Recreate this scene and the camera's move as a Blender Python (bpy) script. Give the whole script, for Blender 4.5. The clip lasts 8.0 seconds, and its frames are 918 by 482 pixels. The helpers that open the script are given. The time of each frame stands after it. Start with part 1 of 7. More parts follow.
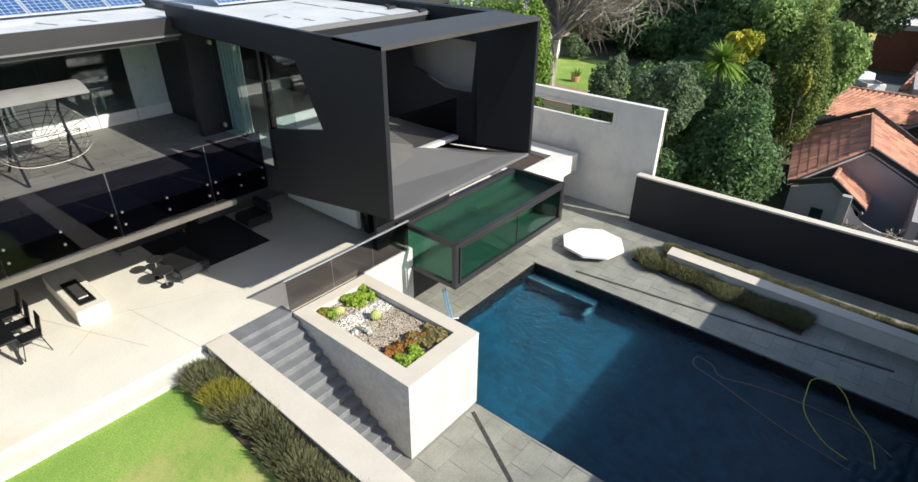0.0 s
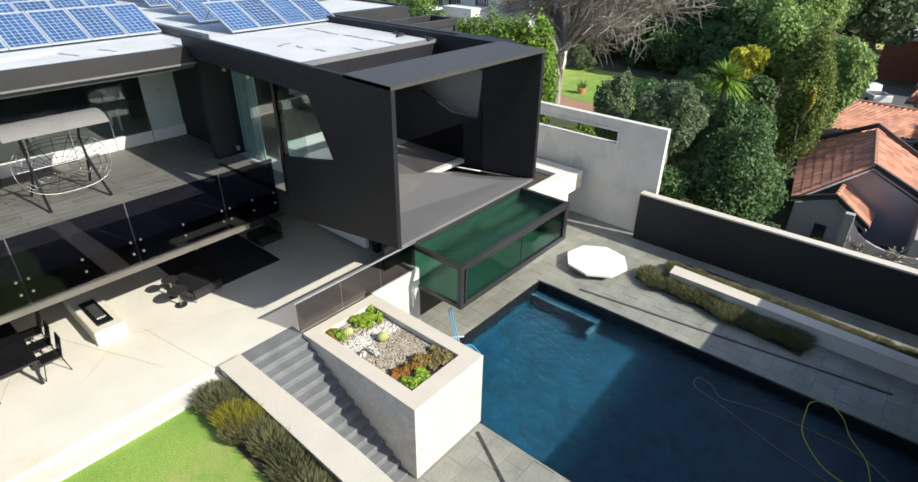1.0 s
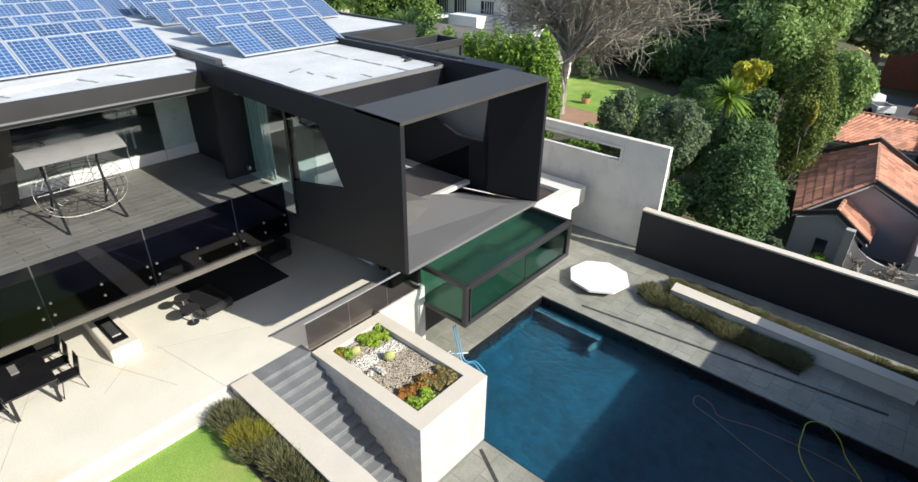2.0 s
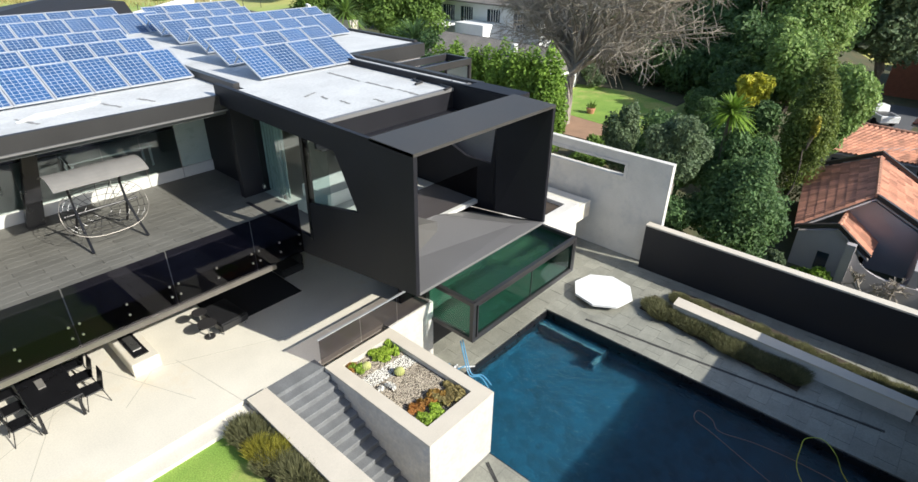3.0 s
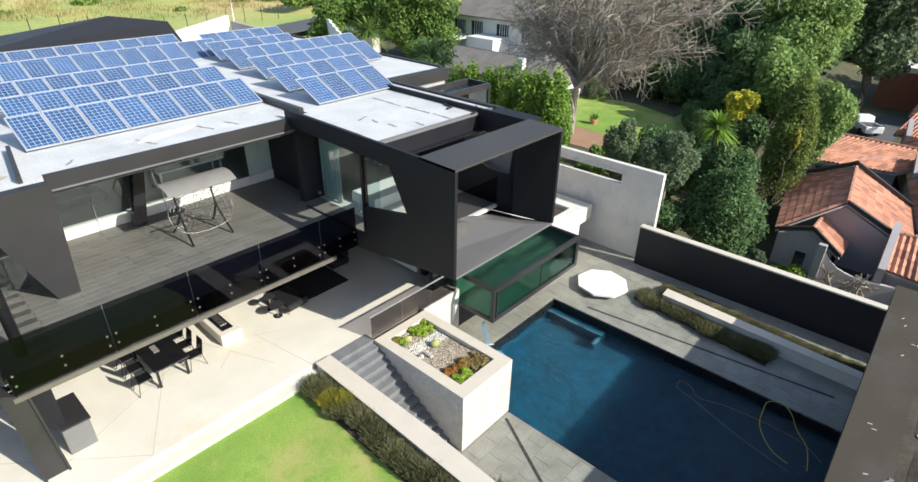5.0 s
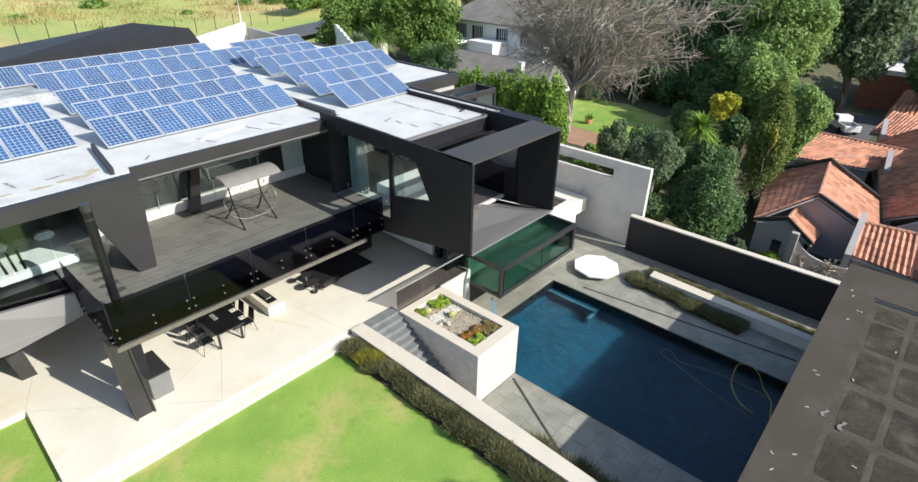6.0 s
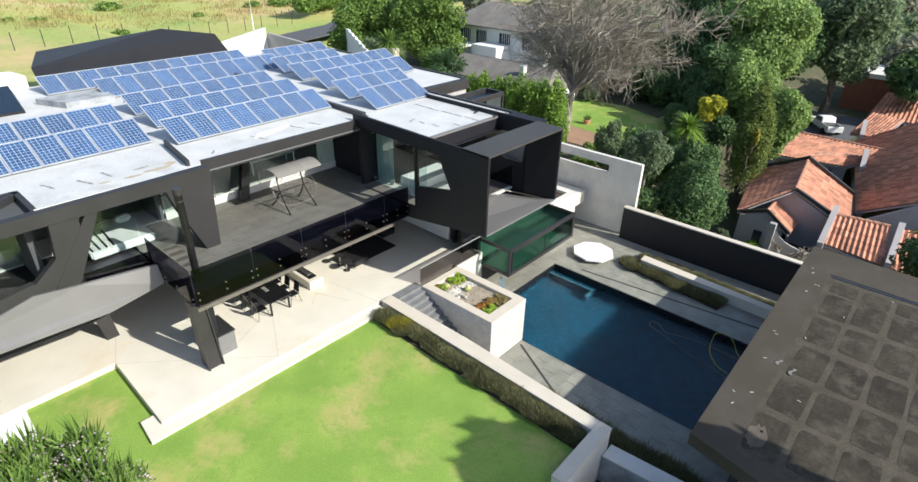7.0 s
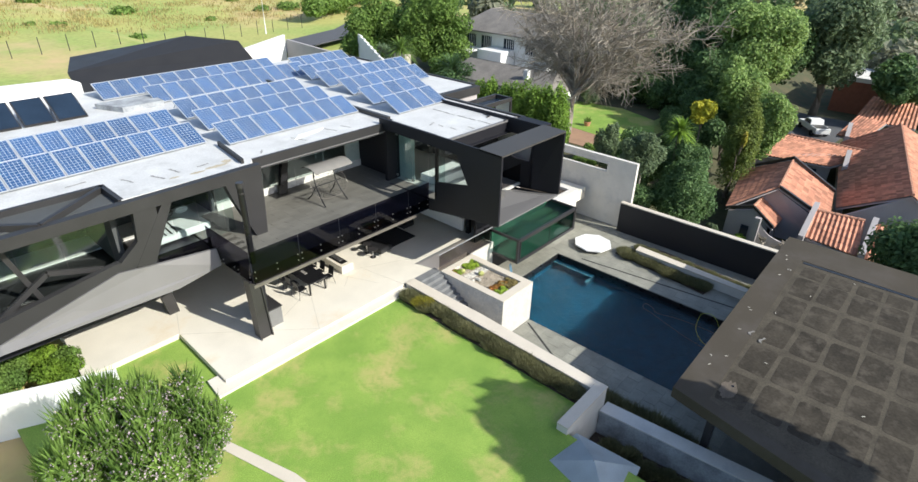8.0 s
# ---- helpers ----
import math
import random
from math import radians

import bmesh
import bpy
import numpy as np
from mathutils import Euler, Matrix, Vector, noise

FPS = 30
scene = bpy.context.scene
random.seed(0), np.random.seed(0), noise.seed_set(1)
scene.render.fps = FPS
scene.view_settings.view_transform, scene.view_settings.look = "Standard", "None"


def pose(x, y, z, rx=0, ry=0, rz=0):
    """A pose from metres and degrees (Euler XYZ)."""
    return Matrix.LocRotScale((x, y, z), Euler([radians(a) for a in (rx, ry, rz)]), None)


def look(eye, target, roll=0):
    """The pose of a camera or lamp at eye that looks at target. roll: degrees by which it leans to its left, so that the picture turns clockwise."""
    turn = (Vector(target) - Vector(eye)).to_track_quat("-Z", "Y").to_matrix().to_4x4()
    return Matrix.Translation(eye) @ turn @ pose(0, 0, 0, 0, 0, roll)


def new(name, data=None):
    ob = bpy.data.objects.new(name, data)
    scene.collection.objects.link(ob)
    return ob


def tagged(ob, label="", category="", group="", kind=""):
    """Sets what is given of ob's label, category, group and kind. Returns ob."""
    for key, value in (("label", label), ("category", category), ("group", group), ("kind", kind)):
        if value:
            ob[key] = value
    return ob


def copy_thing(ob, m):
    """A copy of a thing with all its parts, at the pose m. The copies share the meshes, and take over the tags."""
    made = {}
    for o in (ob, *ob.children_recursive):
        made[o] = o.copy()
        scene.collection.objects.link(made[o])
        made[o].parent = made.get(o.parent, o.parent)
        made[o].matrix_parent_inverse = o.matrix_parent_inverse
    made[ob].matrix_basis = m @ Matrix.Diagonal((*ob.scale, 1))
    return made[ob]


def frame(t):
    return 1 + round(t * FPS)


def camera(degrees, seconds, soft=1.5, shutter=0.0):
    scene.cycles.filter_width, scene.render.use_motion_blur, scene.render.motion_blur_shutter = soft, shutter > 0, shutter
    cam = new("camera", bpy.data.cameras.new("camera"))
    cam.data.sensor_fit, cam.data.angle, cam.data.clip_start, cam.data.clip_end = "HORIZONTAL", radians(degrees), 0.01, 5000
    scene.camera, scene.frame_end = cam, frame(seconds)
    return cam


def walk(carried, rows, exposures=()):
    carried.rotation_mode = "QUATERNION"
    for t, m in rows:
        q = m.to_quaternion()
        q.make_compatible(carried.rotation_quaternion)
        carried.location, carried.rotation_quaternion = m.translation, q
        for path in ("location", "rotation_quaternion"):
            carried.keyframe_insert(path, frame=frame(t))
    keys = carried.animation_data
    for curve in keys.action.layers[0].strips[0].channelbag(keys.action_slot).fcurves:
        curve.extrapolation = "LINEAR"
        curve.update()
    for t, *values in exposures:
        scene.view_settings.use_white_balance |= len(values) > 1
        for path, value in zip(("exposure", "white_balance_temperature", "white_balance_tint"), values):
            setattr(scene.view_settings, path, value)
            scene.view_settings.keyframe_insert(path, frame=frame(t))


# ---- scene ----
cam = camera(78.2, 8.0)
PLAN = 1.143  # metres to a unit of the plan in which the place is drawn
PATH = [
    (0, (-5.684, -5.921, 7.817), (-4.339, -4.809, 6.84), 0.7),
    (0.5, (-5.694, -5.938, 8.118), (-4.353, -4.816, 7.145), 0.7),
    (1, (-5.725, -5.968, 8.441), (-4.391, -4.836, 7.471), 0.7),
    (1.5, (-5.769, -5.964, 8.744), (-4.439, -4.827, 7.776), 0.8),
    (3, (-6.022, -6.001, 9.705), (-4.704, -4.847, 8.741), 1.0),
    (3.5, (-6.342, -6.176, 9.992), (-5.027, -5.015, 9.031), 1.0),
    (4, (-6.934, -6.499, 10.344), (-5.622, -5.332, 9.386), 0.9),
    (4.5, (-7.714, -6.931, 10.728), (-6.404, -5.761, 9.772), 1.0),
    (6, (-11.129, -8.828, 11.96), (-9.807, -7.671, 11.004), 1.1),
    (6.5, (-12.471, -9.59, 12.417), (-11.148, -8.436, 11.459), 1.1),
    (7, (-13.885, -10.339, 12.901), (-12.56, -9.187, 11.944), 1.3),
    (7.5, (-15.155, -10.987, 13.415), (-13.829, -9.836, 12.457), 1.4),
    (8, (-16.478, -11.718, 13.901), (-15.153, -10.565, 12.944), 1.4),
]
walk(cam, [(t, look(Vector(eye) * PLAN, Vector(target) * PLAN, roll)) for t, eye, target, roll in PATH])

# ---- sky and sun ----
SUN = Vector((0.36, -1.45, 1.0)).normalized()
world = bpy.data.worlds.new("world")
scene.world = world
world.use_nodes = True
wn = world.node_tree.nodes
sky = wn.new("ShaderNodeTexSky")
sky.sky_type, sky.sun_disc = "NISHITA", False
sky.sun_elevation = math.asin(SUN.z)
sky.sun_rotation = math.atan2(SUN.x, SUN.y)
wn["Background"].inputs["Strength"].default_value = 0.150
world.node_tree.links.new(sky.outputs[0], wn["Background"].inputs["Color"])
sun = new("sun", bpy.data.lights.new("sun", "SUN"))
sun.data.energy, sun.data.angle, sun.data.color = 4.9, radians(0.5), (1.0, 0.975, 0.885)
sun.matrix_world = look(SUN * 60, (0, 0, 0))
scene.view_settings.exposure = 0.47

# ---- materials ----
def material(name, base, rough=0.6, metal=0.0, vary=0.25, scale=3.0, fine=40.0, bump=0.1, dark=None, spec=0.5, fleck=0.0, per_piece=0.0, coat=0.0):
    """A two-scale material: broad stains and fine grain in colour, roughness and relief."""
    m = bpy.data.materials.new(name)
    m.use_nodes = True
    n, l = m.node_tree.nodes, m.node_tree.links
    b = n["Principled BSDF"]
    geo = n.new("ShaderNodeNewGeometry")
    broad, grain = n.new("ShaderNodeTexNoise"), n.new("ShaderNodeTexNoise")
    for t, s, d in ((broad, scale, 6.0), (grain, fine, 4.0)):
        t.inputs["Scale"].default_value, t.inputs["Detail"].default_value = s, d
        l.new(geo.outputs["Position"], t.inputs["Vector"])
    ramp = n.new("ShaderNodeMapRange")
    ramp.inputs["From Min"].default_value, ramp.inputs["From Max"].default_value = 0.3, 0.7
    l.new(broad.outputs["Fac"], ramp.inputs["Value"])
    c2 = dark or tuple(v * (1 - vary) for v in base)
    mix = n.new("ShaderNodeMix")
    mix.data_type = "RGBA"
    mix.inputs[6].default_value, mix.inputs[7].default_value = (*c2, 1), (*base, 1)
    l.new(ramp.outputs["Result"], mix.inputs[0])
    hsv = n.new("ShaderNodeHueSaturation")
    l.new(mix.outputs[2], hsv.inputs["Color"])
    g = n.new("ShaderNodeMapRange")
    g.inputs["To Min"].default_value, g.inputs["To Max"].default_value = 1 - vary * 0.5 - fleck, 1 + vary * 0.5 + fleck
    g.inputs["From Min"].default_value, g.inputs["From Max"].default_value = 0.3, 0.7
    l.new(grain.outputs["Fac"], g.inputs["Value"])
    value = g.outputs["Result"]
    if per_piece:
        info = n.new("ShaderNodeObjectInfo")
        isl = n.new("ShaderNodeMath")
        isl.operation = "ADD"
        l.new(info.outputs["Random"], isl.inputs[0])
        l.new(geo.outputs["Random Per Island"], isl.inputs[1])
        fr = n.new("ShaderNodeMath")
        fr.operation = "FRACT"
        l.new(isl.outputs[0], fr.inputs[0])
        pr = n.new("ShaderNodeMapRange")
        pr.inputs["To Min"].default_value, pr.inputs["To Max"].default_value = 1 - per_piece, 1 + per_piece
        l.new(fr.outputs[0], pr.inputs["Value"])
        mul = n.new("ShaderNodeMath")
        mul.operation = "MULTIPLY"
        l.new(value, mul.inputs[0]), l.new(pr.outputs["Result"], mul.inputs[1])
        value = mul.outputs[0]
    l.new(value, hsv.inputs["Value"])
    l.new(hsv.outputs["Color"], b.inputs["Base Color"])
    rr = n.new("ShaderNodeMapRange")
    rr.inputs["To Min"].default_value, rr.inputs["To Max"].default_value = max(0.02, rough - 0.12), min(1, rough + 0.12)
    l.new(broad.outputs["Fac"], rr.inputs["Value"])
    l.new(rr.outputs["Result"], b.inputs["Roughness"])
    b.inputs["Metallic"].default_value, b.inputs["Specular IOR Level"].default_value = metal, spec
    b.inputs["Coat Weight"].default_value = coat
    if bump:
        bp = n.new("ShaderNodeBump")
        bp.inputs["Strength"].default_value, bp.inputs["Distance"].default_value = bump, 0.02
        l.new(grain.outputs["Fac"], bp.inputs["Height"])
        l.new(bp.outputs["Normal"], b.inputs["Normal"])
    return m


def clear(name, tint, rough=0.01, ior=1.45, wave=0.0, wave_scale=2.0):
    """Glass or water: fully transmissive, tinted."""
    m = bpy.data.materials.new(name)
    m.use_nodes = True
    n, l = m.node_tree.nodes, m.node_tree.links
    b = n["Principled BSDF"]
    b.inputs["Base Color"].default_value = (*tint, 1)
    b.inputs["Roughness"].default_value, b.inputs["IOR"].default_value, b.inputs["Transmission Weight"].default_value = rough, ior, 1.0
    if wave:
        geo, t, bp = n.new("ShaderNodeNewGeometry"), n.new("ShaderNodeTexNoise"), n.new("ShaderNodeBump")
        t.inputs["Scale"].default_value, t.inputs["Detail"].default_value = wave_scale, 3.0
        l.new(geo.outputs["Position"], t.inputs["Vector"])
        bp.inputs["Strength"].default_value, bp.inputs["Distance"].default_value = wave, 0.12
        l.new(t.outputs["Fac"], bp.inputs["Height"])
        l.new(bp.outputs["Normal"], b.inputs["Normal"])
    return m


def pane(name, tint, gloss=1.0):
    """A thin pane: straight-through tinted light, with a mirror-like gloss on top."""
    m = bpy.data.materials.new(name)
    m.use_nodes = True
    n, l = m.node_tree.nodes, m.node_tree.links
    n.remove(n["Principled BSDF"])
    tr, gl, mx = n.new("ShaderNodeBsdfTransparent"), n.new("ShaderNodeBsdfGlossy"), n.new("ShaderNodeMixShader")
    lw, pw, ma = n.new("ShaderNodeLayerWeight"), n.new("ShaderNodeMath"), n.new("ShaderNodeMath")
    tr.inputs["Color"].default_value = (*tint, 1)
    gl.inputs["Roughness"].default_value = 0.02
    lw.inputs["Blend"].default_value = 0.5
    pw.operation, ma.operation = "POWER", "MULTIPLY_ADD"
    pw.inputs[1].default_value = 4.0
    ma.inputs[1].default_value, ma.inputs[2].default_value = min(0.7, 0.5 * gloss), 0.03 * gloss
    l.new(lw.outputs["Facing"], pw.inputs[0]), l.new(pw.outputs[0], ma.inputs[0]), l.new(ma.outputs[0], mx.inputs[0])
    l.new(tr.outputs[0], mx.inputs[1]), l.new(gl.outputs[0], mx.inputs[2])
    l.new(mx.outputs[0], n["Material Output"].inputs["Surface"])
    return m


M = {}
M["concrete"] = material("concrete", (0.70, 0.655, 0.56), 0.75, vary=0.12, scale=0.7, fine=25, bump=0.05)
M["coping"] = material("coping", (0.60, 0.54, 0.45), 0.7, vary=0.08, scale=1.5, fine=30, bump=0.05)
M["plaster"] = material("plaster", (0.66, 0.63, 0.58), 0.8, vary=0.12, scale=1.2, fine=30, bump=0.1)
M["marble"] = material("marble", (0.62, 0.585, 0.53), 0.5, scale=2.2, fine=9, vary=0.2, bump=0.03)
M["charcoal"] = material("charcoal", (0.014, 0.014, 0.019), 0.55, vary=0.25, scale=0.6, fine=60, bump=0.02, spec=0.3)
M["steel"] = material("dark steel", (0.035, 0.033, 0.034), 0.4, vary=0.3, scale=1.0, fine=50, bump=0.03)
M["panelgrey"] = material("grey cladding", (0.033, 0.032, 0.033), 0.5, vary=0.2, scale=0.8, fine=60, bump=0.02, spec=0.35)
M["palegrey"] = material("pale grey cladding", (0.17, 0.165, 0.165), 0.42, vary=0.08, scale=0.8, fine=60, bump=0.02)
M["midgrey"] = material("weathered grey metal", (0.115, 0.11, 0.105), 0.5, vary=0.2, scale=0.9, fine=40, bump=0.03)
M["canopygrey"] = material("dusty dark canopy metal", (0.062, 0.058, 0.055), 0.5, vary=0.3, scale=0.8, fine=30, bump=0.03, spec=0.35)
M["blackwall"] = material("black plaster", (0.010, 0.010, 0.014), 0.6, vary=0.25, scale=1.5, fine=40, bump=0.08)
M["roof"] = material("roof membrane", (0.60, 0.60, 0.59), 0.6, vary=0.16, scale=0.9, fine=12, bump=0.1)
M["slate"] = material("slate paving", (0.285, 0.28, 0.235), 0.6, vary=0.26, scale=1.6, fine=22, bump=0.15, per_piece=0.07)
M["joint"] = material("joint mortar", (0.24, 0.235, 0.205), 0.9, vary=0.2)
M["decktile"] = material("deck tile", (0.155, 0.150, 0.132), 0.6, vary=0.2, scale=1.6, fine=35, per_piece=0.09)
M["steps"] = material("stair slate", (0.19, 0.195, 0.20), 0.6, vary=0.25, scale=3.0, fine=30, bump=0.1)
M["grass"] = material("lawn grass", (0.25, 0.365, 0.065), 0.9, dark=(0.16, 0.28, 0.04), scale=0.55, fine=28, bump=0.8, vary=0.4, fleck=0.08)
M["field"] = material("field", (0.44, 0.39, 0.13), 0.95, dark=(0.22, 0.33, 0.07), scale=0.05, fine=2.0, bump=0.3, vary=0.35)


def dry_patches(m, tone, scale, low, high):
    """Adds dry patches of another tone, with ragged edges."""
    n, l = m.node_tree.nodes, m.node_tree.links
    b = n["Principled BSDF"]
    geo, t, r, mix = n.new("ShaderNodeNewGeometry"), n.new("ShaderNodeTexNoise"), n.new("ShaderNodeMapRange"), n.new("ShaderNodeMix")
    t.inputs["Scale"].default_value, t.inputs["Detail"].default_value, t.inputs["Roughness"].default_value = scale, 8.0, 0.65
    l.new(geo.outputs["Position"], t.inputs["Vector"]), l.new(t.outputs["Fac"], r.inputs["Value"])
    r.inputs["From Min"].default_value, r.inputs["From Max"].default_value = low, high
    mix.data_type = "RGBA"
    src = b.inputs["Base Color"].links[0].from_socket
    l.new(r.outputs["Result"], mix.inputs[0]), l.new(src, mix.inputs[6])
    mix.inputs[7].default_value = (*tone, 1)
    l.new(mix.outputs[2], b.inputs["Base Color"])


dry_patches(M["grass"], (0.44, 0.37, 0.14), 0.32, 0.50, 0.68)
dry_patches(M["grass"], (0.17, 0.29, 0.045), 2.6, 0.52, 0.75)
dry_patches(M["field"], (0.52, 0.38, 0.19), 0.022, 0.50, 0.60)
dry_patches(M["concrete"], (0.60, 0.50, 0.36), 0.35, 0.56, 0.74)
dry_patches(M["plaster"], (0.50, 0.49, 0.47), 0.9, 0.55, 0.72)
dry_patches(M["marble"], (0.47, 0.46, 0.45), 3.5, 0.50, 0.66)
dry_patches(M["roof"], (0.45, 0.45, 0.44), 0.8, 0.54, 0.70)
# fleck mottles the plaster colour to suggest rippling light on the pool floor
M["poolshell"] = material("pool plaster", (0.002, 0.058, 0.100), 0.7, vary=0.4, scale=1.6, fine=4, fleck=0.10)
M["water"] = clear("pool water", (0.30, 0.72, 0.90), 0.015, 1.33, 0.75, 5.0)
M["black"] = material("black gloss", (0.012, 0.012, 0.014), 0.3, vary=0.3)
M["glassdark"] = pane("smoked glass", (0.31, 0.305, 0.375), 0.8)
M["glasssmoke"] = pane("light smoked glass", (0.58, 0.56, 0.565), 0.9)
M["glass"] = pane("clear glass", (0.86, 0.93, 0.92), 2.4)
M["white"] = material("white paint", (0.80, 0.80, 0.79), 0.55, vary=0.06, scale=2)

def solar_cells():
    """Blue silicon cells, six by ten, with pale grid lines between them."""
    m = material("solar cells", (0.032, 0.092, 0.225), 0.2, vary=0.25, scale=1.5, fine=30, bump=0.0, per_piece=0.18)
    n, l = m.node_tree.nodes, m.node_tree.links
    b = n["Principled BSDF"]
    tc, sep = n.new("ShaderNodeTexCoord"), n.new("ShaderNodeSeparateXYZ")
    l.new(tc.outputs["Object"], sep.inputs[0])
    masks = []
    for axis, pitch in (("X", 0.158), ("Y", 0.158)):
        mod, lt = n.new("ShaderNodeMath"), n.new("ShaderNodeMath")
        mod.operation, lt.operation = "PINGPONG", "LESS_THAN"
        mod.inputs[1].default_value, lt.inputs[1].default_value = pitch / 2, 0.007
        l.new(sep.outputs[axis], mod.inputs[0]), l.new(mod.outputs[0], lt.inputs[0])
        masks.append(lt)
    mx = n.new("ShaderNodeMath")
    mx.operation = "MAXIMUM"
    l.new(masks[0].outputs[0], mx.inputs[0]), l.new(masks[1].outputs[0], mx.inputs[1])
    mix = n.new("ShaderNodeMix")
    mix.data_type = "RGBA"
    src = b.inputs["Base Color"].links[0].from_socket
    l.new(mx.outputs[0], mix.inputs[0]), l.new(src, mix.inputs[6])
    mix.inputs[7].default_value = (0.42, 0.47, 0.55, 1)
    l.new(mix.outputs[2], b.inputs["Base Color"])
    b.inputs["Coat Weight"].default_value, b.inputs["Coat Roughness"].default_value = 0.6, 0.05
    return m


M["cells"] = solar_cells()
M["alu"] = material("aluminium", (0.72, 0.73, 0.75), 0.35, 0.6, vary=0.1)
M["steelbright"] = material("brushed steel", (0.55, 0.54, 0.52), 0.3, 0.9, vary=0.15)
M["steelgrey"] = material("brushed cabinet steel", (0.21, 0.21, 0.21), 0.45, 0.3, vary=0.15)
M["rail"] = material("rail channel", (0.20, 0.18, 0.16), 0.4, 0.4, vary=0.15)
M["lowiron"] = pane("aquarium glass", (0.80, 0.95, 0.89), 0.6)
M["aquawater"] = clear("aquarium water", (0.30, 0.62, 0.48), 0.02, 1.33, 0.6, 9.0)
M["ledge"] = material("mosaic ledge", (0.10, 0.17, 0.18), 0.5, vary=0.4, scale=4, fine=14)
M["tar"] = material("tar smear", (0.30, 0.295, 0.285), 0.8, vary=0.3, scale=3, fine=20)
M["rust"] = material("rust stain", (0.46, 0.40, 0.30), 0.85, vary=0.3, scale=2, fine=18)
M["algae"] = material("algae green", (0.008, 0.052, 0.032), 0.7, vary=0.4, scale=3, fine=20)
M["rug"] = material("black rug", (0.015, 0.015, 0.018), 0.95, vary=0.3, fine=80)
M["leather"] = material("black leather", (0.02, 0.02, 0.022), 0.35, vary=0.25, fine=40, bump=0.15)
M["fabric"] = material("grey canvas", (0.20, 0.19, 0.175), 0.9, vary=0.12, scale=4, fine=90, bump=0.2)
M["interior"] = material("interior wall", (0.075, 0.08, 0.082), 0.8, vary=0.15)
M["palefloor"] = material("pale floor", (0.68, 0.67, 0.63), 0.4, vary=0.1)
M["frosted"] = material("frosted glass", (0.42, 0.50, 0.47), 0.3, vary=0.08)
M["greyblue"] = material("collector glass", (0.02, 0.035, 0.06), 0.12, vary=0.3, scale=1, bump=0.0)
M["terracotta"] = material("terracotta tile", (0.56, 0.25, 0.155), 0.8, vary=0.3, scale=1.2, fine=18, per_piece=0.32, bump=0.15)
M["ridge"] = material("ridge tile", (0.58, 0.29, 0.19), 0.8, vary=0.3, scale=2)
M["render"] = material("lilac grey render", (0.40, 0.37, 0.37), 0.85, vary=0.12, scale=0.8)
M["gravel"] = material("grey gravel", (0.60, 0.52, 0.41), 0.85, vary=0.5, scale=14, fine=60, per_piece=0.35)
M["whitegravel"] = material("white gravel", (0.80, 0.77, 0.70), 0.85, vary=0.2, scale=14, fine=60, per_piece=0.2)
M["soil"] = material("soil", (0.07, 0.05, 0.035), 0.95, vary=0.4, scale=4, fine=30, bump=0.4)
M["bark"] = material("bark", (0.17, 0.135, 0.105), 0.9, vary=0.35, scale=3, fine=25, bump=0.4)
M["palebark"] = material("pale bark", (0.36, 0.315, 0.265), 0.9, vary=0.25, scale=3, fine=25, bump=0.3)
M["asphalt"] = material("asphalt", (0.09, 0.092, 0.10), 0.85, vary=0.2, scale=0.5, fine=20)
M["rubber"] = material("yellow hose", (0.50, 0.55, 0.05), 0.5, vary=0.1)
M["bluehose"] = material("blue hose", (0.10, 0.30, 0.48), 0.4, vary=0.1)
M["paving"] = material("terracotta paving", (0.36, 0.22, 0.14), 0.85, vary=0.2, scale=1)
M["brick"] = material("red brick", (0.30, 0.11, 0.07), 0.85, vary=0.25, scale=2, fine=15)
M["slatetile"] = material("grey roof tile", (0.22, 0.20, 0.18), 0.85, vary=0.3, scale=0.8, fine=6, bump=0.3)
M["pavroof"] = material("bitumen sheet", (0.056, 0.048, 0.037), 0.9, spec=0.15, vary=0.45, scale=1.1, fine=9, bump=0.2, per_piece=0.10)
M["silt"] = material("silt", (0.115, 0.092, 0.070), 0.9, vary=0.35, scale=2.5, fine=14)
M["pavrim"] = material("pavilion rim", (0.068, 0.058, 0.045), 0.85, spec=0.15, vary=0.12, scale=0.7, fine=25, bump=0.05)
M["dust"] = material("dust lines", (0.090, 0.078, 0.060), 0.9, spec=0.15, vary=0.35, scale=1.4, fine=14)
dry_patches(M["pavroof"], (0.085, 0.073, 0.058), 1.6, 0.50, 0.70)
dry_patches(M["pavrim"], (0.078, 0.068, 0.058), 0.5, 0.48, 0.66)


def foliage(name, a, b, rough=0.6):
    """Leaves: two greens by clump, and a little light let through."""
    m = material(name, a, rough, dark=b, vary=0.3, scale=0.9, fine=9.0, bump=0.0, per_piece=0.3, spec=0.3)
    n, l = m.node_tree.nodes, m.node_tree.links
    b = n["Principled BSDF"]
    tr, mx = n.new("ShaderNodeBsdfTranslucent"), n.new("ShaderNodeMixShader")
    mx.inputs[0].default_value = 0.4
    l.new(b.inputs["Base Color"].links[0].from_socket, tr.inputs["Color"])
    l.new(b.outputs[0], mx.inputs[1]), l.new(tr.outputs[0], mx.inputs[2])
    l.new(mx.outputs[0], n["Material Output"].inputs["Surface"])
    return m


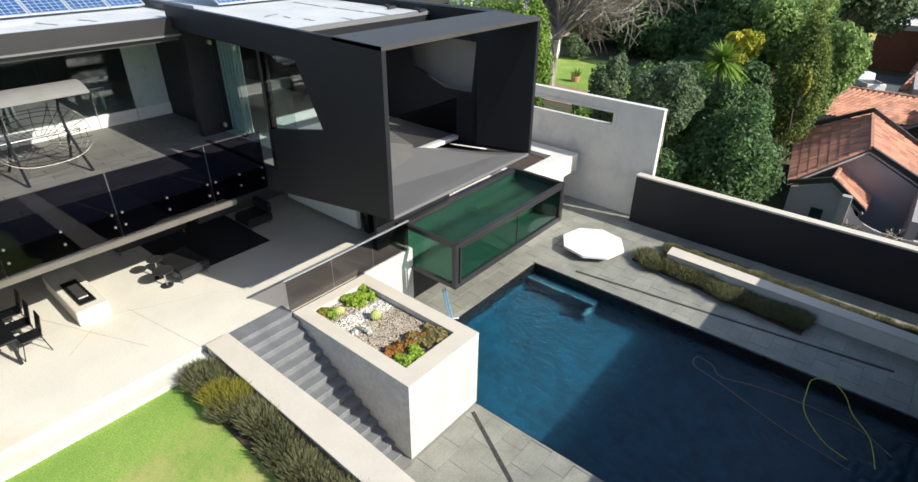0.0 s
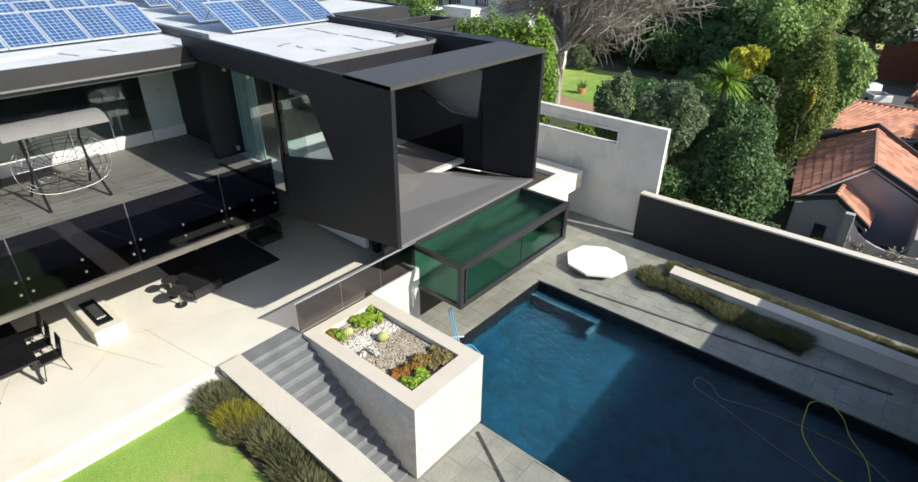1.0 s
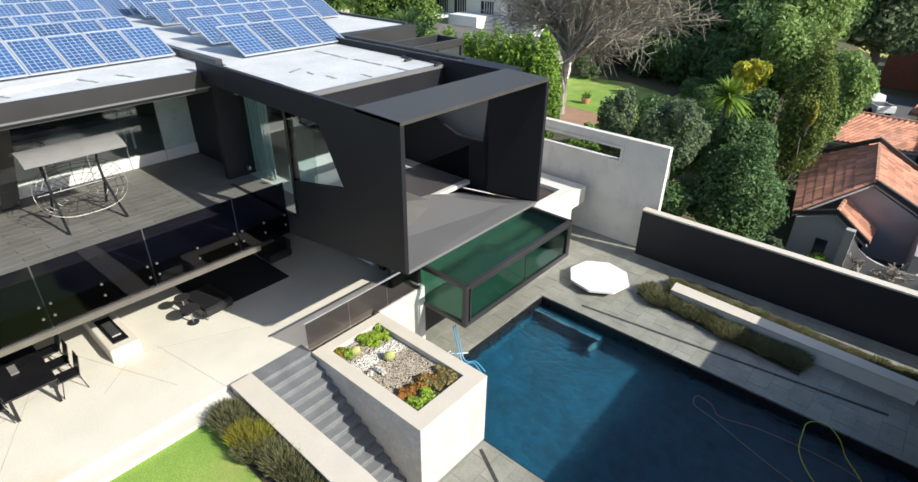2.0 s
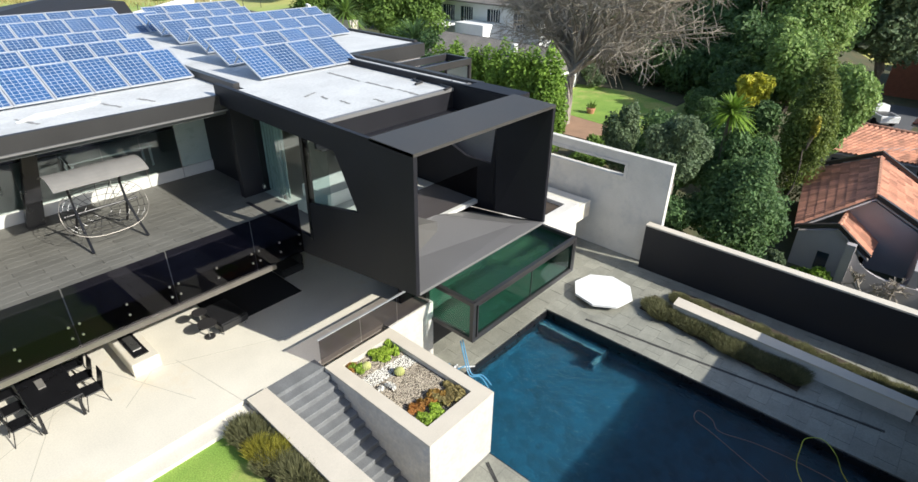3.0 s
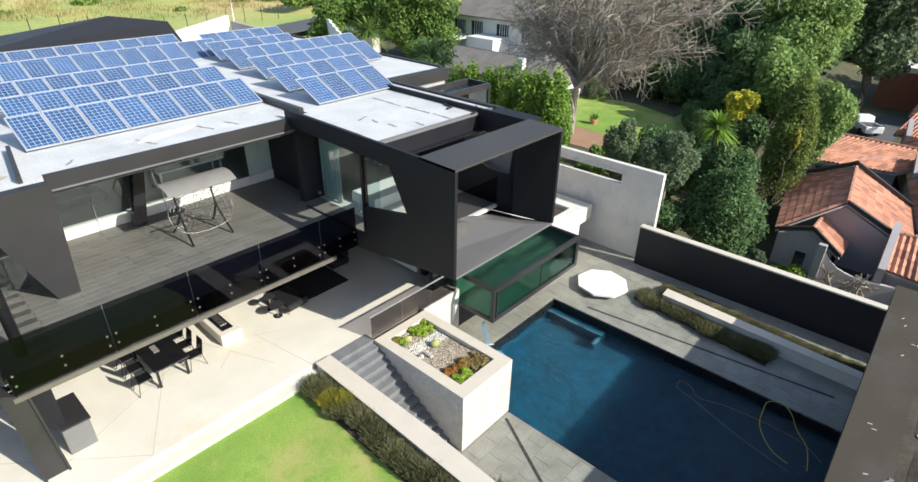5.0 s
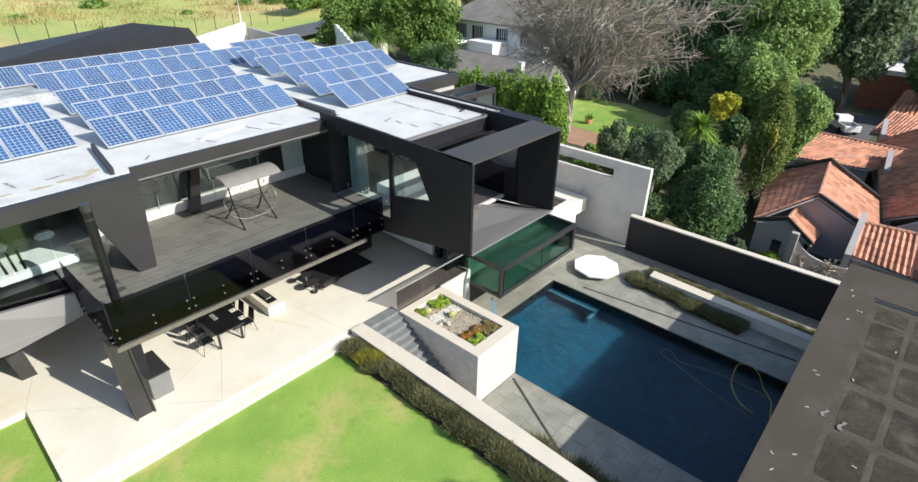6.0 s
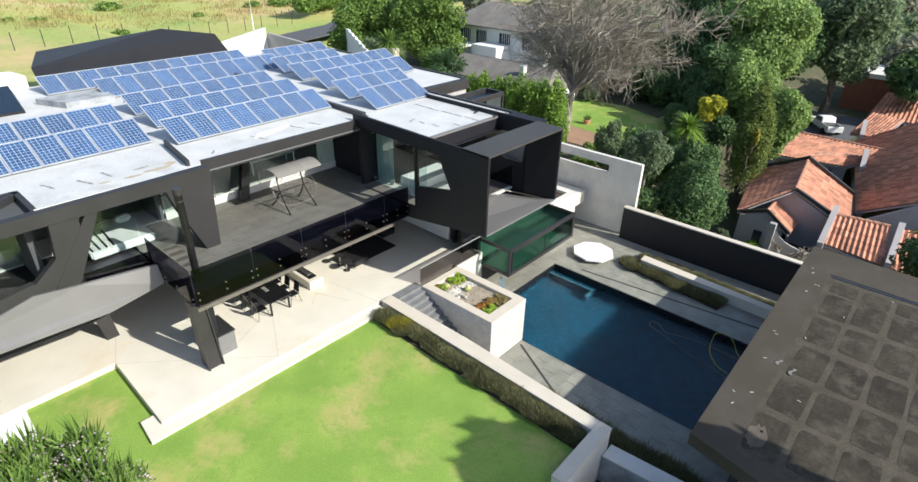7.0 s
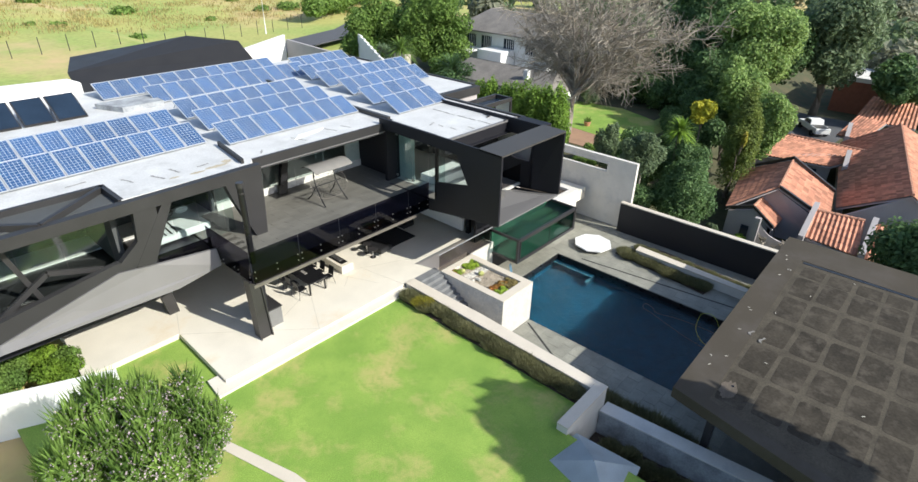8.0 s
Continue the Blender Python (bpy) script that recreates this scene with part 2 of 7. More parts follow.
M["leaf_dark"] = foliage("dark leaves", (0.15, 0.245, 0.09), (0.075, 0.14, 0.055))
M["leaf_mid"] = foliage("green leaves", (0.21, 0.32, 0.07), (0.10, 0.18, 0.04))
M["leaf_hedge"] = foliage("hedge leaves", (0.23, 0.36, 0.055), (0.11, 0.20, 0.035))
M["leaf_grey"] = foliage("grey green leaves", (0.21, 0.275, 0.145), (0.11, 0.16, 0.085))
M["leaf_yellow"] = foliage("yellow leaves", (0.62, 0.55, 0.06), (0.38, 0.40, 0.05))
M["leaf_lime"] = foliage("lime leaves", (0.22, 0.34, 0.04), (0.11, 0.20, 0.03))
M["lavender"] = foliage("lavender", (0.25, 0.245, 0.125), (0.125, 0.13, 0.065))
M["leaf_red"] = foliage("red succulents", (0.50, 0.17, 0.05), (0.30, 0.24, 0.06))
M["leaf_conifer"] = foliage("conifer leaves", (0.21, 0.265, 0.06), (0.10, 0.145, 0.04))
M["leaf_sunny"] = foliage("sunny green leaves", (0.30, 0.41, 0.13), (0.17, 0.27, 0.08))
M["leaf_golden"] = foliage("golden shrub leaves", (0.46, 0.40, 0.06), (0.26, 0.26, 0.05))
M["twig"] = material("bare twigs", (0.44, 0.385, 0.32), 0.9, vary=0.3, scale=1, bump=0.0)
M["blossom"] = foliage("pale pink blossom", (0.62, 0.52, 0.55), (0.45, 0.36, 0.40))
M["tankblock"] = material("lighter green tank block", (0.020, 0.068, 0.034), 0.8, vary=0.35, scale=4, fine=25)
M["leaf_brown"] = foliage("olive brown leaves", (0.42, 0.36, 0.14), (0.26, 0.20, 0.09))
M["leaf_bright"] = foliage("bright lime leaves", (0.42, 0.55, 0.07), (0.22, 0.34, 0.05))
M["cactus"] = material("golden cactus", (0.45, 0.46, 0.16), 0.8, vary=0.2, scale=12, fine=60, bump=0.5)
M["leaflitter"] = material("leaf litter", (0.10, 0.085, 0.045), 0.95, dark=(0.045, 0.06, 0.025), vary=0.4, scale=0.6, fine=8, bump=0.3)
# distance haze over the far woods is mixed into this paler leaf colour
M["leaf_far"] = foliage("far woods", (0.30, 0.30, 0.22), (0.17, 0.19, 0.12))
M["sawcut"] = material("saw cut", (0.50, 0.47, 0.40), 0.9, vary=0.15)
M["darkgravel"] = material("dark gravel", (0.07, 0.068, 0.065), 0.9, vary=0.8, scale=20, fine=60, bump=0.5)
M["stainwall"] = material("scraped wall", (0.40, 0.42, 0.44), 0.8, dark=(0.20, 0.21, 0.22), vary=0.3, scale=1.6, fine=12, bump=0.1)
M["bluecanvas"] = material("pale blue canvas", (0.62, 0.69, 0.73), 0.8, vary=0.15, scale=1.5, fine=40)

# ---- building helpers ----
ORIGIN = {}


def box(bm, x0, x1, y0, y1, z0, z1):
    v = [bm.verts.new((x, y, z)) for z in (z0, z1) for x, y in ((x0, y0), (x1, y0), (x1, y1), (x0, y1))]
    for f in ((3, 2, 1, 0), (4, 5, 6, 7), (0, 1, 5, 4), (1, 2, 6, 5), (2, 3, 7, 6), (3, 0, 4, 7)):
        bm.faces.new([v[i] for i in f])
    return bm


def solid(bm, pts, off):
    """Extrudes the polygon pts (3D) by the vector off."""
    off = Vector(off)
    a = [bm.verts.new(p) for p in pts]
    b = [bm.verts.new(Vector(p) + off) for p in pts]
    bm.faces.new(a), bm.faces.new(list(reversed(b)))
    for i in range(len(a)):
        j = (i + 1) % len(a)
        bm.faces.new((a[j], a[i], b[i], b[j]))
    bmesh.ops.recalc_face_normals(bm, faces=bm.faces[:])
    return bm


def bar(bm, p, q, w, h=None, up=(0, 0, 1)):
    """A rectangular bar from p to q."""
    p, q, h = Vector(p), Vector(q), h or w
    d = (q - p).normalized()
    s = d.cross(Vector(up))
    s = s.normalized() if s.length > 1e-4 else Vector((1, 0, 0))
    u = s.cross(d)
    solid(bm, [p + s * w * a / 2 + u * h * b / 2 for a, b in ((-1, -1), (1, -1), (1, 1), (-1, 1))], q - p)
    return bm


def tube(bm, pts, r, sides=8, r1=None):
    """A round bar along the points pts, tapering from r to r1."""
    pts = [Vector(p) for p in pts]
    rings = []
    for i, p in enumerate(pts):
        d = (pts[min(i + 1, len(pts) - 1)] - pts[max(i - 1, 0)]).normalized()
        s = d.cross(Vector((0, 0, 1)))
        s = s.normalized() if s.length > 1e-3 else Vector((1, 0, 0))
        u = s.cross(d)
        rr = r if r1 is None else r + (r1 - r) * i / (len(pts) - 1)
        rings.append([bm.verts.new(p + (s * math.cos(a) + u * math.sin(a)) * rr) for a in (math.tau * k / sides for k in range(sides))])
    for a, b in zip(rings, rings[1:]):
        for k in range(sides):
            bm.faces.new((a[k], a[(k + 1) % sides], b[(k + 1) % sides], b[k]))
    bm.faces.new(rings[0]), bm.faces.new(list(reversed(rings[-1])))
    bmesh.ops.recalc_face_normals(bm, faces=bm.faces[:])
    return bm


def bevel(bm, w, segs=1):
    bmesh.ops.bevel(bm, geom=[e for e in bm.edges if e.calc_length() > w * 2.5], offset=w, segments=segs, affect="EDGES", clamp_overlap=True)
    return bm


def B():
    return bmesh.new()


def mesh_of(name, bm, mat, local=False):
    me = bpy.data.meshes.new(name)
    if not local:
        bm.transform(Matrix.Scale(PLAN, 4))
    bm.to_mesh(me)
    bm.free()
    if mat:
        me.materials.append(M[mat] if isinstance(mat, str) else mat)
    return me


def top(name, bm, mat, label, category, kind="", group="", shadow=True):
    """A top-level thing or piece of the setting that is one mesh."""
    ob = tagged(new(name, mesh_of(name, bm, mat)), label, category, group, kind)
    ORIGIN[ob.name] = Vector((0, 0, 0))
    ob.visible_shadow = shadow
    return ob


def thing(name, at, label, category, group="", kind=""):
    """An Empty at the base of a thing, to carry its parts."""
    ob = tagged(new(name), label, category, group, kind)
    ob.location = Vector(at) * PLAN
    ob.empty_display_size = 0.2
    ORIGIN[ob.name] = Vector(at)
    return ob


def part(name, bm, mat, parent, label="", shadow=True, local=False, kind=""):
    """Links a bmesh, in plan units (or, with local, in metres about the thing's base), as one mesh under a thing or part."""
    o = ORIGIN[parent.name]
    if not local:
        bm.transform(Matrix.Translation(-o))
    ob = new(name, mesh_of(name, bm, mat, local))
    ob.parent = parent
    if label:
        ob["label"] = label
    if kind:
        ob["kind"] = kind
    ORIGIN[ob.name] = o
    ob.visible_shadow = shadow
    return ob


def piece(name, me, at, parent, rz=0.0):
    """One of many alike pieces on shared mesh data, at a place in plan units."""
    ob = new(name, me)
    ob.parent = parent
    ob.location = (Vector(at) - ORIGIN[parent.name]) * PLAN
    if rz:
        ob.rotation_euler = (0, 0, rz)
    return ob


def shared(name, bm, mat):
    """Mesh data for alike pieces, drawn in plan units about their own place."""
    return mesh_of(name, bm, mat)


def wall_with_holes(bm, outer, hole, off):
    """A flat wall: the polygon outer with one hole, both 3D and with as many corners, extruded by off."""
    off = Vector(off)
    o, h = [Vector(p) for p in outer], [Vector(p) for p in hole]
    n = len(o)
    v = [[bm.verts.new(p) for p in ring] for ring in (o, h, [p + off for p in o], [p + off for p in h])]
    for i in range(n):
        j = (i + 1) % n
        for a, b in ((0, 1), (1, 3), (3, 2), (2, 0)):
            bm.faces.new((v[a][i], v[a][j], v[b][j], v[b][i]))
    bmesh.ops.recalc_face_normals(bm, faces=bm.faces[:])
    return bm

# ---- ground and terraces ----
def ground_height(x, y):
    lot = min(max((x + 16) / 2, 0), 1) * min(max((15.2 - x) / 0.6, 0), 1) * min(max((y + 16) / 2, 0), 1) * min(max((11 - y) / 2, 0), 1)
    east = min(max((x - 13) / 4, 0), 1)
    garden = min(max((y - 3) / 6, 0), 1)
    far = min(max((y - 18) / 30, 0), 1)
    base = -0.55
    z = base + east * ((-4.4 - base) * (1 - garden) + (-1.8 - base) * garden)
    z += far * 1.2 + max(y - 90, 0) * 0.05
    return z * (1 - lot) + lot * -4.6


bm = B()
xs = [-600, -300, -150, -80, -50, -30] + [-20 + i for i in range(0, 41)] + [24 + 4 * i for i in range(15)] + [100, 140, 200, 300, 500, 900]
ys = [-500, -250, -120, -60, -30] + [-20 + i for i in range(0, 41)] + [24 + 5 * i for i in range(16)] + [120, 160, 220, 320, 500, 900]
grid = [[bm.verts.new((x, y, ground_height(x, y))) for x in xs] for y in ys]
for j in range(len(ys) - 1):
    for i in range(len(xs) - 1):
        bm.faces.new((grid[j][i], grid[j][i + 1], grid[j + 1][i + 1], grid[j + 1][i]))
ground = top("ground", bm, "field", "grassy ground with dry yellow and green patches", "ground", "structure")

bm = B()
box(bm, -16, -1.97, -5.5, 8.2, -0.9, -0.22)
box(bm, -16, -4.2, -17, -5.5, -2.4, -0.22)
lawn = top("lawn", bm, "grass", "mown green lawn with dry brown patches", "lawn", "structure")

patio = thing("patio", (-5, 6, 0), "pale cream concrete patio with diagonal joints", "patio", "", "structure")
bm = B()
solid(bm, [(x, y, -0.7) for x, y in ((-10.5, 4.13), (0.0, 4.13), (0.0, 3.98), (13.6, 3.98), (13.6, 16), (-13.6, 16), (-13.5, 10.9), (-13.8, 7.85), (-10.4, 7.85))], (0, 0, 0.7))
part("slab", bm, "concrete", patio)
bm = B()
solid(bm, [(x, y, -0.7) for x, y in ((-11.0, 3.68), (-1.96, 3.68), (-1.96, 4.12), (-10.51, 4.12), (-10.51, 4.7), (-10.9, 4.7))], (0, 0, 0.585))
part("step", bm, "concrete", patio)

# pool terrace: mortar bed, pool basin, water
bm = B()
for x0, x1, y0, y1 in ((-1.6, 2.15, -16, 3.7), (8.45, 13.4, -16, 1.4), (8.45, 13.9, 1.4, 7.6), (2.15, 8.45, 2.46, 4.3), (2.15, 8.45, -16, -13.0)):
    box(bm, x0, x1, y0, y1, -2.6, -2.060)
pool_deck = top("pool_deck", bm, "joint", "grey slate paving round the pool", "paving", "structure")
bm = B()
box(bm, 2.0, 8.6, -13.2, 2.6, -3.4, -3.15)
for x0, x1, y0, y1 in ((2.0, 2.15, -13.2, 2.6), (8.45, 8.6, -13.2, 2.6), (2.15, 8.45, 2.46, 2.6), (2.15, 8.45, -13.2, -13.0)):
    box(bm, x0, x1, y0, y1, -3.15, -2.6)
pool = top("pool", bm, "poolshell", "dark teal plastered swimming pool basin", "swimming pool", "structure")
bm = B()
box(bm, 8.02, 8.45, -0.05, 2.458, -3.148, -2.52)
box(bm, 7.45, 8.02, -0.05, 0.12, -3.148, -2.66)
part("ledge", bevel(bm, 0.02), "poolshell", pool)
bm = B()
box(bm, 8.01, 8.10, -0.06, 2.45, -2.56, -2.515)
box(bm, 7.46, 8.01, -0.06, 0.03, -2.70, -2.655)
part("ledge_edge", bm, "ledge", pool, "pale mosaic edge of the underwater ledge")
bm = B()
for x0, x1, y0, y1 in ((8.41, 8.45, -13, 2.46), (2.15, 8.41, 2.42, 2.46), (2.15, 2.19, -13, 2.42)):
    box(bm, x0, x1, y0, y1, -2.7, -2.08)
top("trim", bm, "black", "black coping strip round the pool", "coping", "structure")
bm = B()
bm.faces.new([bm.verts.new(p) for p in ((2.15, -13, -2.30), (8.45, -13, -2.30), (8.45, 2.46, -2.30), (2.15, 2.46, -2.30))])
water = top("water", bm, "water", "clear blue pool water with small ripples", "water", "structure", shadow=False)

# walls
bm = B()
box(bm, 13.4, 13.65, -17, 1.4, -4.5, -0.19)
wall_east = top("wall_east", bm, "blackwall", "long black painted garden wall", "wall", "structure")
bm = B()
box(bm, 13.36, 13.69, -17, 1.4, -0.19, -0.13)
top("trim", bm, "coping", "cream coping of the black garden wall", "coping", "structure")
bm = B()
wall_with_holes(bm, [(13.9, 1.0, -4.5), (13.9, 1.0, 2.23), (13.9, 9.0, 2.23), (13.9, 9.0, -4.5)], [(13.9, 2.86, 1.30), (13.9, 2.86, 1.78), (13.9, 6.6, 1.78), (13.9, 6.6, 1.30)], (0.25, 0, 0))
wall_white = top("wall_white", bm, "plaster", "pale grey plastered wall with a long slot", "wall", "structure")
bm = B()
wall_with_holes(bm, [(13.86, 2.74, 1.20), (13.86, 2.74, 1.88), (13.86, 6.7, 1.88), (13.86, 6.7, 1.20)], [(13.86, 2.86, 1.30), (13.86, 2.86, 1.78), (13.86, 6.6, 1.78), (13.86, 6.6, 1.30)], (0.038, 0, 0))
part("slot_frame", bm, "plaster", wall_white)
bm = B()
box(bm, 2.2, 3.93, 3.7, 3.98, -2.05, 0.0)
top("wall_terrace", bm, "marble", "white marbled retaining wall", "wall", "structure")
# low wall beside the stairs
bm = B()
solid(bm, [(px, py, -2.05) for px, py in ((-1.93, 4.0), (-1.45, 4.0), (-1.45, 0.0), (-1.70, -5.5), (-2.14, -5.5))], (0, 0, 2.09))
wall_stairs = top("wall_stairs", bm, "plaster", "low cream wall beside the stairs", "wall", "structure")
bm = B()
solid(bm, [(px, py, 0.04) for px, py in ((-1.95, 4.02), (-1.43, 4.02), (-1.43, 0.0), (-1.68, -5.50), (-2.16, -5.50))], (0, 0, 0.06))
part("coping", bm, "coping", wall_stairs)
# white raised pond behind the aquarium
bm = B()
for x0, x1, y0, y1 in ((9.6, 12.4, 3.85, 4.25), (12.0, 12.4, 4.25, 7.0), (9.6, 9.9, 4.25, 7.0), (9.9, 12.0, 6.8, 7.0)):
    box(bm, x0, x1, y0, y1, -2.05, 0.28)
box(bm, 9.9, 12.0, 4.25, 6.8, -1.0, 0.10)
pond = top("raised_bed", bm, "plaster", "white rendered raised bed beside the aquarium", "wall", "structure")
bm = B()
box(bm, 9.9, 12.0, 4.25, 6.8, 0.10, 0.12)
part("bed", bm, "soil", pond)
# bench wall between the lavender beds
bench = thing("bench_wall", (10.9, -4, -2.05), "long low plastered bench wall between lavender beds", "wall", "", "structure")
bm = B()
solid(bm, [(11.07, -0.99, -2.05), (11.59, -0.95, -2.05), (11.20, -8.0, -2.05), (10.84, -7.97, -2.05)], (0, 0, 0.45))
part("body", bm, "plaster", bench)
bm = B()
solid(bm, [(11.05, -0.97, -1.60), (11.61, -0.93, -1.60), (11.22, -8.02, -1.60), (10.82, -7.99, -1.60)], (0, 0, 0.06))
part("coping", bm, "coping", bench)
# planting beds
for name, pts in (("bed", ((10.75, 0.05), (11.9, 0.0), (11.6, -0.90), (11.0, -0.90), (10.80, -5.4), (10.0, -5.3))), ("bed", ((11.66, -0.9), (12.7, -0.35), (12.85, -2.0), (12.3, -8.4), (11.27, -8.3)))):
    bm = B()
    solid(bm, [(px, py, -2.06) for px, py in pts], (0, 0, 0.05))
    top("planting_bed", bm, "soil", "dark soil bed beside the bench wall", "soil", "structure")
bm = B()
solid(bm, [(px, py, -0.5) for px, py in ((-2.72, 3.66), (-1.96, 3.66), (-2.17, -5.46), (-2.88, -5.46))], (0, 0, 0.31))
top("planting_bed", bm, "soil", "dark soil bed along the low wall", "soil", "structure")
# stepped walls at the lawn's south end
bm = B()
box(bm, -4.28, -1.70, -5.90, -5.505, -2.05, 0.04)
wall_south = top("wall_south", bm, "plaster", "short cream wall closing the lawn's south end", "wall", "structure")
bm = B()
box(bm, -4.30, -1.68, -5.92, -5.505, 0.04, 0.10)
part("coping", bm, "coping", wall_south)
bm = B()
solid(bm, [(px, py, -2.05) for px, py in ((-2.06, -5.93), (-1.50, -5.93), (-0.62, -16), (-1.10, -16))], (0, 0, 1.26))
wall_stained = top("wall_stained", bm, "stainwall", "long lower wall with pale scraped stains", "wall", "structure")
bm = B()
solid(bm, [(px, py, -0.79) for px, py in ((-2.07, -5.93), (-1.49, -5.93), (-0.61, -16), (-1.11, -16))], (0, 0, 0.05))
part("coping", bm, "plaster", wall_stained)
bm = B()
solid(bm, [(px, py, -2.4) for px, py in ((-4.2, -5.93), (-2.065, -5.93), (-1.115, -16), (-4.2, -16))], (0, 0, 0.6))
top("planting_bed", bm, "soil", "shaded soil bed below the stained wall", "soil", "structure")
# walls west of the lawn
bm = B()
solid(bm, [(-12.25, 2.5, -1.2), (-11.35, -0.9, -1.2), (-11.1, -3.5, -1.2), (-10.75, -3.5, -1.2), (-11.0, -0.8, -1.2), (-11.95, 2.55, -1.2)], (0, 0, 1.0))
top("wall_curb", bm, "coping", "low cream wall at the lawn's edge", "wall", "structure")
bm = B()
solid(bm, [(-13.2, 5.8, -0.9), (-14.0, 6.15, -0.9), (-16.5, 7.3, -0.9), (-22, 8.4, -0.9), (-22, 8.75, -0.9), (-16.4, 7.65, -0.9), (-13.9, 6.5, -0.9), (-13.1, 6.15, -0.9)], (0, 0, 1.9))
top("wall_west", bm, "white", "white plastered garden wall", "wall", "structure")

# ---- stairs and planter ----
stairs = thing("stairs", (-0.7, 2, -2.05), "grey slate stairs going down to the pool", "stairs", "", "structure")
RISERS = 14
for i in range(RISERS):
    bm = B()
    y1 = 3.72 - 0.248 * i
    box(bm, -1.45, -0.004, y1 - 0.262, y1, -2.06, -2.05 * (i + 1) / RISERS + 0.03)
    bevel(bm, 0.008)
    part("step", bm, "steps", stairs)
bm = B()
box(bm, -1.45, -0.004, 3.72, 4.126, -0.3, 0.004)
part("landing", bm, "steps", stairs)

planter = thing("planter", (1.1, 1.8, -2.05), "raised cream rendered planter beside the stairs and pool", "planter")
bm = B()
for x0, x1, y0, y1 in ((0, 2.2, 0, 0.42), (0, 2.2, 3.4, 3.70), (0, 0.35, 0.42, 3.4), (1.85, 2.2, 0.42, 3.4)):
    box(bm, x0, x1, y0, y1, -2.05, -0.04)
bmesh.ops.remove_doubles(bm, verts=bm.verts[:], dist=0.0005)
part("body", bm, "marble", planter)
for x0, x1, y0, y1 in ((-0.005, 2.205, -0.005, 0.42), (-0.005, 2.205, 3.4, 3.70), (-0.005, 0.35, 0.42, 3.4), (1.85, 2.205, 0.42, 3.4)):
    bm = B()
    box(bm, x0, x1, y0, y1, -0.04, 0.0)
    part("coping", bm, "coping", planter)
bm = B()
box(bm, 0.35, 1.85, 0.42, 3.4, -1.0, -0.16)
part("bed", bm, "soil", planter)

# ---- house ----
house = thing("house", (-2, 12, 0), "modern two-storey house of dark steel, glass and concrete", "house")

# upper deck
bm = B()
box(bm, -8.3, 1.55, 5.34, 11.2, 2.42, 2.87)
deck = part("deck_slab", bm, "steel", house)
bm = B()
box(bm, -8.35, -0.05, 5.20, 5.34, 2.30, 2.42)
part("edge_channel", bm, "rail", house, "pale metal channel under the balcony edge")
# glass balustrade panels with their steel fixings
x = -8.3
for k, x1 in enumerate((-6.29, -4.36, -2.43, -0.50, 0.82)):
    bm = B()
    box(bm, x + 0.012, x1 - 0.012, 5.262, 5.278, 2.42, 3.76)
    bal = part("balustrade_panel", bm, "glassdark", house, "dark smoked glass balustrade panel")
    for fx in (x + 0.095, (x + x1) / 2, x1 - 0.095):
        for fz in (2.67, 2.93):
            bm = B()
            tube(bm, [(fx, 5.34, fz), (fx, 5.245, fz)], 0.024, 8)
            part("fixing", bm, "steelbright", bal)
    x = x1
y = 5.30
for y1 in (6.4, 7.5, 8.45):
    bm = B()
    box(bm, -8.34, -8.324, y + 0.012, y1 - 0.012, 2.45, 3.76)
    bal = part("balustrade_panel", bm, "glassdark", house, "dark smoked glass balustrade panel")
    for fy in (y + 0.14, y1 - 0.14):
        for fz in (2.50, 2.68):
            bm = B()
            tube(bm, [(-8.30, fy, fz), (-8.36, fy, fz)], 0.028, 8)
            part("fixing", bm, "steelbright", bal)
    y = y1

# main roof
bm = B()
solid(bm, [(px, py, 5.62) for px, py in ((1.50, 8.52), (1.50, 24), (-18, 24), (-18, 9.9), (-11.0, 9.9), (-11.0, 8.05), (-6.3, 8.05), (-5.9, 8.52))], (0, 0, 0.20))
part("roof", bm, "roof", house, "weathered pale roof membrane")
bm = B()
box(bm, -5.95, 1.52, 8.40, 8.52, 5.42, 5.84)
part("fascia", bm, "panelgrey", house)
bm = B()
box(bm, -5.95, 1.52, 8.36, 8.40, 5.42, 5.46)
part("fascia_lip", bm, "palegrey", house)
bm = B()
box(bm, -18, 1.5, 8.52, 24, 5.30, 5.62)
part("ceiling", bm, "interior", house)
bm = B()
bar(bm, (-6.44, 8.28, 5.92), (-6.05, 10.9, 5.92), 0.10, 0.20)
part("upstand", bm, "panelgrey", house, "low metal upstand across the roof")
bm = B()
box(bm, 1.38, 1.56, 8.6, 24, 5.83, 6.02)
part("upstand", bm, "steel", house)

# roof over the cantilevered room
bm = B()
box(bm, 1.56, 6.3, 4.52, 9.7, 5.62, 5.90)
part("roof", bm, "roof", house, "weathered pale roof membrane")
bm = B()
box(bm, 0.965, 1.56, 4.52, 8.38, 5.62, 5.899)
part("roof", bm, "roof", house, "weathered pale roof membrane")
bm = B()
box(bm, 1.56, 9.8, 10.3, 24, 5.62, 5.90)
part("roof", bm, "roof", house, "weathered pale roof membrane")
bm = B()
box(bm, 1.56, 6.3, 9.7, 10.3, 5.62, 5.90)
part("roof", bm, "roof", house, "weathered pale roof membrane")
bm = B()
box(bm, 6.3, 6.5, 4.1, 9.9, 5.4, 5.98)
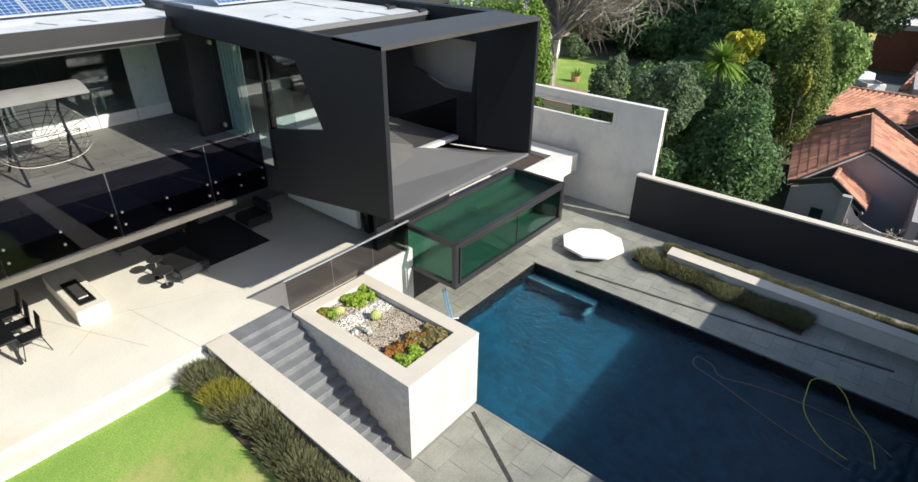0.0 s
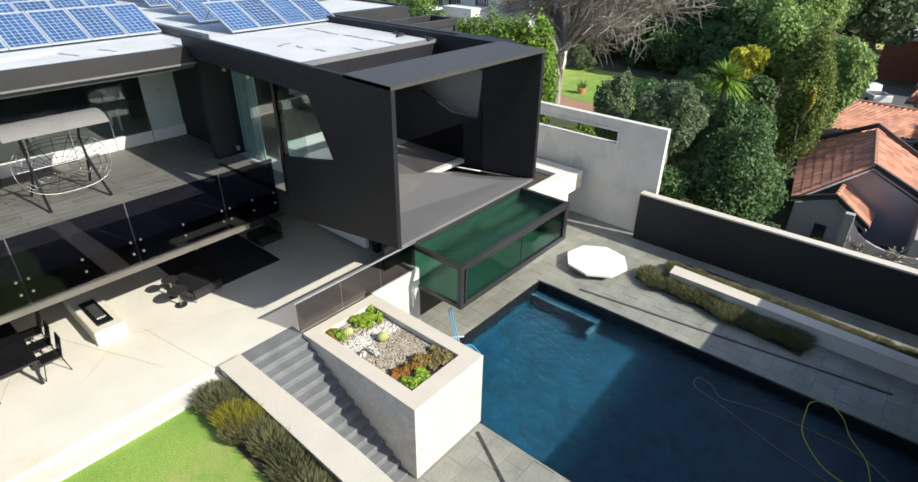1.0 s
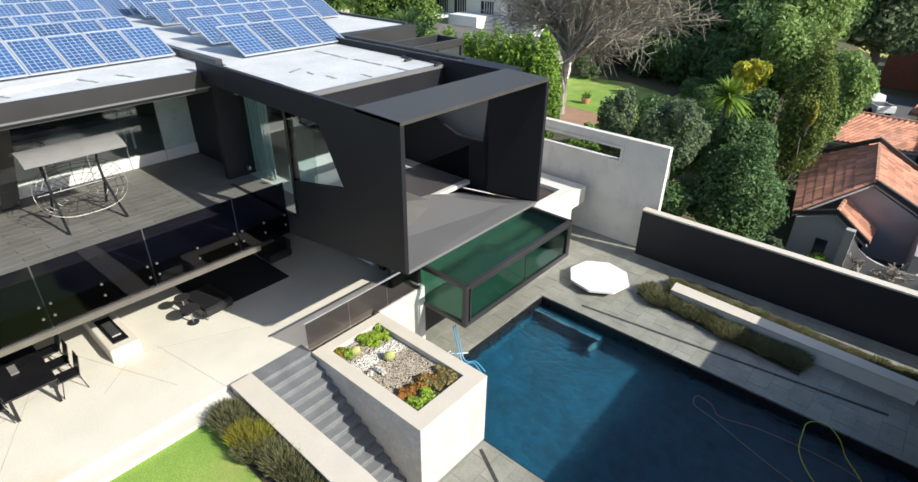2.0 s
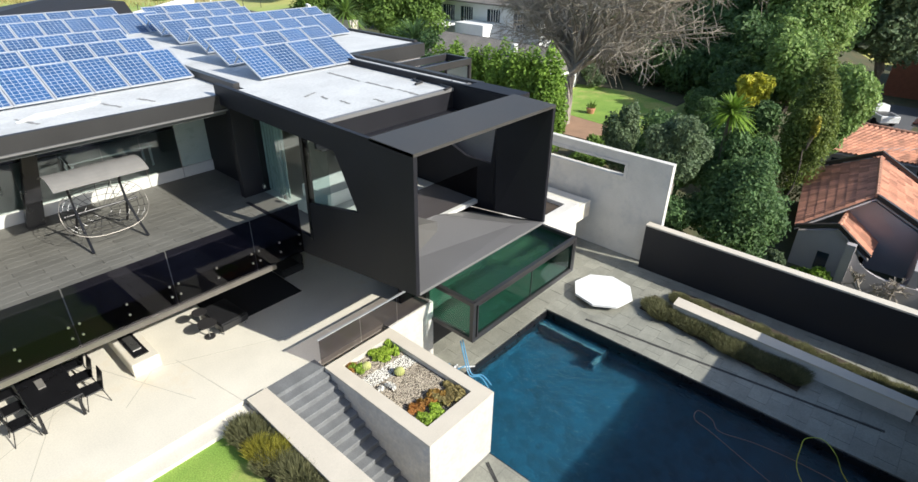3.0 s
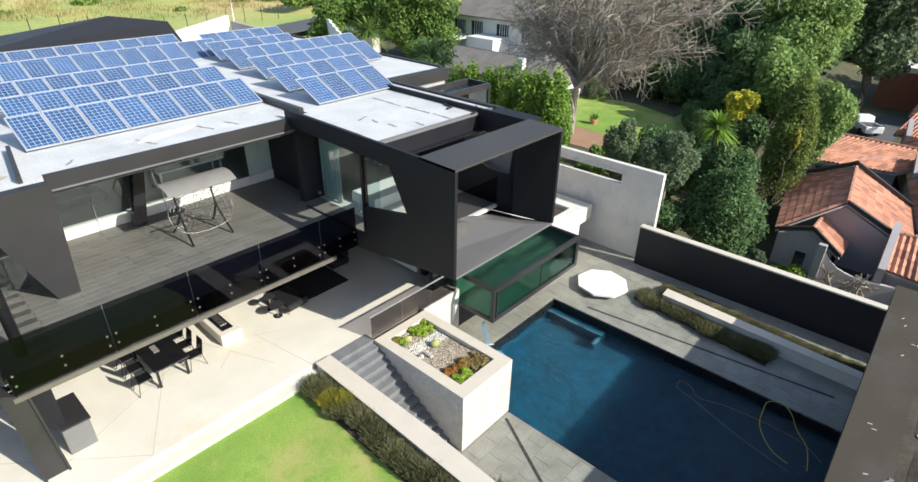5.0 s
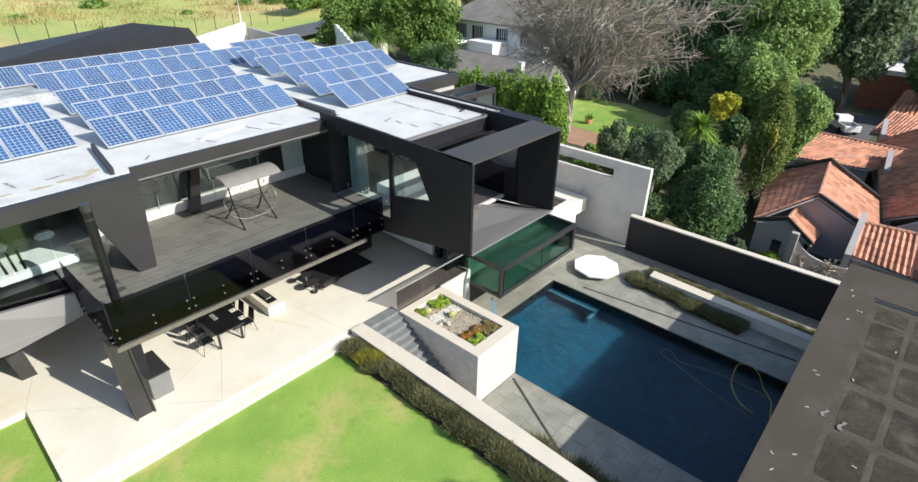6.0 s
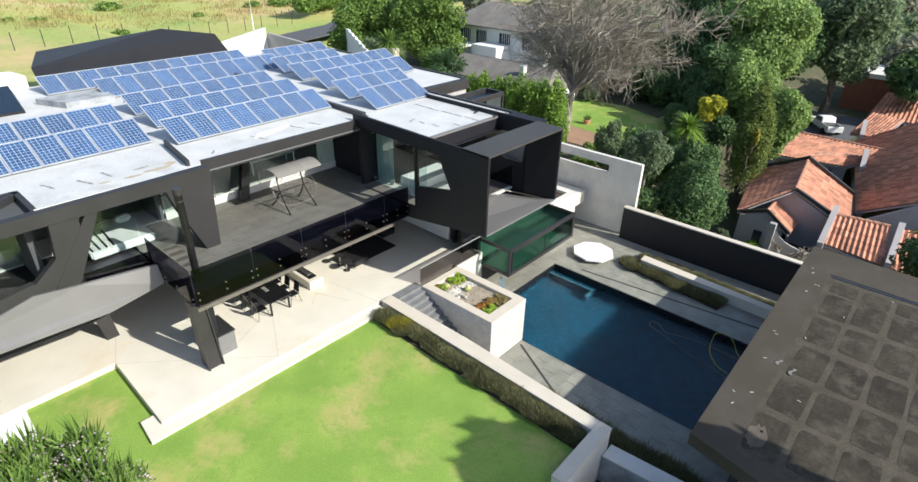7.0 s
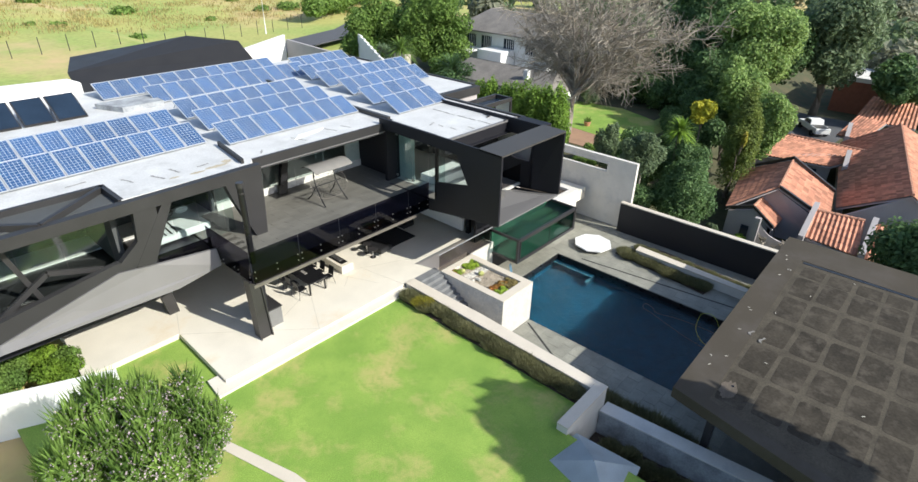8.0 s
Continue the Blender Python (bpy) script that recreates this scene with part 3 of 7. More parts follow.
box(bm, 6.3, 9.95, 9.9, 10.3, 5.45, 5.92)
box(bm, 9.8, 9.95, 10.3, 24, 5.4, 5.98)
part("parapet", bm, "panelgrey", house)
bm = B()
box(bm, 0.965, 6.28, 4.42, 4.50, 5.36, 5.84)
box(bm, 0.965, 6.28, 4.22, 4.50, 5.32, 5.36)
part("beam", bm, "charcoal", house)
bm = B()
box(bm, 0.965, 6.28, 4.40, 4.518, 5.84, 5.93)
part("roof_lip", bm, "palegrey", house)
# small glazed frame north-east
for q in ((6.5, 7.2, 9.5, 7.2), (6.5, 8.3, 9.5, 8.3), (9.45, 7.2, 9.45, 8.3)):
    bm = B()
    bar(bm, (q[0], q[1], 5.70), (q[2], q[3], 5.70), 0.10, 0.22)
    part("beam", bm, "steel", house)
bm = B()
box(bm, 6.5, 9.4, 7.25, 8.25, 5.55, 5.58)
part("skylight", bm, "greyblue", house)
for px, py in ((9.45, 7.2), (9.45, 8.3)):
    bm = B()
    box(bm, px - 0.05, px + 0.05, py - 0.05, py + 0.05, 0, 5.6)
    part("post", bm, "steel", house)
bm = B()
box(bm, 9.42, 9.44, 7.28, 8.22, 3.0, 5.5)
part("window", bm, "frosted", house)

# cantilevered room: west side with its slanting opening
bm = B()
wall_with_holes(bm, [(0.84, 1.17, 2.92), (0.84, 1.17, 6.07), (0.84, 4.9, 6.09), (0.84, 4.9, 2.41)],
                [(0.84, 2.95, 4.27), (0.84, 3.62, 5.52), (0.84, 4.8, 5.54), (0.84, 4.8, 3.9)], (0.10, 0, 0))
part("side_wall", bm, "charcoal", house, "dark steel side of the cantilevered room")
bm = B()
solid(bm, [(0.84, 4.9, 5.54), (0.84, 4.9, 6.09), (0.84, 8.6, 6.12), (0.84, 8.6, 5.60)], (0.12, 0, 0))
part("fascia", bm, "charcoal", house)
bm = B()
solid(bm, [(0.84, 4.9, 2.41), (0.84, 4.9, 2.95), (0.84, 9.6, 2.86), (0.84, 9.6, 2.42), (0.84, 5.2, 2.37)], (0.10, 0, 0))
part("fascia", bm, "charcoal", house)
bm = B()
box(bm, 0.85, 0.87, 3.0, 4.8, 3.95, 5.5)
part("window", bm, "glass", house, shadow=False)
bm = B()
box(bm, 0.83, 1.0, 4.80, 4.90, 2.9, 5.53)
part("post", bm, "black", house)
# east side with an opening, splayed inside
bm = B()
wall_with_holes(bm, [(5.52, 1.17, 2.92), (5.52, 1.17, 6.07), (5.52, 9.6, 6.07), (5.52, 9.6, 2.42), (5.52, 4.6, 2.50)],
                [(5.52, 3.0, 4.10), (5.52, 2.86, 5.35), (5.52, 5.2, 5.35), (5.52, 5.0, 4.48), (5.52, 3.9, 4.10)], (0.10, 0, 0))
part("side_wall", bm, "charcoal", house, "dark steel side of the cantilevered room")
bm = B()
solid(bm, [(5.51, 1.19, 2.97), (5.20, 2.50, 2.95), (5.51, 1.19, 6.0)], (0.02, 0.0, 0.0))
solid(bm, [(5.51, 1.19, 6.0), (5.20, 2.50, 2.95), (5.32, 2.70, 5.80)], (0.02, 0.0, 0.0))
solid(bm, [(5.20, 2.50, 2.95), (5.5, 2.86, 2.95), (5.5, 2.84, 5.80), (5.32, 2.70, 5.80)], (0.0, 0.02, 0.0))
part("inner_facet", bm, "charcoal", house)
bm = B()
solid(bm, [(0.84, 1.165, 6.07), (5.62, 1.165, 6.07), (5.62, 2.42, 6.10), (0.84, 2.42, 6.10)], (0, 0.0, -0.07))
solid(bm, [(0.96, 1.2, 5.995), (5.5, 1.2, 5.995), (4.9, 2.4, 5.82), (1.2, 2.4, 5.82)], (0, 0.0, 0.02))
part("canopy", bm, "canopygrey", house)
bm = B()
box(bm, 5.5, 6.3, 2.42, 4.1, 5.7, 6.02)
part("beam", bm, "charcoal", house)
# sloping faceted floor of the mouth
FA, FB, FC, FD = (0.94, 1.165, 2.95), (5.52, 1.165, 2.95), (4.94, 1.64, 2.94), (0.94, 2.62, 2.84)
FE, FR, FW = (3.78, 3.42, 3.02), (5.50, 3.42, 2.55), (0.94, 3.42, 3.10)
for pts in ((FA, FB, FC), (FA, FC, FD), (FD, FC, FE), (FD, FE, FW), (FC, FB, FR), (FC, FR, FE)):
    bm = B()
    solid(bm, pts, (0, 0, -0.07))
    part("floor_facet", bm, "palegrey", house)
bm = B()
v = [bm.verts.new(p) for p in ((0.95, 1.45, 4.70), (0.95, 1.60, 4.35), (2.45, 2.09, 3.53), (2.46, 2.11, 3.75), (0.95, 2.60, 4.40), (0.95, 1.75, 3.55), (0.95, 1.35, 3.75))]
for f in ((0, 3, 4), (0, 1, 3), (1, 2, 3), (1, 6, 2), (6, 5, 2), (5, 4, 3, 2), (0, 4, 5, 6, 1)):
    bm.faces.new([v[i] for i in f])
bmesh.ops.recalc_face_normals(bm, faces=bm.faces[:])
part("inner_facet", bm, "midgrey", house)
bm = B()
box(bm, 1.3, 5.48, 3.43, 3.45, 2.98, 3.92)
part("balustrade_panel", bm, "glasssmoke", house, "smoked glass balustrade panel")
bm = B()
solid(bm, [(0.94, 1.2, 2.88), (5.52, 1.2, 2.88), (5.52, 5.2, 2.40), (0.94, 5.2, 2.40)], (0, 0, -0.04))
solid(bm, [(0.94, 5.2, 2.40), (5.52, 5.2, 2.40), (5.52, 9.6, 2.44), (0.94, 9.6, 2.44)], (0, 0, -0.04))
part("soffit", bm, "charcoal", house)
bm = B()
box(bm, 1.62, 5.5, 3.4, 11.1, 2.80, 2.90)
part("floor", bm, "palefloor", house)
bm = B()
box(bm, 0.96, 1.615, 3.4, 11.0, 2.80, 2.895)
part("floor", bm, "decktile", house)

# glazing towards the deck
for k, (y0, y1) in enumerate(((4.95, 6.05), (6.05, 7.15), (7.15, 8.25))):
    bm = B()
    box(bm, 1.58, 1.60, y0 + 0.02, y1 - 0.02, 2.92, 5.35)
    w = part("window", bm, "glass", house, shadow=False)
    for z in (3.1, 5.2):
        bm = B()
        box(bm, 1.55, 1.62, y1 - 0.07, y1 + 0.03, z - 0.05, z + 0.05)
        part("clamp", bm, "steelbright", w)
bm = B()
box(bm, 1.0, 1.95, 8.3, 8.5, 2.88, 5.6)
box(bm, 1.5, 1.95, 8.5, 11.1, 2.88, 5.6)
part("corner_wall", bm, "charcoal", house)
for k in range(8):
    x0 = -6.6 + 1.02 * k
    bm = B()
    box(bm, x0 + 0.012, x0 + 1.008, 11.08, 11.10, 3.22, 5.32)
    part("window", bm, "frosted" if k == 7 else "glass", house, "frosted glass door" if k == 7 else "", shadow=False)
    bm = B()
    box(bm, x0 + 0.01, x0 + 1.01, 11.02, 11.14, 2.87, 3.22)
    part("upstand", bm, "palefloor", house, "pale panel below the glass")
    bm = B()
    tube(bm, [(x0, 11.02, 3.0), (x0, 11.02, 3.75)], 0.014, 6)
    part("rod", bm, "steelbright", house)
bm = B()
solid(bm, [(-3.75, 10.55, 2.87), (-3.35, 10.55, 2.87), (-2.85, 10.75, 5.32), (-3.15, 10.75, 5.32)], (0, 0.22, 0))
part("raking_column", bm, "black", house)

bm = B()
for k in range(14):
    y = 7.2 + 0.078 * k
    box(bm, 1.78 + 0.03 * (k % 2), 1.80 + 0.03 * (k % 2), y, y + 0.082, 2.95, 5.3)
part("curtain", bm, "frosted", house, "pale grey green curtain")
bm = B()
box(bm, 2.2, 4.6, 6.0, 7.2, 2.92, 3.30)
part("daybed", bm, "white", house, "white cushioned daybed inside the glass")
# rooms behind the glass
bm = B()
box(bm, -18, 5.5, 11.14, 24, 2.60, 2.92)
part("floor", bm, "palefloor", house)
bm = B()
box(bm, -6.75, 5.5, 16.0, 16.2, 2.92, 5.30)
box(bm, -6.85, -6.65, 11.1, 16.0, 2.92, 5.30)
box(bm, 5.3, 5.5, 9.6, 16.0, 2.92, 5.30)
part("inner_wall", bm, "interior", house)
bm = B()
box(bm, -18, 5.5, 23.8, 24, 0, 5.62)
box(bm, 9.6, 9.8, 10.3, 24, 0, 5.62)
box(bm, 6.3, 9.8, 10.0, 10.3, 0, 5.45)
box(bm, 6.2, 6.4, 4.31, 9.995, 0, 5.395)
box(bm, 6.2, 6.4, 3.2, 4.31, 2.42, 5.395)
part("outer_wall", bm, "render", house)

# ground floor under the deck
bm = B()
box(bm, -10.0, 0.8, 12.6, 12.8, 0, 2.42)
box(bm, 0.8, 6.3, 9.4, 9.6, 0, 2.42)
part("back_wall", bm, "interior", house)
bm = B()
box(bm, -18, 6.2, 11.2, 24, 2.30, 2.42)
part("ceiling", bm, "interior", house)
bm = B()
box(bm, 3.70, 3.90, 5.2, 5.4, 0, 2.40)
part("post", bm, "black", house)
bm = B()
box(bm, 3.5, 3.62, 5.45, 8.8, 0.15, 0.85)
part("counter_front", bm, "white", house, "white panel under the cantilevered room")
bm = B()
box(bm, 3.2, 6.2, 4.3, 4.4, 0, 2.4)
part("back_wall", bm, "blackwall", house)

# corner column of the deck
bm = B()
solid(bm, [(-8.44, 5.22, 0), (-7.96, 5.22, 0), (-8.10, 5.22, 2.30), (-8.52, 5.22, 2.62)], (0, 0.45, 0))
part("column", bm, "steel", house)
for q in ((-8.44, -8.52, 2.62), (-7.96, -8.10, 2.30)):
    bm = B()
    bar(bm, (q[0], 5.19, 0), (q[1], 5.19, q[2]), 0.07, 0.05)
    part("flange", bm, "steel", house)
bm = B()
solid(bm, [(-10.1, 9.3, 0), (-9.7, 9.3, 0), (-9.95, 9.3, 2.2), (-10.45, 9.3, 2.2)], (0, 0.3, 0))
part("column", bm, "steel", house)
# flue
bm = B()
tube(bm, [(-7.85, 6.0, 0.9), (-7.85, 6.0, 5.95)], 0.115, 16)
flue = part("flue", bm, "black", house)
bm = B()
tube(bm, [(-7.85, 6.0, 5.93), (-7.85, 6.0, 6.12)], 0.135, 16)
part("cowl", bm, "steel", flue)
bm = B()
tube(bm, [(-7.85, 6.0, 5.70), (-7.85, 6.0, 5.75)], 0.125, 16)
part("collar", bm, "steel", flue)

# faceted west front
bm = B()
solid(bm, [(-17.5, 7.75, 5.36), (-17.5, 7.75, 5.74), (-6.0, 7.75, 5.83), (-6.0, 7.75, 5.38)], (0, 0.32, 0))
part("beam", bm, "panelgrey", house)
bm = B()
solid(bm, [(-7.55, 7.76, 5.42), (-6.0, 7.76, 5.42), (-6.13, 7.76, 2.9), (-6.62, 7.76, 2.9), (-7.30, 7.76, 4.6)], (0, 0.35, 0))
solid(bm, [(-6.62, 8.1, 2.9), (-7.30, 8.1, 4.6), (-7.55, 8.1, 5.42), (-6.8, 8.9, 5.42), (-6.5, 8.6, 2.9)], (0.06, 0, 0))
part("frame_leg", bm, "panelgrey", house)
bm = B()
solid(bm, [(-9.9, 7.78, 5.38), (-9.55, 7.78, 5.38), (-10.55, 7.78, 3.30), (-11.2, 7.78, 3.36)], (0, 0.25, 0))
part("frame_strut", bm, "panelgrey", house)
bm = B()
solid(bm, [(-10.85, 7.79, 5.38), (-10.1, 7.79, 5.38), (-10.1, 7.79, 4.5), (-11.0, 7.79, 3.40), (-11.75, 7.79, 3.62), (-10.95, 7.79, 4.3)], (0, 0.25, 0))
part("frame_strut", bm, "panelgrey", house)
bm = B()
solid(bm, [(-17.5, 7.80, 2.15), (-17.5, 7.80, 2.75), (-13.1, 7.80, 3.52), (-11.7, 7.80, 3.75), (-11.0, 7.80, 3.42), (-12.5, 7.80, 3.12), (-15.4, 7.80, 2.45), (-17.5, 7.80, 1.95)], (0, 0.25, 0))
part("frame_band", bm, "panelgrey", house)
bm = B()
solid(bm, [(-17.5, 7.62, 1.9), (-15.45, 7.74, 2.45), (-11.8, 7.74, 3.42), (-10.6, 7.74, 3.25), (-8.36, 7.74, 3.0), (-8.36, 7.55, 2.36), (-10.1, 7.50, 2.10), (-15.5, 7.50, 2.25)], (0, 0.12, 0))
part("chin_panel", bm, "palegrey", house, "pale grey faceted metal panel")
bm = B()
box(bm, -17.5, -8.36, 7.9, 11.2, 2.2, 2.86)
part("floor_slab", bm, "steel", house)
bm = B()
box(bm, -17.5, -10.2, 8.9, 9.1, 1.2, 2.2)
part("beam", bm, "charcoal", house)
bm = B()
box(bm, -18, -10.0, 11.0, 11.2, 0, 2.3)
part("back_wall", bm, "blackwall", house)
# bedroom and bathroom glazing
for x0, x1, y in ((-10.3, -9.3, 8.9), (-9.3, -8.3, 8.9), (-8.3, -7.3, 8.9), (-7.3, -6.9, 8.9), (-14.2, -12.9, 8.9), (-12.9, -11.5, 8.9), (-15.6, -14.2, 8.9)):
    bm = B()
    box(bm, x0 + 0.012, x1 - 0.012, y, y + 0.02, 2.9, 5.34)
    part("window", bm, "glass", house, shadow=False)
bm = B()
box(bm, -10.4, -8.4, 7.98, 8.0, 2.9, 3.45)
part("balustrade_panel", bm, "glassdark", house, "dark smoked glass balustrade panel")
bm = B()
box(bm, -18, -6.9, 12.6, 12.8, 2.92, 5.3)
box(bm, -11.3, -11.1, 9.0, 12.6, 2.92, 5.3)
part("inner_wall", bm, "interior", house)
# open truss in the roof's west part
for p, q in (((-11.0, 8.1), (-11.0, 9.9)), ((-11.0, 9.85), (-17.5, 9.85)), ((-13.4, 8.0), (-11.0, 9.8)), ((-13.4, 8.0), (-15.5, 9.8)), ((-15.5, 9.8), (-17.5, 8.0))):
    bm = B()
    bar(bm, (*p, 5.72), (*q, 5.72), 0.16, 0.22)
    part("truss_bar", bm, "panelgrey", house)
for p, q in (((-15.6, 2.6), (-13.6, 3.9)), ((-13.6, 3.9), (-12.0, 3.4)), ((-14.6, 5.3), (-13.9, 2.9))):
    bm = B()
    bar(bm, (p[0], 8.5 + 0.17 * (p[1] > 5), p[1]), (q[0], 8.5 + 0.17 * (p[1] > 5), q[1]), 0.14, 0.16)
    part("truss_bar", bm, "panelgrey", house)

# glass screen along the patio edge
screen = thing("glass_screen", (1.5, 3.76, 0), "smoked glass screen with a pale steel rail", "balustrade")
for x0, x1 in ((-0.05, 1.25), (1.25, 2.55), (2.55, 3.85)):
    bm = B()
    box(bm, x0 + 0.01, x1 - 0.01, 3.755, 3.770, 0.006, 0.84)
    part("glass_panel", bm, "glasssmoke", screen)
bm = B()
box(bm, -0.07, 3.87, 3.735, 3.79, 0.84, 0.865)
part("rail", bm, "alu", screen)

# ---- aquarium ----
aqua = thing("aquarium", (6.7, 3.1, -0.72), "large glass aquarium in a dark steel frame over the pool terrace", "aquarium")
X0, X1, Y0, Y1, Z0, Z1 = 3.95, 9.24, 2.16, 4.0, -0.67, 0.68
W = 0.12
for p, q in (((X0, Y0), (X1, Y0)), ((X0, Y1), (X1, Y1)), ((X0, Y0), (X0, Y1)), ((X1, Y0), (X1, Y1))):
    for z in (Z0 + W / 2, Z1 - W / 2):
        bm = B()
        bar(bm, (*p, z), (*q, z), W, W + (0.004 if p[0] == q[0] else 0))
        part("frame_beam", bm, "steel", aqua)
for px, py in ((X0, Y0), (X1, Y0), (X0, Y1), (X1, Y1)):
    bm = B()
    box(bm, px - W / 2 - 0.003, px + W / 2 + 0.003, py - W / 2 - 0.003, py + W / 2 + 0.003, Z0, Z1)
    part("frame_post", bm, "steel", aqua)
for x0, x1 in ((X0 + 0.14, 6.75), (6.75, X1 - 0.14)):
    bm = B()
    box(bm, x0 + 0.01, x1 - 0.01, Y0 - 0.03, Y0 - 0.01, Z0 + 0.14, Z1 - 0.14)
    part("glass_panel", bm, "lowiron", aqua, shadow=False)
bm = B()
for z in (Z0 + 0.15, Z1 - 0.15):
    bar(bm, (X0 + 0.12, Y0 - 0.05, z), (X1 - 0.12, Y0 - 0.05, z), 0.05, 0.05)
for x in (X0 + 0.14, X1 - 0.14):
    bar(bm, (x, Y0 - 0.05, Z0 + 0.15), (x, Y0 - 0.05, Z1 - 0.15), 0.05, 0.05)
bar(bm, (6.75, Y0 - 0.022, Z0 + 0.15), (6.75, Y0 - 0.022, Z1 - 0.15), 0.02, 0.03)
part("trim_frame", bm, "steel", aqua)
bm = B()
box(bm, X0 - 0.03, X0 - 0.01, Y0 + 0.1, Y1 - 0.1, Z0 + 0.14, Z1 - 0.14)
part("glass_panel", bm, "lowiron", aqua, shadow=False)
bm = B()
box(bm, X0 + 0.02, X1 - 0.02, Y1 - 0.06, Y1 - 0.02, Z0 + 0.1, Z1 - 0.1)
box(bm, X0 + 0.02, X1 - 0.02, Y0 + 0.02, Y1 - 0.06, Z0 + 0.06, Z0 + 0.10)
box(bm, X1 - 0.06, X1 - 0.02, Y0 + 0.02, Y1 - 0.06, Z0 + 0.1, Z1 - 0.12)
part("lining", bm, "algae", aqua, "green algae covered lining")
bm = B()
bm.faces.new([bm.verts.new(p) for p in ((X0, Y0, Z1 - 0.14), (X1, Y0, Z1 - 0.14), (X1, Y1 - 0.06, Z1 - 0.14), (X0, Y1 - 0.06, Z1 - 0.14))])
part("water", bm, "aquawater", aqua, "green water", shadow=False)
# added block, giving the paler patch behind the right-hand glass
bm = B()
solid(bm, [(7.2, 3.25, Z0 + 0.1), (9.1, 3.05, Z0 + 0.1), (9.1, 3.9, Z0 + 0.1), (6.6, 3.9, Z0 + 0.1)], (0, 0, 0.42))
part("stone_step", bevel(bm, 0.03), "tankblock", aqua, "paler green block added under the water")
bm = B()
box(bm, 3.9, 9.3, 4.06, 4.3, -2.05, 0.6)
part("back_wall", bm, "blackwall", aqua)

# ---- solar panels ----
TILT = radians(25)
def solar_panel():
    p = thing("photovoltaic_module", (0, 0, 0), "blue solar panel with a pale aluminium frame on the roof", "solar panel", "solar panels on the roof")
    bm = B()
    for x0, x1, y0, y1 in ((0, 0.99, 0, 0.045), (0, 0.99, 1.605, 1.65), (0, 0.045, 0.045, 1.605), (0.945, 0.99, 0.045, 1.605)):
        box(bm, x0, x1, y0, y1, 0, 0.04)
    part("frame", bm, "alu", p, local=True)
    bm = B()
    box(bm, 0.035, 0.955, 0.035, 1.615, 0.005, 0.032)
    part("cell_sheet", bm, "cells", p, local=True)
    for x in (0.2, 0.79):
        bm = B()
        solid(bm, [(x, 1.5, -0.002), (x, 1.5 + 0.04, -0.002), (x, 1.5 + 0.30, -0.60), (x, 1.5 + 0.26, -0.60)], (0.04, 0, 0))
        part("stand", bm, "alu", p, local=True)
    return p


rows = [(-5.75, 10.52, 8), (-5.42, 13.0, 8), (-5.30, 15.3, 8), (-5.12, 19.0, 11), (-6.8, 21.4, 12),
        (-15.1, 11.25, 10), (-14.9, 13.9, 10), (2.30, 8.75, 4), (2.55, 10.95, 5), (3.05, 13.25, 7), (3.2, 15.6, 8), (3.5, 17.7, 5), (4.4, 20.2, 5)]
first = solar_panel()
for x0, y0, n in rows:
    for k in range(n):
        m = pose((x0 + 0.884 * k) * PLAN, (y0 + 0.02 * k) * PLAN, (5.88 if x0 < 1 else 5.96) * PLAN, 25, 0, 1.3)
        if first:
            first.matrix_basis = m
            first = None
        else:
            copy_thing(bpy.data.objects["photovoltaic_module"], m)
for k in range(4):
    c = thing("solar_collector", (-13.6 + 1.35 * k, 19.0, 5.85), "dark glass solar water collector on the roof", "solar collector", "solar water collectors")
    bm = B()
    solid(bm, [(0, 0, 0.05), (1.4, 0, 0.05), (1.4, 1.75, 1.0), (0, 1.75, 1.0)], (0, 0.06, -0.09))
    part("casing", bm, "steel", c, local=True)
    bm = B()
    solid(bm, [(0.06, 0.06, 0.09), (1.34, 0.06, 0.09), (1.34, 1.69, 0.975), (0.06, 1.69, 0.975)], (0, -0.01, 0.012))
    part("glass_cover", bm, "greyblue", c, local=True)
    bm = B()
    for x in (0.1, 1.25):
        box(bm, x, x + 0.05, 1.62, 1.67, 0, 0.9)
    part("stand", bm, "alu", c, local=True)

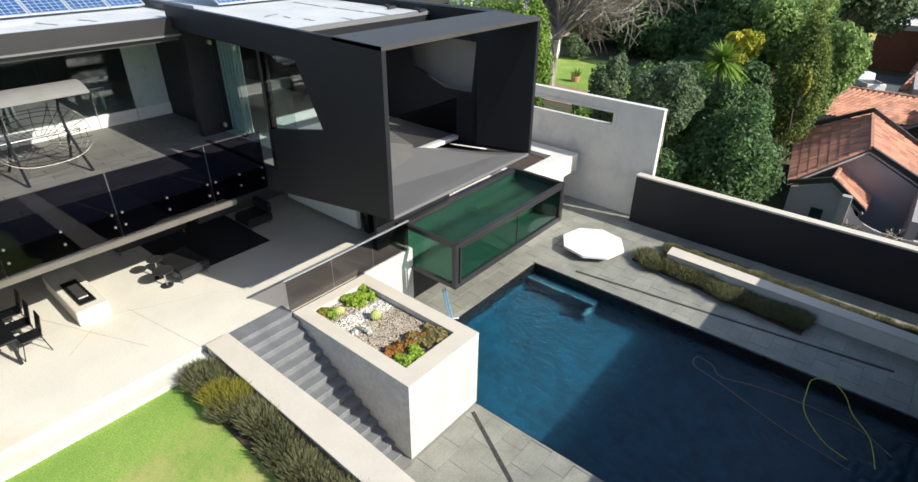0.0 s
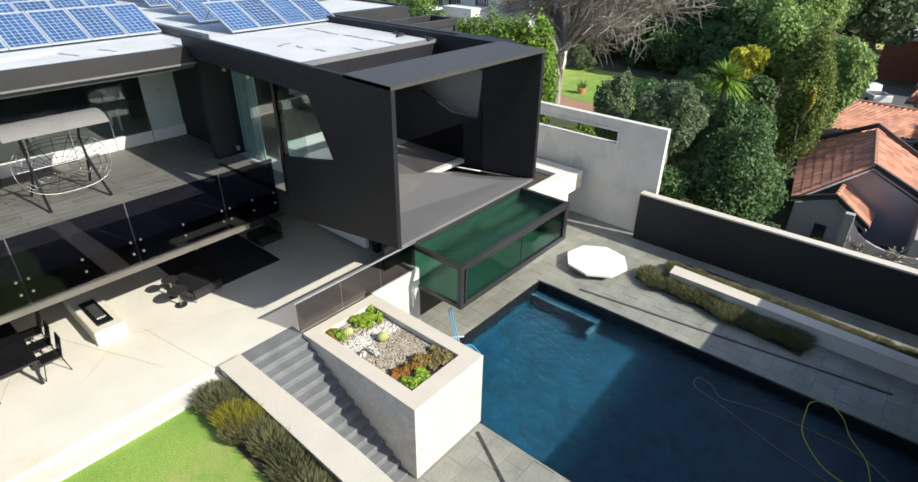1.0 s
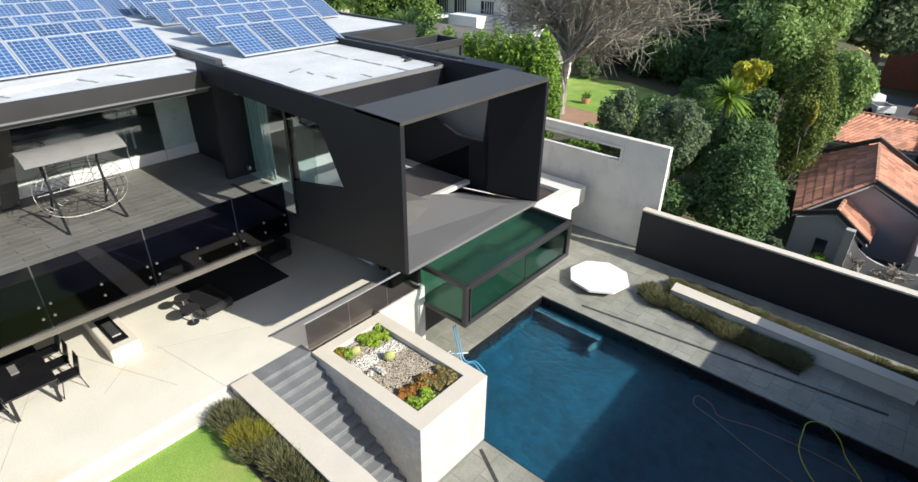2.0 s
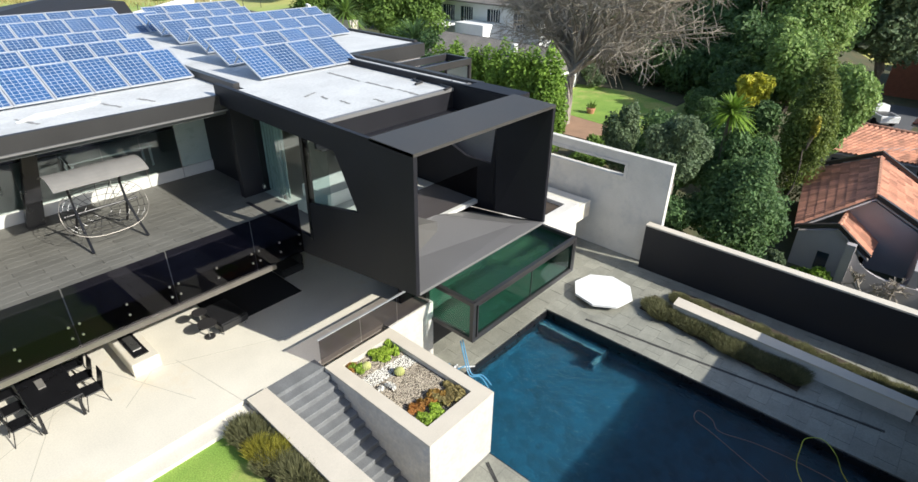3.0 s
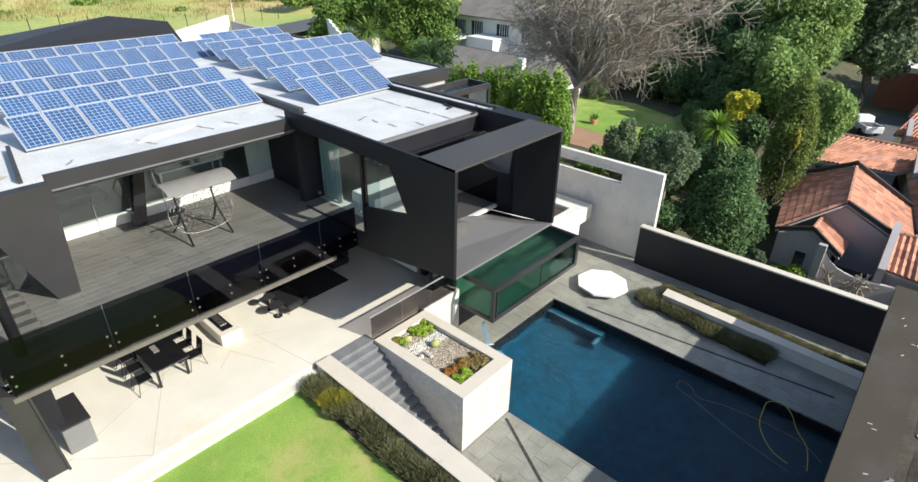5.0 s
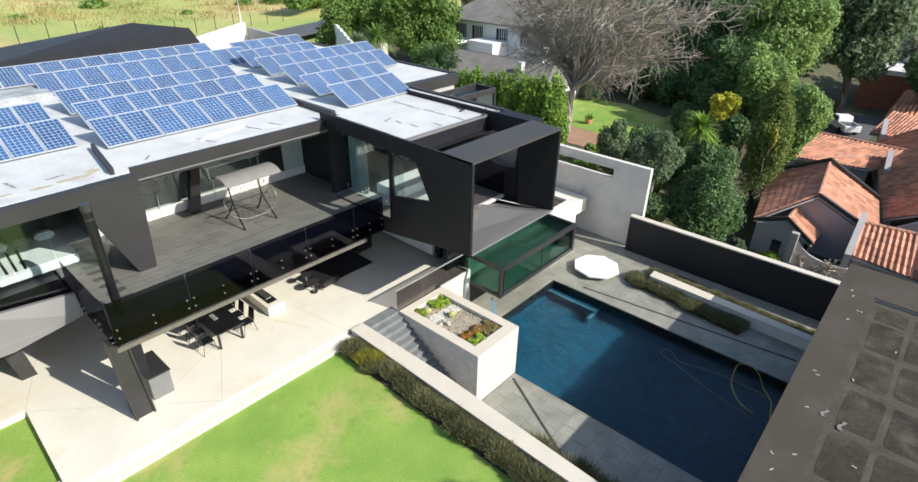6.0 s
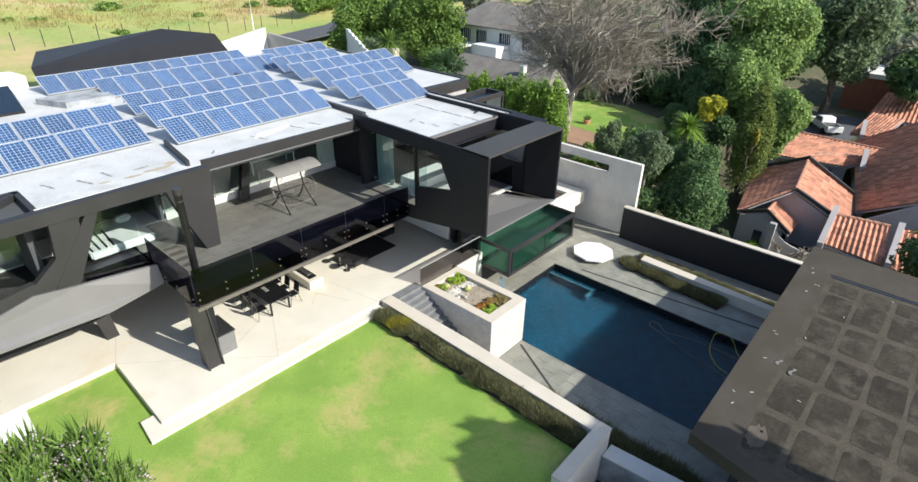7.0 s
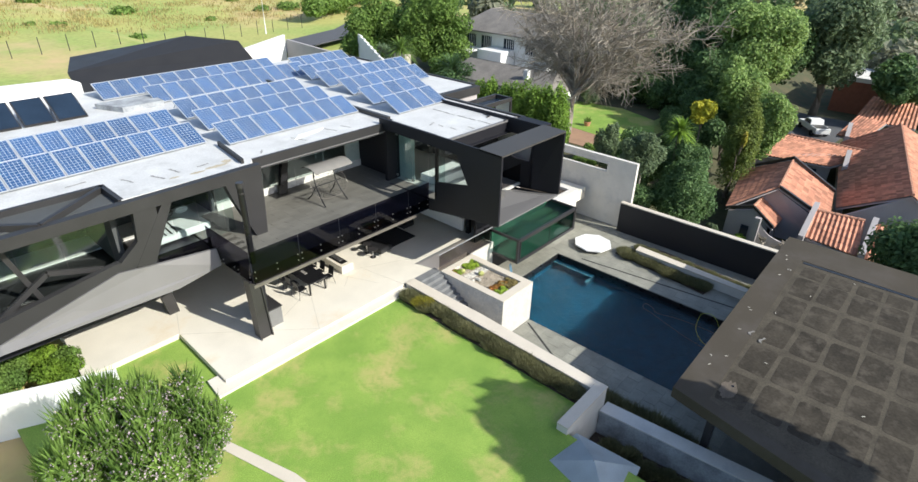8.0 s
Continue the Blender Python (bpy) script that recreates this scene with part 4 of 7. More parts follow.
# ---- foliage helpers ----
def leaves(clumps, count, size, seed, flat=0.35, long=1.7, shell=0.55):
    """Arrays of leaf quads scattered through ellipsoid clumps ((x, y, z), (rx, ry, rz)), in plan units."""
    rng = np.random.default_rng(seed)
    vol = np.array([r[0] * r[1] + r[0] * r[2] + r[1] * r[2] for _, r in clumps])
    pick = rng.choice(len(clumps), count, p=vol / vol.sum())
    c = np.array([q[0] for q in clumps])[pick]
    r = np.array([q[1] for q in clumps])[pick]
    d = rng.normal(size=(count, 3))
    d /= np.linalg.norm(d, axis=1)[:, None]
    rad = (shell + (1.08 - shell) * rng.random(count) ** 0.6) * (1 + 0.16 * np.sin(d[:, 0] * 5 + pick) * np.cos(d[:, 1] * 6 + d[:, 2] * 4))
    p = c + d * r * rad[:, None]
    n = d + rng.normal(size=(count, 3)) * 0.7 + np.array([0, 0, flat])
    n /= np.linalg.norm(n, axis=1)[:, None]
    t = np.cross(n, rng.normal(size=(count, 3)))
    t /= np.linalg.norm(t, axis=1)[:, None]
    b = np.cross(n, t)
    s = size * (0.6 + 0.8 * rng.random(count))[:, None]
    v = np.stack([p - t * s * long / 2, p + b * s / 2 + n * s * 0.15, p + t * s * long / 2, p - b * s / 2 + n * s * 0.15], 1).reshape(-1, 3)
    f = np.arange(count * 4).reshape(-1, 4)
    return v, f


def blades(spots, count, height, spread, seed, width=0.03):
    """Thin upright leaves from spots on the ground ((x, y, z, radius)), in plan units."""
    rng = np.random.default_rng(seed)
    pick = rng.integers(0, len(spots), count)
    s = np.array(spots)[pick]
    a, q = rng.random(count) * math.tau, np.sqrt(rng.random(count))
    base = s[:, :3] + np.stack([np.cos(a) * q * s[:, 3], np.sin(a) * q * s[:, 3], np.zeros(count)], 1)
    h = height * (0.55 + 0.6 * rng.random(count)) * (1.15 - 0.5 * q)
    lean = np.stack([np.cos(a) * q, np.sin(a) * q, np.zeros(count)], 1) * spread + rng.normal(size=(count, 3)) * spread * 0.35
    tip = base + lean * h[:, None]
    tip[:, 2] = base[:, 2] + h
    a2 = rng.random(count) * math.tau
    w = np.stack([np.cos(a2), np.sin(a2), np.zeros(count)], 1) * width
    mid = (base * 0.45 + tip * 0.55)
    v = np.stack([base - w * 0.5, mid - w * 0.6, tip, mid + w * 0.6], 1).reshape(-1, 3)
    return v, np.arange(count * 4).reshape(-1, 4)


def sheet(name, vf, mat):
    me = bpy.data.meshes.new(name)
    me.from_pydata((vf[0] * PLAN).tolist(), [], vf[1].tolist())
    me.materials.append(M[mat])
    return me


def leaf_part(name, vf, mat, parent, label=""):
    vf = (vf[0] - np.array(ORIGIN[parent.name]), vf[1])
    ob = new(name, sheet(name, vf, mat))
    ob.parent = parent
    if label:
        ob["label"] = label
    ORIGIN[ob.name] = ORIGIN[parent.name]
    return ob


def leaf_stuff(name, vf, mat, label, category):
    return tagged(new(name, sheet(name, vf, mat)), label, category, "", "stuff")


def limb(bm, p, q, r0, r1, seed, wob=0.08, sides=6):
    """A slightly crooked tapered limb."""
    rng = random.Random(seed)
    p, q = Vector(p), Vector(q)
    n = 4
    pts = [p.lerp(q, i / n) + (Vector([rng.uniform(-1, 1) for _ in range(3)]) * wob * (q - p).length * (0 if i in (0,) else 0.5)) for i in range(n + 1)]
    tube(bm, pts, r0, sides, r1)
    return pts[-1]


# ---- lawn edge, beds ----
def lavender_row(p, q, n, width, z, seed, height=0.42, mat="lavender"):
    rng = random.Random(seed)
    p, q = Vector(p), Vector(q)
    side = Vector((-(q - p).y, (q - p).x)).normalized()
    for i in range(n):
        c = p.lerp(q, (i + 0.5) / n) + side * rng.uniform(-0.12, 0.12)
        r = width * rng.uniform(0.85, 1.15)
        bush = thing("lavender_bush", (c.x, c.y, z), "olive green lavender bush in the soil bed", "shrub", "lavender bushes")
        leaf_part("foliage", blades([(c.x, c.y, z, r)], 2600, height * rng.uniform(0.85, 1.15), 0.6, seed * 100 + i, 0.017), mat, bush)


lavender_row((-2.30, 3.52), (-2.50, -5.30), 24, 0.31, -0.19, 1, 0.33)
for k, c in enumerate(((-2.45, 2.62), (-2.3, 2.36))):
    bush = thing("golden_shrub", (*c, -0.19), "yellow green shrub among the lavender", "shrub")
    leaf_part("foliage", blades([(*c, -0.19, 0.27)], 2600, 0.38, 0.5, 70 + k, 0.016), "leaf_golden", bush)
lavender_row((11.0, -0.15), (10.42, -5.2), 13, 0.36, -2.02, 2, 0.36)
lavender_row((12.2, -0.5), (11.8, -8.0), 11, 0.32, -2.02, 3, 0.25)
lavender_row((-0.70, -1.6), (-0.55, -9.0), 16, 0.48, -2.05, 4, 0.62)
lavender_row((-2.55, -6.4), (-2.2, -10.4), 6, 0.3, -1.8, 5, 0.3)

# ---- loose things on the pool terrace ----
cover = thing("octagonal_cover", (10.53, 1.42, -2.05), "white octagonal cover on a low round base", "cover")
bm = B()
ring = [(10.53 + 1.09 * math.cos(a), 1.42 + 1.09 * math.sin(a)) for a in (math.tau * (k + 0.22) / 8 for k in range(8))]
solid(bm, [(px, py, -1.86) for px, py in ring], (0, 0, 0.08))
v = bm.verts.new((10.53, 1.42, -1.74))
topf = [f for f in bm.faces if len(f.verts) == 8 and f.calc_center_median().z > -1.80][0]
loop = list(topf.verts)
bm.faces.remove(topf)
for i in range(8):
    bm.faces.new((loop[i], loop[(i + 1) % 8], v))
bmesh.ops.recalc_face_normals(bm, faces=bm.faces[:])
part("canvas", bm, "white", cover)
bm = B()
tube(bm, [(10.53, 1.42, -2.05), (10.53, 1.42, -1.86)], 0.8, 16)
part("base", bm, "steel", cover)


def hose(name, pts, r, mat, label, cat="hose"):
    """A hose along a smooth curve through the points."""
    pts = [Vector(p) for p in pts]
    out = []
    for i in range(len(pts) - 1):
        p0, p1, p2, p3 = pts[max(i - 1, 0)], pts[i], pts[i + 1], pts[min(i + 2, len(pts) - 1)]
        for k in range(6):
            t = k / 6
            out.append(0.5 * ((2 * p1) + (p2 - p0) * t + (2 * p0 - 5 * p1 + 4 * p2 - p3) * t * t + (3 * p1 - p0 - 3 * p2 + p3) * t ** 3))
    out.append(pts[-1])
    bm = B()
    tube(bm, out, r, 6)
    return top(name, bm, mat, label, cat)


hose("pool_hose", [(6.3, -7.1, -2.29), (6.45, -6.68, -2.29), (6.85, -6.29, -2.29), (7.36, -6.01, -2.28), (7.75, -5.94, -2.05), (8.05, -5.96, -1.9), (8.31, -6.3, -1.9), (8.1, -6.68, -2.0), (7.85, -6.95, -2.25), (7.39, -7.34, -2.29), (6.9, -7.5, -2.29), (6.4, -7.6, -2.29)], 0.011, "rubber", "bright yellow pool cleaner hose on the water", "hose")
hose("pool_hose", [(6.0, -7.2, -2.29), (6.29, -5.9, -2.29), (6.58, -5.05, -2.29), (6.98, -3.97, -2.29), (7.15, -3.43, -2.29), (7.55, -3.38, -2.29), (7.47, -3.8, -2.29), (7.17, -4.13, -2.29), (7.41, -5.02, -2.29), (7.51, -6.2, -2.29), (7.43, -7.2, -2.29), (7.0, -7.85, -2.29)], 0.010, "fabric", "pale pool cleaner hose floating on the water", "hose")
for k, dx in enumerate((0.0, 0.09)):
    hose("water_hose", [(3.95 + dx, 2.6, -0.9), (4.0 + dx, 2.45, -1.6), (3.95 + dx, 2.2, -2.0), (4.15 + dx, 1.95, -2.03), (4.1 + dx * 1.6, 1.6, -2.2)], 0.021, "bluehose", "blue ribbed hose hanging into the pool", "hose")
for k in range(4):
    bm = B()
    tube(bm, [(3.2 + 0.22 * k, 2.75 + 0.13 * (k % 2), -2.03), (3.9 + 0.15 * k, 3.0 - 0.22 * k, -1.98)], 0.022, 6)
    top("pipe", bm, "white" if k % 2 else "bluehose", "white and blue plastic pipe lying on the paving", "pipe")

# ---- planter bed ----
rng = random.Random(5)
vs, fs, vw, fw = [], [], [], []
for i in range(11000):
    px, py = rng.uniform(0.37, 1.83), rng.uniform(0.44, 3.38)
    white = abs(py - 2.55 + 0.1 * (px - 1.1)) < 0.22
    r = rng.uniform(0.008, 0.019)
    tv, tf = (vw, fw) if white else (vs, fs)
    a0, b0 = rng.random() * 6.28, len(tv)
    for k in range(4):
        a = a0 + k * 1.57
        tv.append((px + r * math.cos(a), py + r * 0.8 * math.sin(a), -0.155))
    tv.append((px, py, -0.155 + r * 1.1))
    for k in range(4):
        tf.append((b0 + k, b0 + (k + 1) % 4, b0 + 4))
for vv, ff, mm, lab in ((vs, fs, "gravel", "mixed grey gravel in the planter"), (vw, fw, "whitegravel", "band of white gravel in the planter")):
    me = bpy.data.meshes.new("gravel")
    me.from_pydata((np.array(vv) * PLAN).tolist(), [], ff)
    me.materials.append(M[mm])
    tagged(new("gravel", me), lab, "gravel", "", "stuff")


def cactus(x, y, z, r):
    c = thing("barrel_cactus", (x, y, z), "golden ribbed barrel cactus in the gravel", "cactus", "cacti in the planter")
    bm = B()
    bmesh.ops.create_uvsphere(bm, u_segments=32, v_segments=14, radius=1.0)
    for v in bm.verts:
        a = math.atan2(v.co.y, v.co.x)
        k = 1 + 0.08 * math.cos(a * 16)
        v.co = Vector((v.co.x * r * k, v.co.y * r * k, v.co.z * r * 0.92 + r * 0.7))
    part("body", bm, "cactus", c, local=True)


cactus(0.78, 3.02, -0.15, 0.135)
cactus(1.21, 2.25, -0.15, 0.145)


def succulents(x, y, rx, ry, n, mat, label, seed, size=0.05):
    s = thing("succulent", (x, y, -0.15), label, "succulent plant")
    r = random.Random(seed)
    cl = []
    for k in range(max(4, int(rx * ry * 260))):
        cl.append(((x + r.uniform(-rx, rx), y + r.uniform(-ry, ry), -0.10 + r.uniform(0, 0.05)), (0.085, 0.085, 0.055)))
    leaf_part("leaves", leaves(cl, n, size, seed, 0.6, 1.6, 0.3), mat, s)


succulents(1.48, 3.08, 0.32, 0.26, 4200, "leaf_bright", "bright green succulents in the planter", 11)
succulents(0.55, 3.28, 0.16, 0.10, 500, "leaf_red", "orange red succulents in the planter", 12)
succulents(0.55, 3.15, 0.14, 0.18, 700, "leaf_bright", "bright green succulents in the planter", 17)
for k in range(5):
    succulents(0.52 + 0.19 * k, 1.08 - 0.02 * k, 0.10, 0.12, 420, "leaf_red", "orange red succulents in the planter", 20 + k)
succulents(0.72, 0.66, 0.30, 0.19, 2600, "leaf_bright", "bright green succulents in the planter", 13)
succulents(1.48, 0.82, 0.33, 0.32, 3200, "leaf_brown", "brownish green succulents in the planter", 14, 0.045)
succulents(0.62, 2.05, 0.14, 0.10, 130, "whitegravel", "pale dry succulent in the gravel", 15)

# ---- swing seat on the deck ----
swing = thing("swing_seat", (-2.45, 8.45, 2.885), "wire swing seat under a grey canvas canopy", "swing seat")
for sx in (-0.75, 0.75):
    bm = B()
    tube(bm, [(sx * 0.95, -0.55, 0.03), (sx * 0.9, -0.15, 0.42), (sx * 0.85, 0.25, 0.95), (sx * 0.85, 0.38, 1.45), (sx * 0.9, 0.25, 1.85), (sx * 0.95, 0.0, 2.02)], 0.036, 8)
    tube(bm, [(sx * 0.95, 0.95, 0.03), (sx * 0.9, 0.62, 0.35), (sx * 0.86, 0.32, 0.8)], 0.036, 8)
    part("leg", bm, "black", swing, local=True)
bm = B()
tube(bm, [(-0.95, 0.28, 0.9), (0.95, 0.28, 0.9)], 0.03, 8)
part("crossbar", bm, "black", swing, local=True)
bm = B()
n = 10
for j in range(n):
    a0, a1 = -0.85 + 1.7 * j / n, -0.85 + 1.7 * (j + 1) / n
    q = [(-1.15, 0.85 * math.sin(a0), 1.55 + 0.62 * math.cos(a0)), (1.15, 0.85 * math.sin(a0), 1.55 + 0.62 * math.cos(a0)), (1.15, 0.85 * math.sin(a1), 1.55 + 0.62 * math.cos(a1)), (-1.15, 0.85 * math.sin(a1), 1.55 + 0.62 * math.cos(a1))]
    bm.faces.new([bm.verts.new(p) for p in q])
bmesh.ops.remove_doubles(bm, verts=bm.verts[:], dist=0.001)
bmesh.ops.solidify(bm, geom=bm.faces[:], thickness=0.012)
canopy = part("canopy", bm, "fabric", swing, "grey canvas canopy", local=True)


def basket(bm, u, s):
    """A point of the wire basket: u round the rim, s from centre to rim."""
    c, q = math.cos(u), math.sin(u)
    x, w = 1.08 * math.copysign(abs(c) ** 0.75, c) * s, 0.72 * math.copysign(abs(q) ** 0.85, q) * s
    depth = 0.45 * (1 - s * s)
    return (x, -0.05 + w * 0.50 + depth * 0.85, 0.98 + w * 0.85 - depth * 0.5)


bm = B()
tube(bm, [basket(bm, math.tau * k / 40, 1.0) for k in range(41)], 0.009, 6)
part("rim", bm, "rail", swing, "thin steel rim", local=True)
bm = B()
for s in (0.2, 0.4, 0.6, 0.8, 0.92):
    tube(bm, [basket(bm, math.tau * k / 24, s) for k in range(25)], 0.007, 4)
for k in range(24):
    tube(bm, [basket(bm, math.tau * k / 24, 0.2 + 0.8 * j / 6) for j in range(7)], 0.007, 4)
part("wire_basket", bm, "black", swing, local=True, kind="stuff")

# ---- furniture on the patio ----
def dining_chair():
    c = thing("dining_chair", (0, 0, 0), "black dining chair with thin angled metal legs", "chair", "chairs round the dining table")
    bm = B()
    box(bm, -0.22, 0.22, -0.22, 0.22, 0.43, 0.47)
    bevel(bm, 0.015)
    part("seat", bm, "black", c, local=True)
    bm = B()
    solid(bm, [(-0.2, 0.20, 0.5), (0.2, 0.20, 0.5), (0.18, 0.29, 0.95), (-0.18, 0.29, 0.95)], (0, 0.02, 0))
    part("backrest", bm, "black", c, local=True)
    for sx in (-1, 1):
        for sy in (-1, 1):
            bm = B()
            tube(bm, [(sx * 0.19, sy * 0.18, 0.44), (sx * 0.25, sy * 0.28, 0.0)], 0.012, 6)
            part("leg", bm, "black", c, local=True)
    return c


table = thing("dining_table", (-4.98, 7.25, 0.0), "black rectangular dining table on the patio", "table")
bm = B()
box(bm, -0.54, 0.54, -1.15, 1.15, 0.70, 0.75)
bevel(bm, 0.01)
part("tabletop", bm, "black", table, local=True)
for sx in (-0.44, 0.44):
    for sy in (-1.0, 1.0):
        bm = B()
        box(bm, sx - 0.035, sx + 0.035, sy - 0.035, sy + 0.035, 0, 0.70)
        part("leg", bm, "black", table, local=True)
bm = B()
box(bm, -5.13, -4.98, 7.05, 7.40, 0.657, 0.69)
top("tray", bm, "fabric", "small grey tray on the dining table", "tray")
TX, TY = -4.98 * PLAN, 7.25 * PLAN
spots = [(TX + 0.80, TY - 0.75, -90), (TX + 0.78, TY - 0.05, -90), (TX + 0.80, TY + 0.65, -90), (TX - 0.80, TY - 0.75, 90), (TX - 0.78, TY - 0.05, 90), (TX - 0.80, TY + 0.65, 90), (TX, TY + 1.42, 0)]
chair = dining_chair()
chair.matrix_basis = pose(spots[0][0], spots[0][1], 0, 0, 0, spots[0][2])
for sx, sy, rz in spots[1:]:
    copy_thing(chair, pose(sx, sy, 0, 0, 0, rz))

fire = thing("fire_table", (-3.0, 7.9, 0), "long cream concrete bench with a black fire tray", "fire table")
bm = B()
solid(bm, [(-3.36, 6.75, 0), (-2.70, 6.75, 0), (-2.66, 9.0, 0), (-3.32, 9.0, 0)], (0, 0, 0.36))
bevel(bm, 0.02)
part("body", bm, "concrete", fire)
bm = B()
box(bm, -3.19, -2.85, 7.0, 8.2, 0.362, 0.40)
tray = part("tray", bm, "black", fire, "black steel fire tray")
bm = B()
box(bm, -3.12, -2.92, 7.25, 7.95, 0.40, 0.42)
part("insert", bm, "steelbright", tray)

bm = B()
box(bm, -0.9, 1.6, 7.0, 10.2, 0.002, 0.016)
top("rug", bm, "rug", "large black rug on the patio floor", "rug")


def lounge(name, x, y, w, d, rz, label, back=True):
    s = thing(name, (x, y, 0.014), label, "sofa" if back else "ottoman")
    s.rotation_euler = (0, 0, radians(rz))
    bm = B()
    box(bm, -w / 2, w / 2, -d / 2, d / 2, 0.12, 0.42)
    bevel(bm, 0.05, 2)
    part("seat", bm, "leather", s, local=True)
    if back:
        bm = B()
        box(bm, -w / 2, w / 2, d / 2 - 0.18, d / 2, 0.42, 0.78)
        bevel(bm, 0.05, 2)
        part("backrest", bm, "leather", s, local=True)
    for sx in (-1, 1):
        for sy in (-1, 1):
            bm = B()
            tube(bm, [(sx * (w / 2 - 0.1), sy * (d / 2 - 0.1), 0), (sx * (w / 2 - 0.1), sy * (d / 2 - 0.1), 0.13)], 0.02, 6)
            part("leg", bm, "steelbright", s, local=True)


lounge("ottoman", -0.75, 7.25, 0.95, 1.3, 4, "black leather daybed ottoman on steel feet", False)
lounge("sofa", -0.6, 9.6, 2.2, 0.95, 0, "black leather sofa on the patio rug")
lounge("armchair", 1.9, 8.2, 0.9, 0.9, -90, "black leather armchair in the shade")
for x, y, r, h in ((-1.35, 6.95, 0.28, 0.52), (-1.3, 7.45, 0.22, 0.62)):
    s = thing("side_table", (x, y, 0), "small round grey side table on a stem", "side table", "side tables")
    bm = B()
    tube(bm, [(0, 0, h - 0.02), (0, 0, h)], r, 20)
    part("tabletop", bm, "steel", s, local=True)
    bm = B()
    tube(bm, [(0, 0, 0.02), (0, 0, h - 0.02)], 0.025, 8)
    part("stem", bm, "steelbright", s, local=True)
    bm = B()
    tube(bm, [(0, 0, 0), (0, 0, 0.02)], r * 0.6, 16)
    part("foot", bm, "steel", s, local=True)
grill = thing("barbecue", (-7.3, 6.0, 0), "grey steel barbecue cabinet beside the column", "barbecue")
bm = B()
box(bm, -7.80, -7.22, 5.60, 6.75, 0, 0.78)
part("body", bm, "steelgrey", grill)
bm = B()
box(bm, -7.82, -7.19, 5.57, 6.78, 0.78, 0.83)
part("worktop", bm, "panelgrey", grill)
bm = B()
tube(bm, [(-7.19, 5.7, 0.7), (-7.19, 6.65, 0.7)], 0.015, 6)
part("handle", bm, "steelbright", grill)
bm = B()
box(bm, -8.05, -7.65, 5.8, 6.2, 0.83, 2.42)
part("hood", bm, "charcoal", grill)

# bedroom furniture behind the glass
bed = thing("bed", (-8.6, 10.6, 2.92), "bed with rumpled white linen and grey cushions", "bed")
bm = B()
box(bm, -9.7, -7.6, 9.6, 11.6, 2.95, 3.25)
bevel(bm, 0.05, 2)
part("mattress", bm, "white", bed)
for k in range(3):
    bm = B()
    box(bm, -9.5 + 0.62 * k, -8.98 + 0.62 * k, 11.2, 11.5, 3.25, 3.5)
    bevel(bm, 0.07, 2)
    part("pillow", bm, "fabric" if k % 2 else "white", bed)
throw = B()
solid(throw, [(-9.74, 9.56, 3.252), (-8.9, 9.56, 3.252), (-8.7, 11.1, 3.252), (-9.74, 11.1, 3.252)], (0, 0, 0.03))
throw = part("throw", bevel(throw, 0.01), "white", bed, "white throw with dark stripes")
for k in range(4):
    bm = B()
    bar(bm, (-9.62 + 0.22 * k, 9.58, 3.287), (-9.62 + 0.26 * k, 11.08, 3.287), 0.07, 0.006)
    part("stripe", bm, "leather", throw)
sofa2 = thing("interior_sofa", (-4.5, 13.5, 2.92), "dark sofa inside the living room", "sofa")
bm = B()
box(bm, -6.0, -3.6, 13.2, 14.0, 2.95, 3.3)
bevel(bm, 0.04)
part("seat", bm, "leather", sofa2)
bm = B()
box(bm, -6.0, -3.6, 13.9, 14.1, 3.3, 3.6)
part("backrest", bm, "leather", sofa2)
t2 = thing("interior_table", (-1.0, 13.0, 2.92), "white dining table inside the living room", "table")
bm = B()
box(bm, -2.0, 0.4, 12.6, 13.5, 3.55, 3.60)
part("tabletop", bm, "white", t2)
for px, py in ((-1.9, 12.7), (0.3, 12.7), (-1.9, 13.4), (0.3, 13.4)):
    bm = B()
    box(bm, px - 0.03, px + 0.03, py - 0.03, py + 0.03, 2.92, 3.55)
    part("leg", bm, "white", t2)

# ---- pool pavilion ----
pav = thing("pavilion", (5, -12, -2.05), "flat-roofed dark pavilion south of the pool", "pavilion")
bm = B()
O = [(-1.5, -7.95), (12.55, -7.80), (12.5, -18), (-3.6, -18)]
I = [(-1.25, -9.02), (10.42, -8.88), (10.25, -17.5), (-3.0, -17.5)]
wall_with_holes(bm, [(px, py, 0.86) for px, py in O], [(px, py, 0.86) for px, py in I], (0, 0, 0.40))
part("roof_rim", bm, "pavrim", pav, "brown grey metal roof rim")
bm = B()
solid(bm, [(px, py, 0.95) for px, py in I], (0, 0, 0.29))
part("roof_bed", bm, "dust", pav, "dusty joints between roofing sheets")
bm = B()
box(bm, 10.17, 10.34, -17.3, -8.98, 1.2, 1.255)
part("gutter", bm, "black", pav)
rng = random.Random(8)


